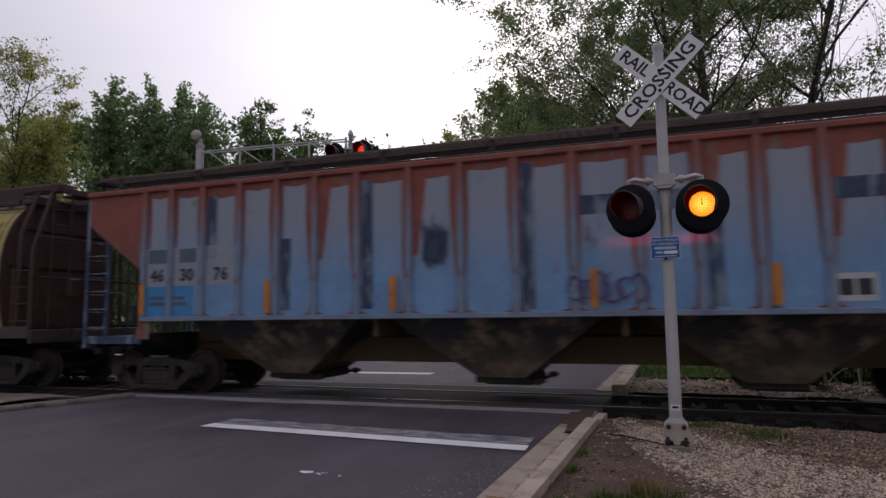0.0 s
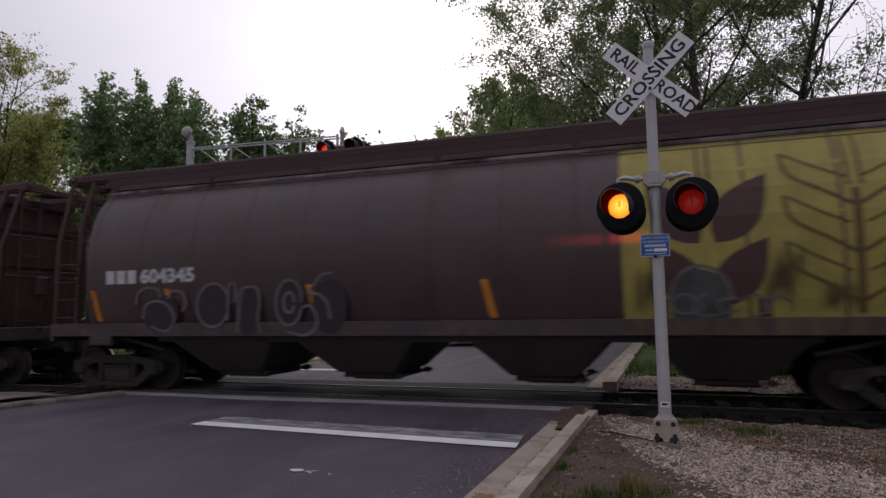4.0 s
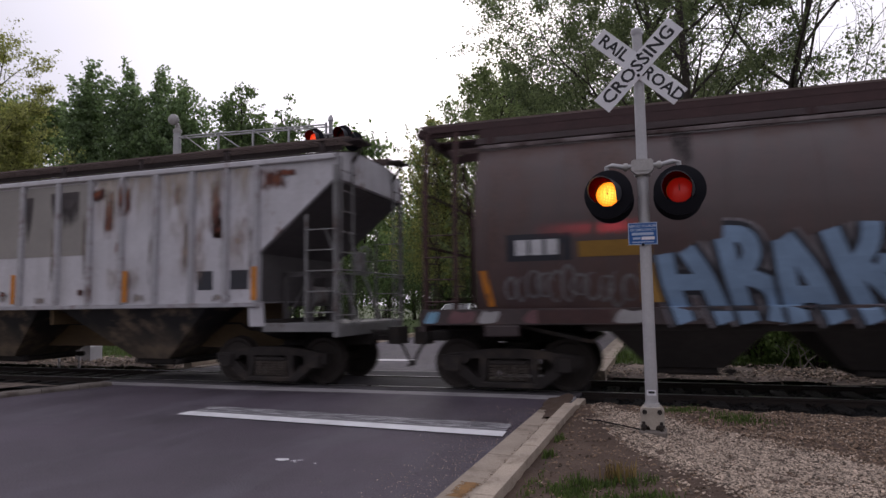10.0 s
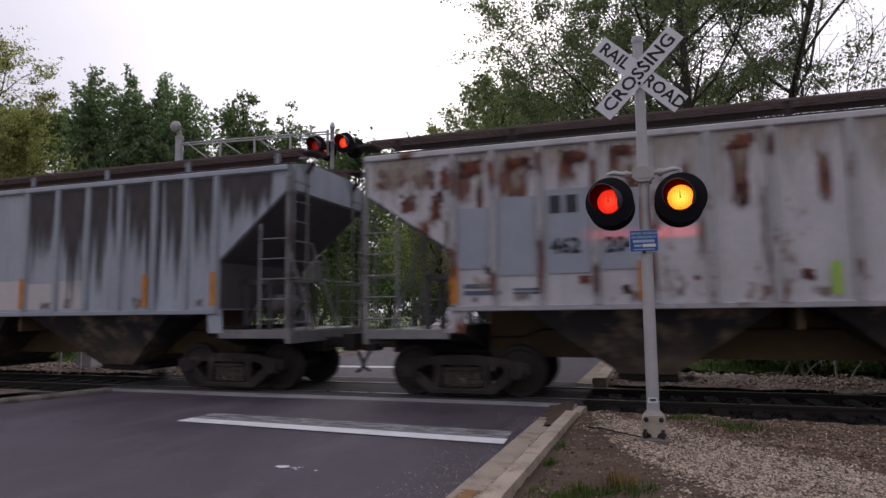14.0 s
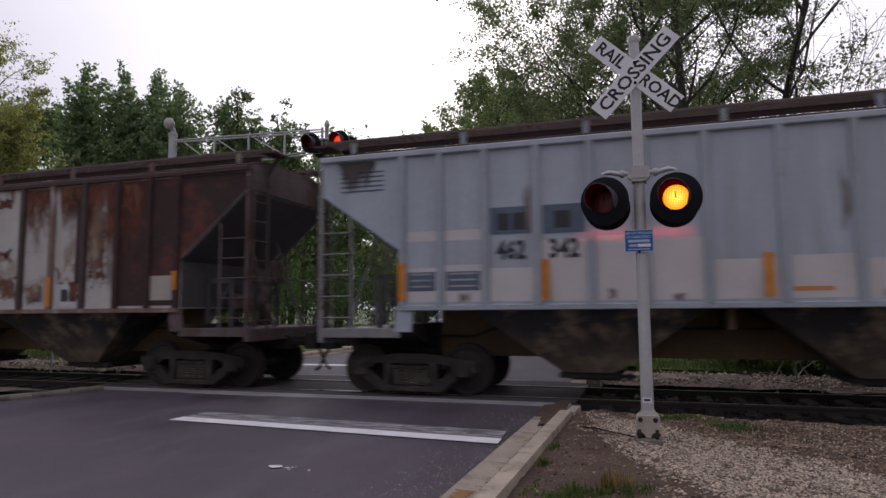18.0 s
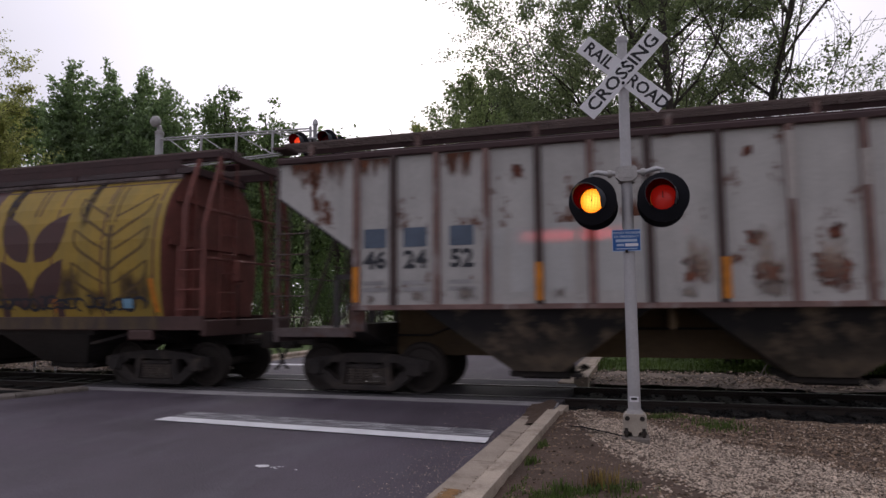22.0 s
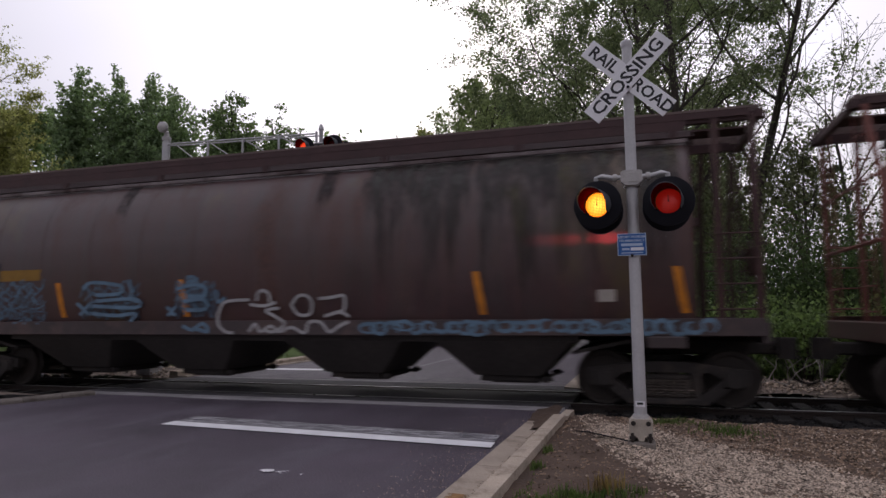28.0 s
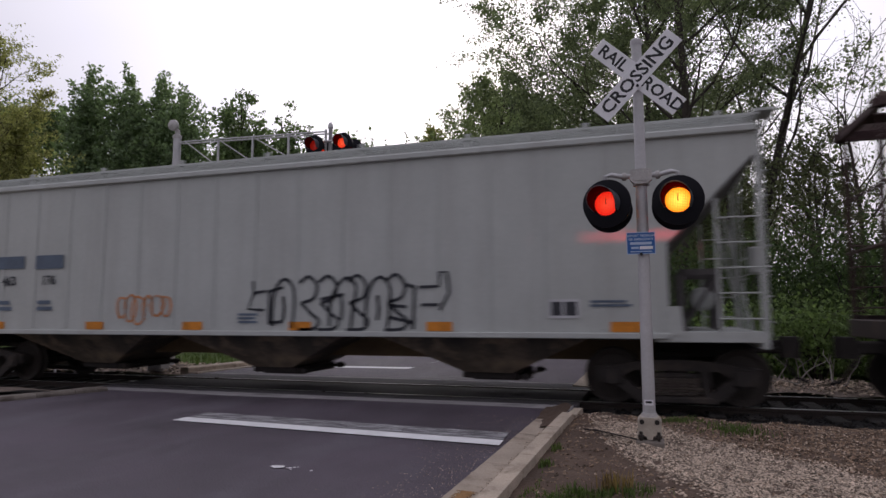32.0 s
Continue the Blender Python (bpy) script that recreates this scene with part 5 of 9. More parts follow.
# dusty brown below; shade under the body is put into the darkened top
POCKET_SHADED = surface("dusty_hopper_shaded_top", (0.12, 0.096, 0.072), 0.8, vary=0.45, scale=1.6, fine=14, bump=0.15, blotch=((0.22, 0.165, 0.115), 0.5, 0.68, 2.2, None), fade=((0.028, 0.027, 0.028), 0.55, 1.15), shift=9)
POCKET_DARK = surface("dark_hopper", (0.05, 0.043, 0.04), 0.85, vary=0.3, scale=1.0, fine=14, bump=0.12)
WHEAT_PALE = surface("pale_wheat_yellow_paint", (0.36, 0.30, 0.075), 0.55, vary=0.14, scale=1.0, fine=14, bump=0.03, streak=((0.22, 0.18, 0.06), 0.42, 0.75, 0.5))
WHEAT = surface("wheat_yellow_paint", (0.365, 0.239, 0.039), 0.55, vary=0.12, scale=1.0, fine=14, bump=0.03, streak=((0.20, 0.165, 0.05), 0.42, 0.75, 0.6))
WHEAT_SILL = surface("dirty_yellow_sill", (0.105, 0.075, 0.04), 0.7, vary=0.3, scale=1.2, fine=14, bump=0.05, blotch=((0.06, 0.04, 0.036), 0.42, 0.62, 2.0, (1.5, 1.5, 0.5)))
PANELDIRT = surface("panel_dirt", (0.085, 0.055, 0.035), 0.8, vary=0.3, scale=2, fine=16, bump=0, broken=(1.7, 0.30, 0.72, (1.6, 1.6, 0.5), "spot"), by_object=True)
DARKPOST_F = surface("dark_rusty_posts", (0.07, 0.047, 0.044), 0.75, vary=0.3, scale=2.0, fine=16, bump=0.15, by_object=True)
PALEPOST_F = surface("pale_post_paint", (0.42, 0.385, 0.36), 0.65, vary=0.18, scale=2.0, fine=16, bump=0.05, streak=((0.30, 0.22, 0.18), 0.5, 0.8, 1.2))
PALEPANEL_F = surface("pale_repaint", (0.47, 0.465, 0.455), 0.6, vary=0.12, scale=1.4, fine=16, bump=0.05, streak=((0.36, 0.31, 0.27), 0.52, 0.8, 1.0))
WHEAT_DARK = surface("wheat_stencil_brown", (0.075, 0.036, 0.034), 0.6, vary=0.2, scale=1.5, bump=0)
WHEAT_LINE = surface("wheat_line_brown", (0.12, 0.075, 0.025), 0.6, vary=0.2, scale=1.5, bump=0)
SPRAY_BLUE = surface("spray_blue", (0.20, 0.30, 0.44), 0.55, vary=0.18, scale=3, bump=0)
SPRAY_SKY = surface("spray_sky_blue", (0.20, 0.38, 0.52), 0.55, vary=0.18, scale=4, bump=0)
SPRAY_BLACK = surface("spray_black", (0.022, 0.024, 0.032), 0.6, vary=0.15, bump=0)
SPRAY_CREAM = surface("spray_cream", (0.42, 0.38, 0.34), 0.6, vary=0.18, scale=2, bump=0)
SPRAY_GREY = surface("spray_grey", (0.33, 0.32, 0.32), 0.6, vary=0.25, scale=2, bump=0)
SPRAY_TAGBLUE = surface("spray_faded_blue", (0.11, 0.18, 0.25), 0.6, vary=0.3, scale=3, bump=0)
SPRAY_ROSE = surface("spray_dull_rose", (0.15, 0.075, 0.08), 0.6, vary=0.3, scale=3, bump=0)
SPRAY_DARK = surface("spray_dark_violet", (0.024, 0.020, 0.024), 0.6, vary=0.25, scale=2, bump=0)
SPRAY_DIM = surface("spray_dim_grey", (0.143, 0.135, 0.139), 0.6, vary=0.3, scale=3, bump=0)
SPRAY_HAZE = surface("spray_haze", (0.17, 0.155, 0.17), 0.6, vary=0.35, scale=4, bump=0)
SPRAY_PINK = surface("spray_pinkish_cream", (0.40, 0.34, 0.32), 0.6, vary=0.25, scale=3, bump=0)
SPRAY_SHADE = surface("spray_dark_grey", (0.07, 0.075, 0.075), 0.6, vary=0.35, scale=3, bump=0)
SPRAY_SLATE = surface("spray_slate", (0.19, 0.215, 0.215), 0.6, vary=0.35, scale=3, bump=0)
SPRAY_GREEN = surface("spray_grey_green", (0.26, 0.33, 0.27), 0.6, vary=0.2, scale=2, bump=0)
SPRAY_TEAL = surface("spray_teal", (0.10, 0.20, 0.19), 0.6, vary=0.25, scale=2, bump=0)
SPRAY_TAN = surface("spray_tan", (0.42, 0.24, 0.06), 0.6, vary=0.15, bump=0)
SPRAY_ORANGE = surface("spray_orange", (0.55, 0.22, 0.08), 0.6, vary=0.15, bump=0)
SPRAY_PURPLE = surface("spray_purple", (0.10, 0.06, 0.17), 0.6, vary=0.15, bump=0)
SPRAY_WHITE = surface("spray_white", (0.50, 0.50, 0.52), 0.6, vary=0.15, bump=0)
GREYPAINT = surface("grey_overpaint", (0.30, 0.28, 0.26), 0.65, vary=0.15, scale=1.5, bump=0)
MUSTARD = surface("mustard_bar", (0.24, 0.13, 0.02), 0.6, vary=0.25, scale=2, bump=0)


RUSTSTAIN = surface("rust_drip", (0.18, 0.075, 0.043), 0.9, vary=0.4, scale=4, fine=30, bump=0.1, blotch=((0.075, 0.032, 0.022), 0.48, 0.60, 3.0, (1.6, 1.6, 0.5)), broken=(3.2, 0.41, 0.60, (1.9, 1.9, 0.32), "drip"), by_object=True)
RUSTBLOT = surface("rust_blotch", (0.17, 0.058, 0.034), 0.9, vary=0.4, scale=4, fine=30, bump=0.1, blotch=((0.06, 0.022, 0.02), 0.44, 0.56, 5.0, None), broken=(10.0, 0.40, 0.52, (1.1, 1.1, 0.75), "spot"), by_object=True)
RUSTWASH = surface("rust_wash", (0.49, 0.42, 0.35), 0.9, vary=0.2, scale=3, fine=20, bump=0, blotch=((0.33, 0.20, 0.12), 0.55, 0.72, 2.6, (2.2, 2.2, 0.5)), broken=(2.4, 0.36, 0.80, (3.0, 3.0, 0.35), "drip"), by_object=True)
RUSTRUN = surface("rust_run", (0.19, 0.075, 0.045), 0.9, vary=0.4, scale=4, fine=30, bump=0.1, blotch=((0.075, 0.028, 0.026), 0.47, 0.60, 4.5, (2.2, 2.2, 0.8)), broken=(6.0, 0.26, 0.52, (2.4, 2.4, 0.55), "spot"), by_object=True)
RUSTHALO = surface("rust_tint", (0.40, 0.30, 0.24), 0.9, vary=0.25, scale=3, fine=20, bump=0, broken=(2.8, 0.42, 0.85, (1.3, 1.3, 0.5), "spot"), by_object=True)
GRIME = surface("grime_streak", (0.24, 0.20, 0.175), 0.85, vary=0.3, scale=3, fine=20, bump=0, broken=(3.0, 0.40, 0.70, (2.2, 2.2, 0.5), "spot"), by_object=True)
RUSTRED = surface("red_rust_run", (0.16, 0.050, 0.033), 0.9, vary=0.4, scale=4, fine=30, bump=0.1, blotch=((0.07, 0.026, 0.022), 0.48, 0.60, 3.0, (1.2, 1.2, 0.6)), broken=(2.4, 0.30, 0.55, (1.3, 1.3, 0.4), "drip"), by_object=True)
SOOTWASH = surface("soot_wash", (0.028, 0.024, 0.02), 0.5, vary=0.3, scale=3, fine=20, bump=0, blotch=((0.075, 0.06, 0.016), 0.55, 0.72, 0.9, (1.5, 1.5, 0.3)), broken=(1.6, 0.34, 0.66, (3.0, 3.0, 0.2), "drip"), by_object=True)
SOOTBLACK = surface("black_run", (0.032, 0.024, 0.024), 0.7, vary=0.3, scale=3, fine=20, bump=0, broken=(1.6, 0.30, 0.62, (2.6, 2.6, 0.16), "drip"), by_object=True)
SOOT = surface("dark_run", (0.075, 0.065, 0.066), 0.85, vary=0.3, scale=3, fine=20, bump=0, broken=(2.0, 0.27, 0.46, (5.0, 5.0, 0.13), "drip"), by_object=True)


def stains(w, spots, material, seed, depth=None, name="rust_stain"):
    """Irregular stains whose ragged edge the material gives; each spot: x, top, foot, width."""
    for k, (x, z1, z0, wd) in enumerate(spots):
        decal(name, rect(x - wd / 2, z0, x + wd / 2, z1), material, w, depth or flat_depth, (0.0095 if not depth else 0.0045) + 0.0022 * (seed % 10) + 0.0004 * (k % 5), 0.1 if depth else 0.0)


def rib_x(i):
    return RIBS[i]


def bay(i, z0, z1, a=0.10, b=0.10):
    """The panel between posts i and i+1."""
    return rect(rib_x(i) + a, z0, rib_x(i + 1) - b, z1)


def wheat_panel(w, yellow):
    """Yellow end panel with the stylised wheat ear and leaf sign."""
    decal("yellow_panel", rect(3.08, 1.345, 7.37, 4.02), yellow, w, round_depth, 0.003, 0.1)
    decal("yellow_sill", rect(3.08, 1.11, 7.37, 1.33), WHEAT_SILL, w, lambda z: 1.525, 0.004)
    stains(w, ((3.5, 2.3, 1.35, 0.8), (4.3, 2.0, 1.35, 1.0), (5.2, 2.4, 1.35, 0.9), (5.95, 1.95, 1.35, 0.8), (6.8, 2.3, 1.35, 1.0)), PANELDIRT, 700, round_depth, "panel_dirt")
    leaves = [leaf_poly(4.17, 2.42, 1.22, 0.62, 126), leaf_poly(4.38, 2.42, 1.22, 0.62, 54), leaf_poly(4.17, 1.52, 1.18, 0.60, 126), leaf_poly(4.38, 1.52, 1.18, 0.60, 54)]
    decals("wheat_leaf", leaves, WHEAT_DARK, w, round_depth, 0.007, 0.1)
    decals("wheat_foot", (rect(3.52, 1.35, 3.70, 1.62), rect(4.90, 1.35, 5.08, 1.62), ribbon([(4.20, 3.35), (4.20, 3.92)], 0.04), ribbon([(4.34, 3.35), (4.34, 3.92)], 0.04)), WHEAT_DARK, w, round_depth, 0.007, 0.1)
    lines = [ribbon([(6.18, 1.4), (6.18, 3.1)], 0.10), ribbon([(6.10, 3.15), (6.10, 3.95)], 0.045), ribbon([(6.26, 3.15), (6.26, 3.95)], 0.045)]
    for z in (1.55, 2.2, 2.85):
        for q in (-1, 1):
            lines.append(ribbon(smooth_line([(6.18, z), (6.18 + q * 0.35, z + 0.22), (6.18 + q * 0.80, z + 0.50), (6.18 + q * 0.88, z + 0.85)], 4), 0.055))
            lines.append(ribbon(smooth_line([(6.18 + q * 0.10, z + 0.42), (6.18 + q * 0.5, z + 0.62), (6.18 + q * 0.83, z + 0.82)], 4), 0.04))
    decals("wheat_ear_line", lines, WHEAT_LINE, w, round_depth, 0.007, 0.1)


def tpw_mark(w, x, z, h, depth, cut=0.0, plate=None, mat=None):
    """The owner's mark as plain blocks on a dark plate."""
    if plate:
        decal("mark_plate", rect(x - 0.14, z - 0.09, x + 3.6 * h, z + h + 0.09), plate, w, depth, 0.006, cut)
    b = ([rect(x + i * h * 1.0, z, x + i * h * 1.0 + h * 0.78, z + h) for i in range(3)])
    decals("mark_block", b, mat or LETTER, w, depth, 0.009, cut)


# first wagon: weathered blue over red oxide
w = ribbed_wagon("hopper_wagon", "ribbed covered hopper wagon in weathered blue over red oxide", mid_of(0), RED_A, RIB_A, SLATE_A, DARKROOF, POCKET_SHADED, ladder_mat=SLATE_A, slope_shade=SHADESHEET, post_paint=DARKROOF)
ra = random.Random(41)
for i in range(17):
    x0, x1, top, tl, tr = RIBS[i] + 0.07 + ra.uniform(0, 0.03), RIBS[i + 1] - 0.07 - ra.uniform(0, 0.06), 3.88 - ra.uniform(0, 0.12), ra.uniform(0.0, 0.06), ra.uniform(0.0, 0.10)
    strip = smooth_line([(x0, 1.56), (x1, 1.56), (x1 - tr * 0.2, 2.4), (x1 - tr, 3.3), (x1 - tr, top - 0.05), (x1 - tr - 0.05, top), ((x0 + x1) / 2, top - 0.03), (x0 + tl + 0.05, top), (x0 + tl, top - 0.06), (x0 + tl, 3.2), (x0 + tl * 0.2, 2.4)], 2, True)
    decal("blue_strip", fill(strip), BLUE_A, w, flat_depth, 0.004)
for i in (2, 5, 7, 9, 12, 14, 16):
    decal("red_drip", fill([(RIBS[i] - 0.10, 3.95), (RIBS[i] + 0.34, 3.95), (RIBS[i] + 0.25, 3.2), (RIBS[i] + 0.16, 2.5), (RIBS[i] - 0.05, 2.4)]), RED_A, w, flat_depth, 0.006)
for i, z0, z1 in ((2, 2.6, 3.8), (4, 1.6, 2.9), (6, 1.6, 3.85), (9, 1.55, 3.9), (12, 1.55, 2.9)):
    decal("dark_streak", rect(RIBS[i] + 0.09, z0, RIBS[i] + 0.30, z1), SLATE_A, w, flat_depth, 0.008)
for i in (10, 11, 14, 15):
    decal("dark_streak", bay(i, 3.0, 3.3, 0.1, 0.1), SLATE_A, w, flat_depth, 0.008)
stains(w, ((-1.02, 3.08, 2.25, 0.36), (-0.80, 3.0, 2.3, 0.34), (-0.92, 2.9, 2.2, 0.5)), SLATESPOT, 9, name="dark_tag")
decals("purple_tag", [scribble(3 + i, 1.28 + 0.187 * i, 1.6, 1.47 + 0.187 * i, 2.1, 1, 0.06) for i in range(6)], SPRAY_PURPLE, w, rib_depth, 0.006)
decal("number_patch", rect(-7.0, 2.1, -4.9, 2.86), BLUEPALE_A, w, flat_depth, 0.008)
decal("bright_blue_patch", rect(-7.02, 1.52, -5.86, 2.10), BRIGHTBLUE_A, w, flat_depth, 0.011)
for body, x in (("46", -6.73), ("30", -6.02), ("76", -5.23)):
    number(w, body, x, 2.30, 0.33, INK, flat_depth, 0.012, lift=0.013)
decals("mark_block", (rect(-6.95, 2.55, -6.5, 2.82), rect(-6.2, 2.55, -5.8, 2.82)), PATCHBLUE, w, flat_depth, 0.011)
decals("small_stencil", (bars(-6.9, 1.72, -6.5, 1.95), bars(-6.4, 1.72, -6.0, 1.95)), PATCHBLUE, w, flat_depth, 0.014)
reflectors(w, (-7.05, -4.15, -1.66, 1.66, 4.15, 7.05), 1.56, 2.15, rib_depth)
decal("label_frame", rect(4.84, 1.60, 5.36, 1.98), SPRAY_WHITE, w, flat_depth, 0.006)
decals("label_block", (rect(4.90, 1.68, 5.08, 1.9), rect(5.12, 1.68, 5.30, 1.9)), INK, w, flat_depth, 0.009)

# second wagon: brown rounded hopper with the yellow wheat panel
w = round_wagon("hopper_wagon", "dark brown rounded hopper wagon with yellow wheat panel and outlined graffiti", mid_of(1), BROWN, BROWN_SILL, REDEND, MAROON, POCKET_DARK)
wheat_panel(w, WHEAT_PALE)
decals("mark_block", [rect(-6.86 + i * 0.27, 2.12, -6.86 + i * 0.27 + 0.21, 2.38) for i in range(3)], LETTER, w, round_depth, 0.007, 0.1)
number(w, "604345", -5.36, 2.24, 0.36, LETTER, round_depth, 0.016, 0.1, sx=1.2, lift=0.007)
over_sill = lambda z: max(1.525, round_depth(z))
oval = lambda x, z, a, b: [(x + a * math.cos(0.4 * i), z + b * math.sin(0.4 * i)) for i in range(16)]
for k, (x, z, a, b) in enumerate(((-5.5, 1.52, 0.42, 0.36), (-4.29, 1.67, 0.36, 0.40), (-3.5, 1.55, 0.26, 0.44), (-2.66, 1.69, 0.27, 0.40), (-1.85, 1.6, 0.35, 0.48))):
    decal("dark_letter_fill", fill(oval(x, z, a, b)), SPRAY_DARK, w, over_sill, 0.007 + 0.0004 * k, 0.1)
for line in ([(-6.10, 1.70), (-6.05, 1.93), (-5.83, 2.03), (-5.56, 1.98), (-5.52, 1.83)], [(-5.91, 1.43), (-5.86, 1.68), (-5.61, 1.77), (-5.31, 1.67), (-5.17, 1.39), (-5.37, 1.19), (-5.71, 1.28)],
             [(-5.35, 1.82), (-5.22, 1.95), (-5.01, 1.92), (-4.91, 1.73), (-4.98, 1.56)], [(-3.95, 1.38), (-3.95, 1.96), (-3.86, 2.08), (-3.79, 1.96), (-3.80, 1.71)],
             [(-3.74, 1.15), (-3.68, 1.87), (-3.52, 1.99), (-3.33, 1.95), (-3.27, 1.66), (-3.31, 1.41), (-3.25, 1.15)], [(-2.40, 1.60), (-2.22, 1.62), (-2.09, 1.40), (-2.14, 1.21), (-2.35, 1.11), (-2.67, 1.17)],
             [(-2.28, 1.84), (-2.02, 2.15), (-1.78, 2.19)], [(-2.28, 1.84), (-2.07, 1.83), (-1.90, 1.68), (-1.83, 1.40)], oval(-4.29, 1.67, 0.36, 0.40), oval(-2.66, 1.69, 0.27, 0.40), oval(-2.66, 1.69, 0.11, 0.18)):
    decal("graffiti_stroke", ribbon(smooth_line(line, 4), 0.045), SPRAY_DIM, w, over_sill, 0.012, 0.1)
decal("grey_tag", fill([(4.15 + 0.42 * math.cos(a), 1.55 + 0.5 * math.sin(a)) for a in [6.283 * i / 18 for i in range(18)]]), SPRAY_SHADE, w, round_depth, 0.010, 0.1)
decal("grey_tag_outline", ribbon([(4.15 + 0.42 * math.cos(a), 1.6 + 0.5 * math.sin(a)) for a in [3.14 * i / 14 for i in range(15)]], 0.05), SPRAY_DIM, w, round_depth, 0.013, 0.1)
decals("grey_tag_stroke", [scribble(5 + i, 3.8 + 0.3 * i, 1.35, 4.1 + 0.3 * i, 1.7, 1, 0.045) for i in range(5)], SPRAY_DIM, w, round_depth, 0.0145, 0.1)
reflectors(w, (-7.15, -5.3, -2.2, 1.0), 1.38, 2.0, round_depth, 0.1, 0.07)

# third wagon: brown rounded hopper with big graffiti pieces
w = round_wagon("hopper_wagon", "grey-brown rounded hopper wagon with blue and cream graffiti lettering", mid_of(2), BROWN_C, BROWN_SILL, REDEND, MAROON, POCKET_DARK)
stains(w, ((-4.2, 4.02, 3.3, 0.3), (1.0, 4.02, 3.2, 0.3), (6.3, 4.02, 2.6, 0.3)), SOOTBLACK, 210, round_depth, "dark_run")
both = lambda z: max(1.525, round_depth(z)) if z < 1.36 else round_depth(z)
tpw_mark(w, -6.72, 2.17, 0.24, round_depth, 0.1, SPRAY_BLACK)
for x0, x1, mat_ in ((-8.25, -8.0, SPRAY_SKY), (-7.85, -7.4, SPRAY_ROSE), (-7.35, -7.0, SPRAY_GREY), (-6.6, -5.75, SPRAY_ROSE), (-5.25, -4.75, SPRAY_GREY)):
    decal("sill_patch", fill(smooth_line([(x0, 1.14), (x0 + 0.1, 1.32), ((x0 + x1) / 2, 1.29), (x1, 1.31), (x1 - 0.05, 1.15), ((x0 + x1) / 2, 1.12)], 3, True)), mat_, w, lambda z: 1.525, 0.004)
decal("mustard_bar", rect(-5.75, 2.12, -4.7, 2.36), MUSTARD, w, round_depth, 0.006, 0.1)
decals("grey_tag", [scribble(31 + i, -6.9 + 0.18 * i, 1.4, -6.72 + 0.18 * i, 1.95, 1, 0.05) for i in range(11)], SPRAY_DIM, w, round_depth, 0.007, 0.1)
decal("tan_tag", rect(-4.85, 1.42, -4.5, 2.0), SPRAY_TAN, w, round_depth, 0.006, 0.1)
BLUE_LETTERS = (
    ([(-4.52, 2.12), (-4.45, 1.71), (-4.26, 1.12)], [(-4.22, 2.18), (-3.97, 1.75), (-3.72, 1.12)], [(-4.46, 1.70), (-4.0, 1.70)]),
    ([(-3.72, 2.32), (-3.60, 1.75), (-3.42, 1.12)], [(-3.72, 2.38), (-3.46, 2.34), (-3.36, 2.12), (-3.44, 1.90), (-3.62, 1.80)], [(-3.55, 1.80), (-3.20, 1.66), (-3.06, 1.42), (-3.08, 1.13)]),
    ([(-2.98, 2.26), (-2.92, 1.69), (-2.80, 1.12)], [(-2.96, 2.30), (-2.62, 1.78), (-2.34, 1.12)], [(-2.88, 1.50), (-2.54, 1.50)]),
    ([(-2.40, 2.38), (-2.22, 1.87), (-1.90, 1.12)], [(-1.90, 2.46), (-1.94, 2.15), (-2.12, 1.84)], [(-2.08, 1.90), (-1.78, 1.62), (-1.34, 1.13)], [(-1.85, 1.92), (-1.40, 1.80), (-1.0, 1.62)]))
for j, letter in enumerate(BLUE_LETTERS):
    for k, line in enumerate(letter):
        path, up = smooth_line(line, 4), 0.0075 * j + 0.0003 * k
        decal("letter_halo", ribbon(path, 0.46), SPRAY_HAZE, w, both, 0.0035 + 0.0003 * (j + 4 * k), 0.08)
        decal("letter_outline", ribbon(path, 0.37), SPRAY_BLACK, w, both, 0.0085 + up, 0.08)
        decal("letter_fill", ribbon(path, 0.235), SPRAY_BLUE, w, both, 0.0125 + up, 0.08)
for k, (x, z, n, h) in enumerate(((-1.52, 2.24, 5, 0.44), (-0.22, 1.92, 3, 0.46))):
    for i in range(n):
        cx = x + i * 0.30
        p = [(cx - 0.13, z - h / 2 + 0.06 * (i % 2)), (cx - 0.11, z + h / 2), (cx + 0.10, z + h / 2 - 0.05 * (i % 3)), (cx + 0.15, z + 0.05), (cx + 0.11, z - h / 2), (cx - 0.02, z - h / 2 + 0.10)]
        decal("balloon_outline", ribbon(smooth_line(p, 3, True), 0.11, True), SPRAY_BLACK, w, both, 0.0405 + 0.0003 * i, 0.08)
        decal("balloon_fill", fill(smooth_line(p, 3, True)), SPRAY_SKY, w, both, 0.0430 + 0.0003 * i, 0.08)
        decal("balloon_mark", ribbon(smooth_line([(cx - 0.03, z + 0.10), (cx + 0.02, z), (cx - 0.01, z - 0.08)], 3), 0.035), SPRAY_BLACK, w, both, 0.0460, 0.08)
decals("spatter", [rect(-1.6 + 0.17 * i, 2.50 + 0.05 * (i % 3), -1.52 + 0.17 * i, 2.57 + 0.05 * (i % 3)) for i in range(9)], SPRAY_HAZE, w, round_depth, 0.006, 0.1)
decal("tan_figure", joined(fill([(-0.85, 1.12), (-0.75, 1.62), (-0.45, 1.72), (-0.35, 2.05), (-0.12, 2.12), (0.1, 2.0), (0.15, 1.72), (0.55, 1.6), (0.5, 1.36), (0.1, 1.3), (0.05, 1.12)])), SPRAY_TAN, w, both, 0.007, 0.08)
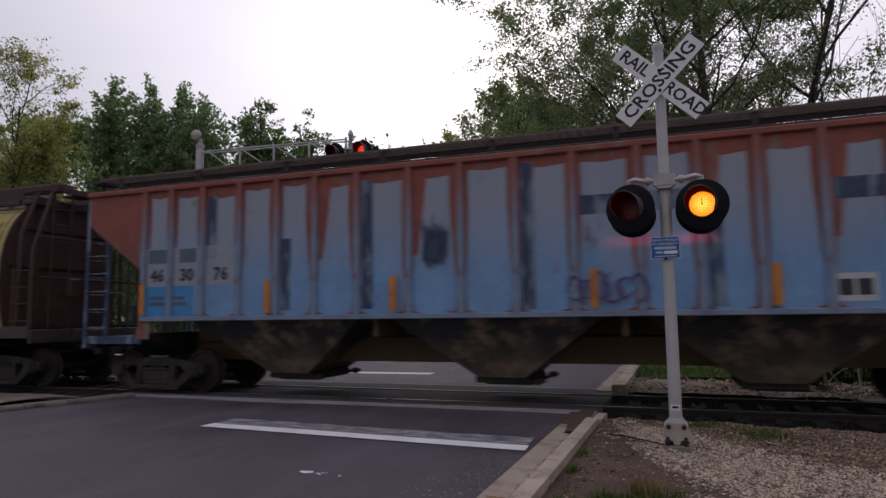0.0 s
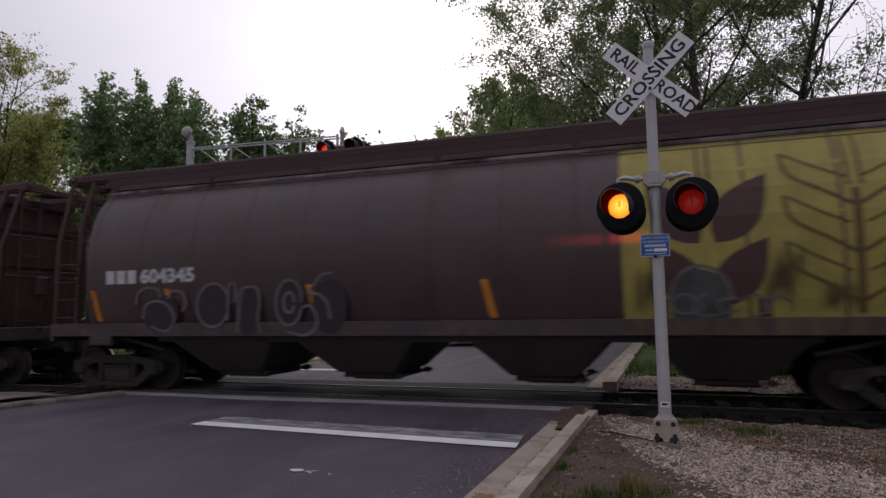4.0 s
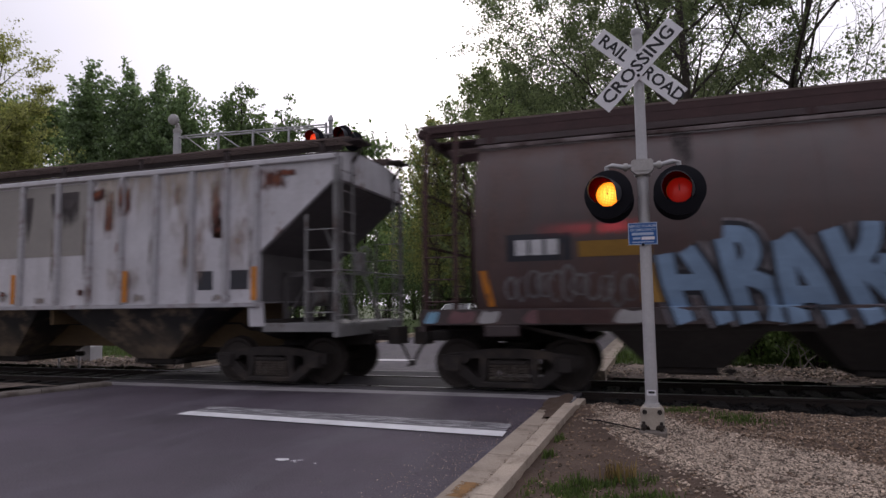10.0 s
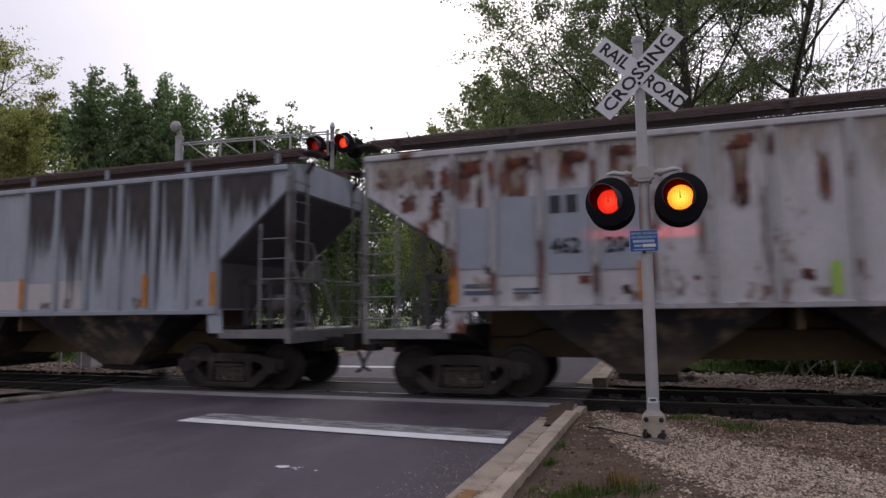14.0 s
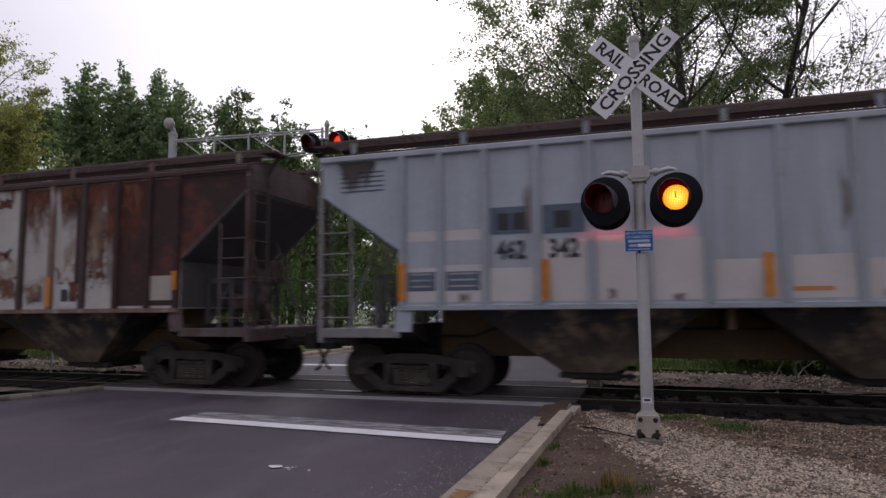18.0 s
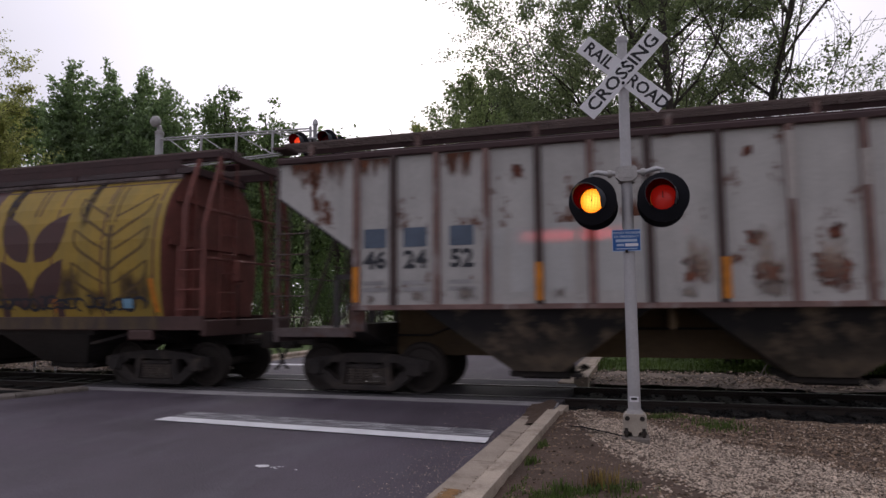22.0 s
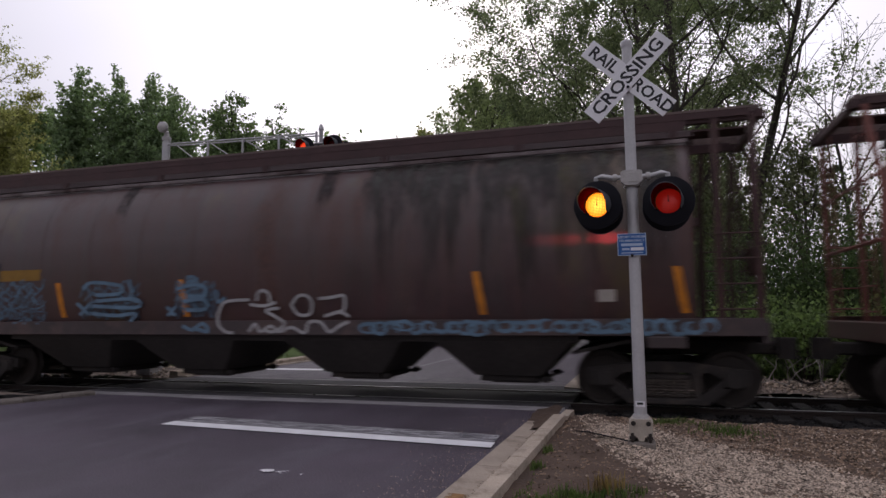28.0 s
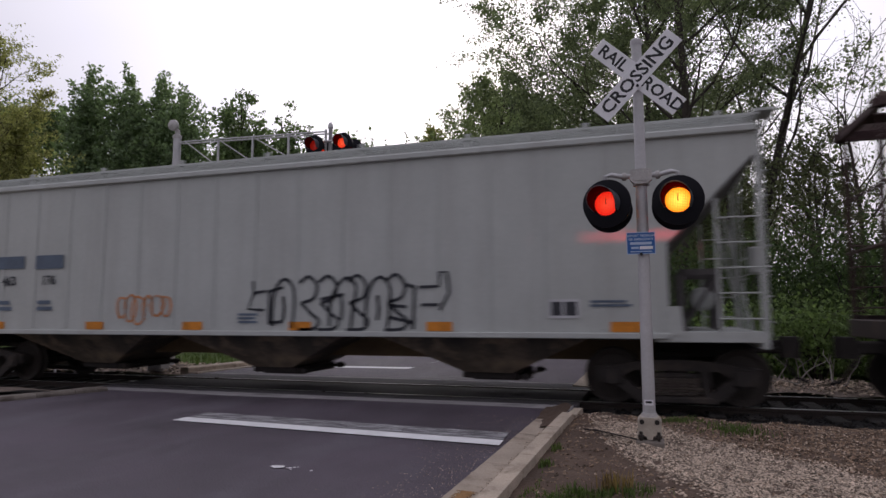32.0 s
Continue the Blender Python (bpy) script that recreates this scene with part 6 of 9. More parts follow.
decals("figure_line", (ribbon([(-0.3, 1.85), (0.05, 1.85)], 0.05), ribbon(smooth_line([(-0.4, 1.6), (-0.15, 1.45), (0.15, 1.6)], 4), 0.04), ribbon([(-0.3, 1.75), (0.1, 1.74)], 0.05)), SPRAY_BLACK, w, both, 0.012, 0.08)
decal("cream_piece", fill(smooth_line([(0.45, 1.12), (0.48, 1.8), (0.42, 2.26), (1.1, 2.34), (1.75, 2.26), (2.3, 2.42), (2.9, 2.52), (3.98, 2.44), (4.55, 2.24), (5.1, 2.05), (5.45, 2.12), (5.86, 2.36), (5.80, 1.9), (5.60, 1.66), (4.9, 1.62), (4.66, 1.55), (4.46, 1.12)], 2, True)), SPRAY_CREAM, w, both, 0.006, 0.08)
decals("cream_piece_speckle", ([rect(0.45 + 0.15 * i, 2.20 + 0.09 * (i % 3), 0.54 + 0.15 * i, 2.26 + 0.09 * (i % 3)) for i in range(9)]), SPRAY_BLACK, w, round_depth, 0.011, 0.1)
decals("green_field", (fill(smooth_line([(1.22, 1.2), (1.15, 2.15), (1.62, 2.22), (1.72, 1.75), (2.2, 1.42), (2.75, 1.18)], 3, True)), fill([(0.55, 1.13), (2.4, 1.13), (2.2, 1.30), (1.1, 1.27)])), SPRAY_GREEN, w, both, 0.009, 0.08)
decal("teal_field", fill(smooth_line([(3.09, 2.11), (3.52, 2.19), (3.96, 2.04), (4.25, 1.76), (4.19, 1.28), (3.26, 1.27), (3.0, 1.61)], 3, True)), SPRAY_SLATE, w, both, 0.0095, 0.08)
decals("teal_patch", (fill(smooth_line([(3.75, 1.75), (4.1, 1.80), (4.12, 1.3), (3.8, 1.32)], 3, True)), fill(smooth_line([(3.1, 1.45), (3.5, 1.5), (3.4, 1.2), (3.05, 1.2)], 3, True))), SPRAY_TEAL, w, both, 0.0110, 0.08)
# cream letters with grey shading
for k, (line, wd) in enumerate((([(0.62, 2.09), (0.61, 1.16)], 0.20), ([(0.62, 2.02), (1.23, 2.04)], 0.13), ([(0.60, 1.71), (1.21, 1.72)], 0.13), ([(0.59, 1.41), (1.50, 1.39)], 0.16), ([(2.66, 2.27), (2.09, 2.16), (1.82, 1.93), (2.0, 1.60), (2.4, 1.44), (2.75, 1.28)], 0.20),
                               ([(0.51, 2.24), (1.75, 2.23), (2.34, 2.36), (2.91, 2.44), (3.98, 2.36), (4.55, 2.15), (5.1, 1.97), (5.5, 2.0), (5.8, 2.24)], 0.17), ([(4.33, 2.05), (4.32, 1.16)], 0.24), ([(2.85, 2.2), (2.82, 1.6), (2.95, 1.2)], 0.22))):
    path = smooth_line(line, 4)
    decal("piece_edge", ribbon([(x + 0.03, z - 0.04) for x, z in path], wd + 0.05), SPRAY_SHADE, w, both, 0.0120 + 0.0003 * k, 0.08)
    decal("piece_stroke", ribbon(path, wd), SPRAY_PINK if k % 2 else SPRAY_CREAM, w, both, 0.0150 + 0.0003 * k, 0.08)
for k, (line, wd) in enumerate((([(2.04, 1.97), (2.7, 2.16)], 0.09), ([(2.15, 1.73), (2.73, 1.88)], 0.10), ([(4.57, 1.83), (5.02, 1.70), (5.43, 1.60), (5.66, 1.62)], 0.15), ([(4.56, 1.86), (4.60, 1.36)], 0.13), ([(2.98, 2.22), (3.6, 2.24), (4.2, 1.95)], 0.05), ([(5.15, 2.12), (5.5, 2.16), (5.86, 2.34)], 0.07), ([(3.3, 2.05), (3.75, 2.03)], 0.07),
                               ([(3.2, 1.62), (3.7, 1.58)], 0.05), ([(3.3, 1.42), (3.8, 1.46)], 0.04), ([(1.3, 1.95), (1.35, 1.6)], 0.05), ([(2.6, 2.0), (2.62, 1.65)], 0.04))):
    decal("piece_line", ribbon(smooth_line(line, 4), wd), SPRAY_SHADE if k > 4 else SPRAY_BLACK, w, both, 0.0190 + 0.0003 * k, 0.08)
decals("dark_tangle", [scribble(33 + i, 5.7 + 0.17 * i, 1.48, 5.87 + 0.17 * i, 1.78, 1, 0.035) for i in range(7)], SPRAY_SHADE, w, round_depth, 0.007, 0.08)
decal("loose_line", ribbon(smooth_line([(5.6, 2.08), (5.95, 2.08), (6.2, 1.8), (6.45, 2.05), (6.7, 1.95), (7.0, 1.85), (7.25, 1.92)], 5), 0.03), SPRAY_GREY, w, round_depth, 0.008, 0.1)
decals("pink_sill", (rect(5.0, 1.12, 6.6, 1.32), rect(-6.4, 1.12, -5.3, 1.32)), REDEND, w, lambda z: 1.525, 0.006)
decal("white_plate", rect(6.55, 1.5, 6.78, 1.7), SPRAY_CREAM, w, round_depth, 0.006, 0.1)
reflectors(w, (-7.2, -1.2, 1.62, 4.5, 7.12), 1.38, 1.95, round_depth, 0.1, 0.05)

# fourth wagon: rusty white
w = ribbed_wagon("hopper_wagon", "ribbed white covered hopper wagon with rust patches", mid_of(3), WHITE_D, WHITE_DR, GREYEND, DARKROOF, POCKET_SHADED, half=8.68, plate_paint=WHITE_D, slope_shade=SHADESHEET, post_paint=DARKROOF)
for i in (9, 10, 11):
    decal("overpaint", bay(i, 2.5, 3.95, 0.06, 0.06), GREYPAINT, w, flat_depth, 0.005)
stains(w, ((1.5, 3.75, 2.8, 0.3), (2.5, 3.8, 3.05, 0.75), (2.6, 3.7, 3.2, 0.4)), SOOT, 300, name="overpaint_ghost")
SLATE_D = surface("slate_panel_paint", (0.34, 0.37, 0.43), 0.6, vary=0.1, bump=0)
for i, z0, z1 in ((0, 2.1, 3.08), (1, 1.98, 3.22), (2, 1.99, 3.30), (3, 2.03, 3.25)):
    decal("slate_panel", bay(i, z0, z1, 0.08, 0.08), SLATE_D, w, flat_depth, 0.020)
number(w, "462", -5.27, 2.40, 0.33, INK, flat_depth, 0.012, sx=0.92, lift=0.024)
number(w, "204", -4.45, 2.39, 0.33, INK, flat_depth, 0.012, sx=0.92, lift=0.024)
decals("mark_block", (rect(-5.50, 2.92, -5.32, 3.20), rect(-5.25, 2.92, -5.07, 3.20), rect(-4.58, 2.92, -4.35, 3.20)), INK, w, flat_depth, 0.024)
decals("dark_patch", (rect(5.78, 1.75, 6.12, 2.1), rect(6.50, 1.75, 6.88, 2.1)), INK, w, flat_depth, 0.006)
decals("small_stencil", (bars(-6.9, 1.68, -6.3, 1.9), bars(-6.1, 1.68, -5.6, 1.8)), PATCHBLUE, w, flat_depth, 0.009)
reflectors(w, (-7.05, -4.15, 1.25, 4.15, 7.05), 1.55, 2.15, rib_depth)
reflectors(w, (-1.66,), 1.6, 2.05, rib_depth, mat=LIMEREF)

# a tan wash over the upper panels, narrow rust runs from the top rail, a few deep scabs
stains(w, [((RIBS[i] + RIBS[i + 1]) / 2, 3.97, 3.97 - d, RIBS[i + 1] - RIBS[i] - 0.12) for i, d in ((0, 1.3), (1, 1.2), (2, 1.1), (3, 1.1), (4, 1.5), (5, 1.5), (6, 1.4), (7, 1.6), (8, 1.5), (12, 1.7), (13, 1.2), (14, 1.4), (15, 1.6), (16, 1.0))], RUSTWASH, 303, name="rust_tint")
stains(w, ((-6.88, 3.95, 3.05, 0.34), (-6.62, 3.6, 2.9, 0.18), (-6.16, 3.96, 3.1, 0.40), (-5.92, 3.8, 2.9, 0.22), (-5.22, 3.97, 3.3, 0.34), (-4.5, 3.97, 3.35, 0.26), (-4.28, 3.7, 3.2, 0.2), (-3.5, 3.7, 2.9, 0.2), (-2.78, 3.9, 2.75, 0.34), (-1.72, 3.7, 2.8, 0.24), (-0.85, 3.9, 2.75, 0.26),
           (0.06, 3.9, 2.65, 0.26), (-0.25, 3.95, 3.5, 0.3), (3.66, 3.9, 2.75, 0.3), (4.1, 3.9, 3.2, 0.2), (6.16, 3.95, 2.7, 0.30), (5.3, 3.9, 3.3, 0.24), (7.4, 3.95, 3.5, 0.7)), RUSTRUN, 301)
stains(w, ((-7.95, 3.98, 2.85, 1.2),), RUSTWASH, 308, name="rust_tint")
stains(w, ((-6.75, 3.97, 3.5, 0.7), (-5.95, 3.97, 3.55, 0.7), (-5.1, 3.97, 3.6, 0.7), (-4.35, 3.97, 3.62, 0.6), (-2.75, 3.97, 3.62, 0.6), (-0.5, 3.97, 3.75, 0.5)), RUSTBLOT, 309)
stains(w, [(RIBS[i], a, b, 0.13) for i, a, b in ((0, 3.9, 3.2), (0, 2.5, 1.9), (1, 3.95, 3.3), (1, 2.1, 1.6), (2, 3.95, 3.5), (2, 2.6, 1.58), (3, 3.8, 3.2), (3, 2.2, 1.58), (4, 2.9, 1.6), (6, 3.9, 3.5), (9, 3.95, 3.3), (13, 3.95, 3.2))], RUSTRUN, 302, rib_depth)
stains(w, ((-8.2, 3.96, 3.4, 0.7), (-7.6, 3.96, 3.3, 0.7), (-7.35, 3.6, 2.65, 0.34), (-7.85, 3.5, 3.0, 0.5), (-7.2, 3.9, 3.3, 0.3), (-8.35, 3.7, 3.45, 0.3)), RUSTBLOT, 306)
stains(w, ((-5.22, 3.94, 3.35, 0.28), (-2.74, 3.35, 2.75, 0.26), (0.04, 3.3, 2.75, 0.18), (3.4, 3.92, 3.5, 0.5), (6.22, 3.1, 2.7, 0.24), (-6.1, 3.9, 3.5, 0.26), (7.7, 3.92, 3.72, 0.6), (-4.4, 3.95, 3.7, 0.34), (-0.1, 3.95, 3.7, 0.4)), RUSTBLOT, 307)
stains(w, ((-5.0, 2.0, 1.75, 0.3), (-4.4, 1.85, 1.6, 0.25), (-3.4, 1.95, 1.8, 0.16), (-6.5, 2.2, 1.95, 0.25), (-2.0, 2.0, 1.75, 0.3), (0.9, 1.85, 1.66, 0.25), (3.0, 1.85, 1.66, 0.3)), RUSTBLOT, 305)
stains(w, [(RIBS[i] + s, 3.5, 1.56, 0.22) for i in range(18) for s in (-0.13,) if i % 3 != 1], GRIME, 303, name="grime_stain")
stains(w, [(RIBS[i] + 0.35 + 0.1 * (i % 4), 1.72 + 0.16 * (i * 7 % 5) / 4, 1.5, 0.35 + 0.12 * (i * 5 % 4)) for i in (0, 1, 3, 4, 6, 9, 10, 13, 15)], GRIME, 302, name="grime_stain")
stains(w, ((-6.6, 2.05, 1.65, 0.5), (-2.2, 2.3, 1.9, 0.5), (4.0, 2.4, 1.6, 1.4), (5.6, 3.4, 1.6, 1.5), (6.6, 3.6, 1.6, 1.0)), RUSTHALO, 304, name="rust_tint")

# fifth wagon: pale blue-grey
w = ribbed_wagon("hopper_wagon", "ribbed pale blue-grey covered hopper wagon with washed lower panels", mid_of(4), BLUEGREY_E, BLUEGREY_ER, GREYEND, MAROON, POCKET_SHADED, slope_shade=SHADESHEET, plate_paint=BLUEGREY_E)
for i in range(13):
    z1 = 2.12 + 0.04 * math.sin(i * 2.1) + (0.38 if i in (3, 4, 5) else 0)
    decal("washed_panel", bay(i, 1.56, z1, 0.07, 0.07), PINKWHITE_E, w, flat_depth, 0.004)
for i in (0, 1):
    decal("washed_panel", bay(i, 2.55, 2.72, 0.07, 0.07), PINKWHITE_E, w, flat_depth, 0.004)
    decal("slate_stencil", bay(i, 1.74, 2.05, 0.09, 0.09), PATCHBLUE, w, flat_depth, 0.007)
    decals("slate_line", [bay(i, 1.80 + 0.1 * k, 1.83 + 0.1 * k, 0.14, 0.16) for k in range(3)], SPRAY_GREY, w, flat_depth, 0.010)
decals("mark_plate", (bay(2, 2.62, 3.05, 0.09, 0.09), bay(3, 2.60, 3.05, 0.09, 0.09)), PATCHBLUE, w, flat_depth, 0.007)
decals("mark_block", (rect(-5.45, 2.68, -5.25, 2.95), rect(-5.2, 2.68, -5.0, 2.95), rect(-4.55, 2.68, -4.3, 2.95)), INK, w, flat_depth, 0.010)
number(w, "462", -5.235, 2.35, 0.40, INK, flat_depth, 0.014, sx=0.78, lift=0.009)
number(w, "342", -4.41, 2.35, 0.40, INK, flat_depth, 0.014, sx=0.78, lift=0.009)
decals("end_stencil", [rect(-8.2, 3.45 + 0.08 * k, -7.4, 3.48 + 0.08 * k) for k in range(5)], PATCHBLUE, w, flat_depth, 0.005)
stains(w, ((2.75, 3.97, 2.3, 0.7), (3.55, 3.97, 1.58, 0.6), (4.15, 3.97, 1.55, 0.7), (4.75, 3.97, 2.0, 0.4), (5.2, 3.97, 2.2, 0.5), (5.62, 3.97, 1.6, 0.4), (6.1, 3.97, 1.7, 0.5), (6.75, 3.97, 1.9, 0.5), (7.7, 3.97, 2.9, 1.1), (-7.9, 3.97, 3.4, 0.7)), SOOT, 501, name="dark_run")
stains(w, [(RIBS[i] + 0.3 + 0.1 * (i % 4), 1.7 + 0.14 * (i * 7 % 5) / 4, 1.5, 0.3 + 0.12 * (i * 5 % 4)) for i in (1, 4, 5, 8, 11, 12, 14, 16)], GRIME, 502, name="grime_stain")
stains(w, [(RIBS[i] - 0.14, 3.6, 2.2, 0.2) for i in (3, 5, 8, 10)], GRIME, 503, name="grime_stain")
reflectors(w, (-7.05, -4.7, -1.6, 2.35, 5.5, 7.05), 1.58, 2.2, rib_depth)
decal("orange_tag", rect(-1.3, 1.66, -0.8, 1.72), SPRAY_ORANGE, w, flat_depth, 0.008)

# sixth wagon: rust-blotched grey with a dark rusty end
w = ribbed_wagon("hopper_wagon", "ribbed grey covered hopper wagon badly blotched with rust", mid_of(5), GREY_F, RUSTPOST_F, RUSTEND_F, MAROON, POCKET_SHADED, slope_shade=SHADESHEET, plate_paint=RUSTEND_F)
decal("rust_panel", rect(4.60, 1.56, 4.90, 3.97), RUSTBROWN_F, w, flat_depth, 0.005)
for i in (15, 16):
    decal("rust_panel", bay(i, 1.56, 3.97, 0.0, 0.0), RUSTBROWN_F, w, flat_depth, 0.005)
decal("rust_corner", fill([(7.1, 2.41), (8.555, 3.665), (8.555, 3.98), (7.1, 3.98)]), RUSTBROWN_F, w, flat_depth, 0.005)
decal("buff_plate", rect(6.42, 1.66, 6.96, 2.12), SPRAY_CREAM, w, flat_depth, 0.010)
decal("label_frame", rect(4.12, 1.55, 4.72, 2.0), SPRAY_WHITE, w, flat_depth, 0.008)
decals("label_block", (rect(4.28, 1.66, 4.46, 1.9), rect(4.50, 1.66, 4.68, 1.9)), INK, w, flat_depth, 0.011)
decal("grey_patch", rect(3.45, 1.66, 3.78, 1.98), PATCHBLUE, w, flat_depth, 0.008)
for i, body in ((0, "46"), (1, "24"), (2, "52")):
    decal("mark_plate", placed(rect(-0.2, -0.16, 0.2, 0.16), (RIBS[i] + RIBS[i + 1]) / 2, 2.62), PATCHBLUE, w, flat_depth, 0.007)
    number(w, body, (RIBS[i] + RIBS[i + 1]) / 2, 2.24, 0.40, INK, flat_depth, 0.014, lift=0.008)
    decal("small_stencil", placed(bars(-0.22, -0.12, 0.22, 0.1), (RIBS[i] + RIBS[i + 1]) / 2, 1.85), SPRAY_GREY, w, flat_depth, 0.007)
reflectors(w, (-7.05, -4.0, -1.35, 1.45, 4.0), 1.56, 2.15, rib_depth)
reflectors(w, (7.05,), 1.85, 2.2, rib_depth)
for ob in w.children:
    if ob.name.startswith("top_rail") or ob.name.startswith("rib") and ob.matrix_basis.translation.x > 4.9:
        ob.material_slots[0].link = "OBJECT"
        ob.material_slots[0].material = MAROON if ob.name.startswith("top_rail") else RUSTBROWN_F
for i, z0, z1 in ((8, 2.93, 3.9), (9, 3.07, 3.57), (10, 2.95, 3.95), (11, 2.8, 3.95)):
    decal("pale_post_paint", rect(RIBS[i] - 0.06, z0, RIBS[i] + 0.06, z1), PALEPOST_F, w, rib_depth, 0.004)
for i, z1 in ((3, 2.7), (4, 2.75), (5, 2.8)):
    decal("pale_repaint", bay(i, 1.7, z1, 0.08, 0.08), PALEPANEL_F, w, flat_depth, 0.005)
for ob in w.children:
    if ob.name.startswith("rib") and min(range(len(RIBS)), key=lambda i: abs(RIBS[i] - ob.matrix_basis.translation.x)) in (1, 4, 6, 7, 11, 12, 14):
        ob.material_slots[0].link = "OBJECT"
        ob.material_slots[0].material = DARKPOST_F
stains(w, ((3.6, 3.97, 2.6, 0.7), (4.4, 3.97, 2.6, 0.5), (5.1, 3.97, 1.9, 0.5), (5.5, 3.97, 1.56, 0.3), (5.95, 3.97, 2.2, 0.6)), RUSTRED, 410)

stains(w, ((-1.7, 2.7, 1.6, 0.75), (-0.82, 2.8, 1.57, 0.8), (0.0, 2.75, 1.57, 0.85), (0.92, 2.75, 1.57, 0.8), (1.85, 2.5, 1.57, 0.7), (2.8, 2.8, 1.56, 0.85), (3.6, 2.3, 1.56, 0.75), (4.45, 3.3, 1.9, 0.6), (5.1, 3.97, 1.56, 0.8)), RUSTHALO, 404, name="rust_tint")
stains(w, ((-1.75, 2.3, 1.65, 0.55), (-0.95, 2.6, 2.2, 0.45), (-0.8, 2.2, 1.57, 0.6), (0.05, 2.62, 2.3, 0.35), (0.0, 2.3, 1.57, 0.75), (0.92, 2.55, 1.75, 0.55), (1.75, 2.35, 2.0, 0.3), (2.75, 2.8, 2.4, 0.5), (2.85, 2.35, 1.56, 0.7), (3.55, 2.1, 1.57, 0.55), (4.5, 3.9, 3.4, 0.5), (4.6, 2.2, 1.56, 0.5), (5.15, 3.97, 1.56, 0.75), (-1.0, 3.78, 3.55, 0.25), (-4.3, 3.8, 3.4, 0.3), (2.65, 3.9, 3.55, 0.75), (0.9, 3.4, 3.2, 0.3), (1.8, 3.3, 3.2, 0.3)), RUSTBLOT, 401)
stains(w, ((-7.75, 3.98, 3.2, 1.2), (-6.75, 3.97, 3.4, 0.5), (-5.25, 3.97, 3.3, 0.6), (3.6, 3.95, 3.0, 0.6), (4.45, 3.97, 3.0, 0.7), (5.9, 3.9, 2.5, 0.9)), RUSTSTAIN, 402)
stains(w, [(RIBS[i] + 0.3 + 0.1 * (i % 4), 1.72 + 0.16 * (i * 7 % 5) / 4, 1.5, 0.35 + 0.12 * (i * 5 % 4)) for i in (0, 1, 2, 4, 6, 7, 10, 12)], GRIME, 403, name="grime_stain")

# seventh wagon: red-brown rounded hopper with government lettering
w = round_wagon("hopper_wagon", "red-brown rounded hopper wagon with yellow wheat panel and cream lettering", mid_of(6), REDBROWN, RED_SILL, REDEND_G, MAROON, POCKET_DARK)
wheat_panel(w, WHEAT)
stains(w, ((-6.2, 4.0, 2.9, 0.25), (-5.2, 4.02, 2.2, 0.22), (-4.75, 4.02, 2.6, 0.3), (-3.6, 4.02, 1.7, 0.3), (-2.3, 4.02, 1.9, 0.35), (-1.1, 4.02, 1.5, 0.5), (0.1, 4.02, 2.4, 0.3), (1.2, 4.02, 1.6, 0.5), (2.4, 4.02, 1.8, 0.4), (3.5, 4.02, 2.6, 0.25), (5.5, 4.02, 2.8, 0.2)), SOOTBLACK, 610, round_depth, "dark_run")
for body, x, z in (("Government", -4.16, 3.22), ("of Canada", -4.2, 2.78), ("Gouvernement", -1.35, 3.22), ("du Canada", -1.62, 2.78)):
    decal("cream_lettering", placed(text_shape(body, 0.44, 0.008), x, z, 0.92), CREAM, w, round_depth, 0.006, 0.1)
decals("flag_sign", (rect(-6.85, 2.78, -6.55, 3.42), fill([(-5.95, 2.8), (-6.0, 2.98), (-6.3, 2.95), (-6.22, 3.08), (-6.42, 3.25), (-6.2, 3.27), (-6.12, 3.36), (-6.0, 3.28), (-5.95, 3.46), (-5.88, 3.28), (-5.76, 3.34), (-5.72, 3.24), (-5.55, 3.22), (-5.66, 3.06), (-5.6, 2.96), (-5.88, 2.98)])), CREAM, w, round_depth, 0.006, 0.1)
tpw_mark(w, -6.75, 2.33, 0.26, round_depth, 0.1, SPRAY_BLACK)
number(w, "605570", -5.06, 2.45, 0.30, CREAM, round_depth, 0.006, 0.1, lift=0.006)
decals("small_stencil", [bars(-6.8 + 0.75 * k, 1.72, -6.35 + 0.75 * k, 2.1, 3) for k in range(5)], LETTER_DIM, w, round_depth, 0.006, 0.1)
decals("white_tag", [scribble(61 + i, -2.35 + 0.17 * i, 1.95, -2.18 + 0.17 * i, 2.18, 1, 0.028) for i in range(16)], SPRAY_DIM, w, round_depth, 0.007, 0.1)
decals("black_tag", [scribble(62 + i, 3.3 + 0.23 * i, 1.45, 3.53 + 0.23 * i, 1.75, 1, 0.06) for i in range(16)], SPRAY_BLACK, w, round_depth, 0.010, 0.1)
decal("blue_plate", rect(6.5, 1.5, 6.72, 1.68), SPRAY_SKY, w, round_depth, 0.012, 0.1)
reflectors(w, (-7.22, -4.68, -1.47, 1.75, 4.86, 7.2), 1.42, 2.05, round_depth, 0.1, 0.06)

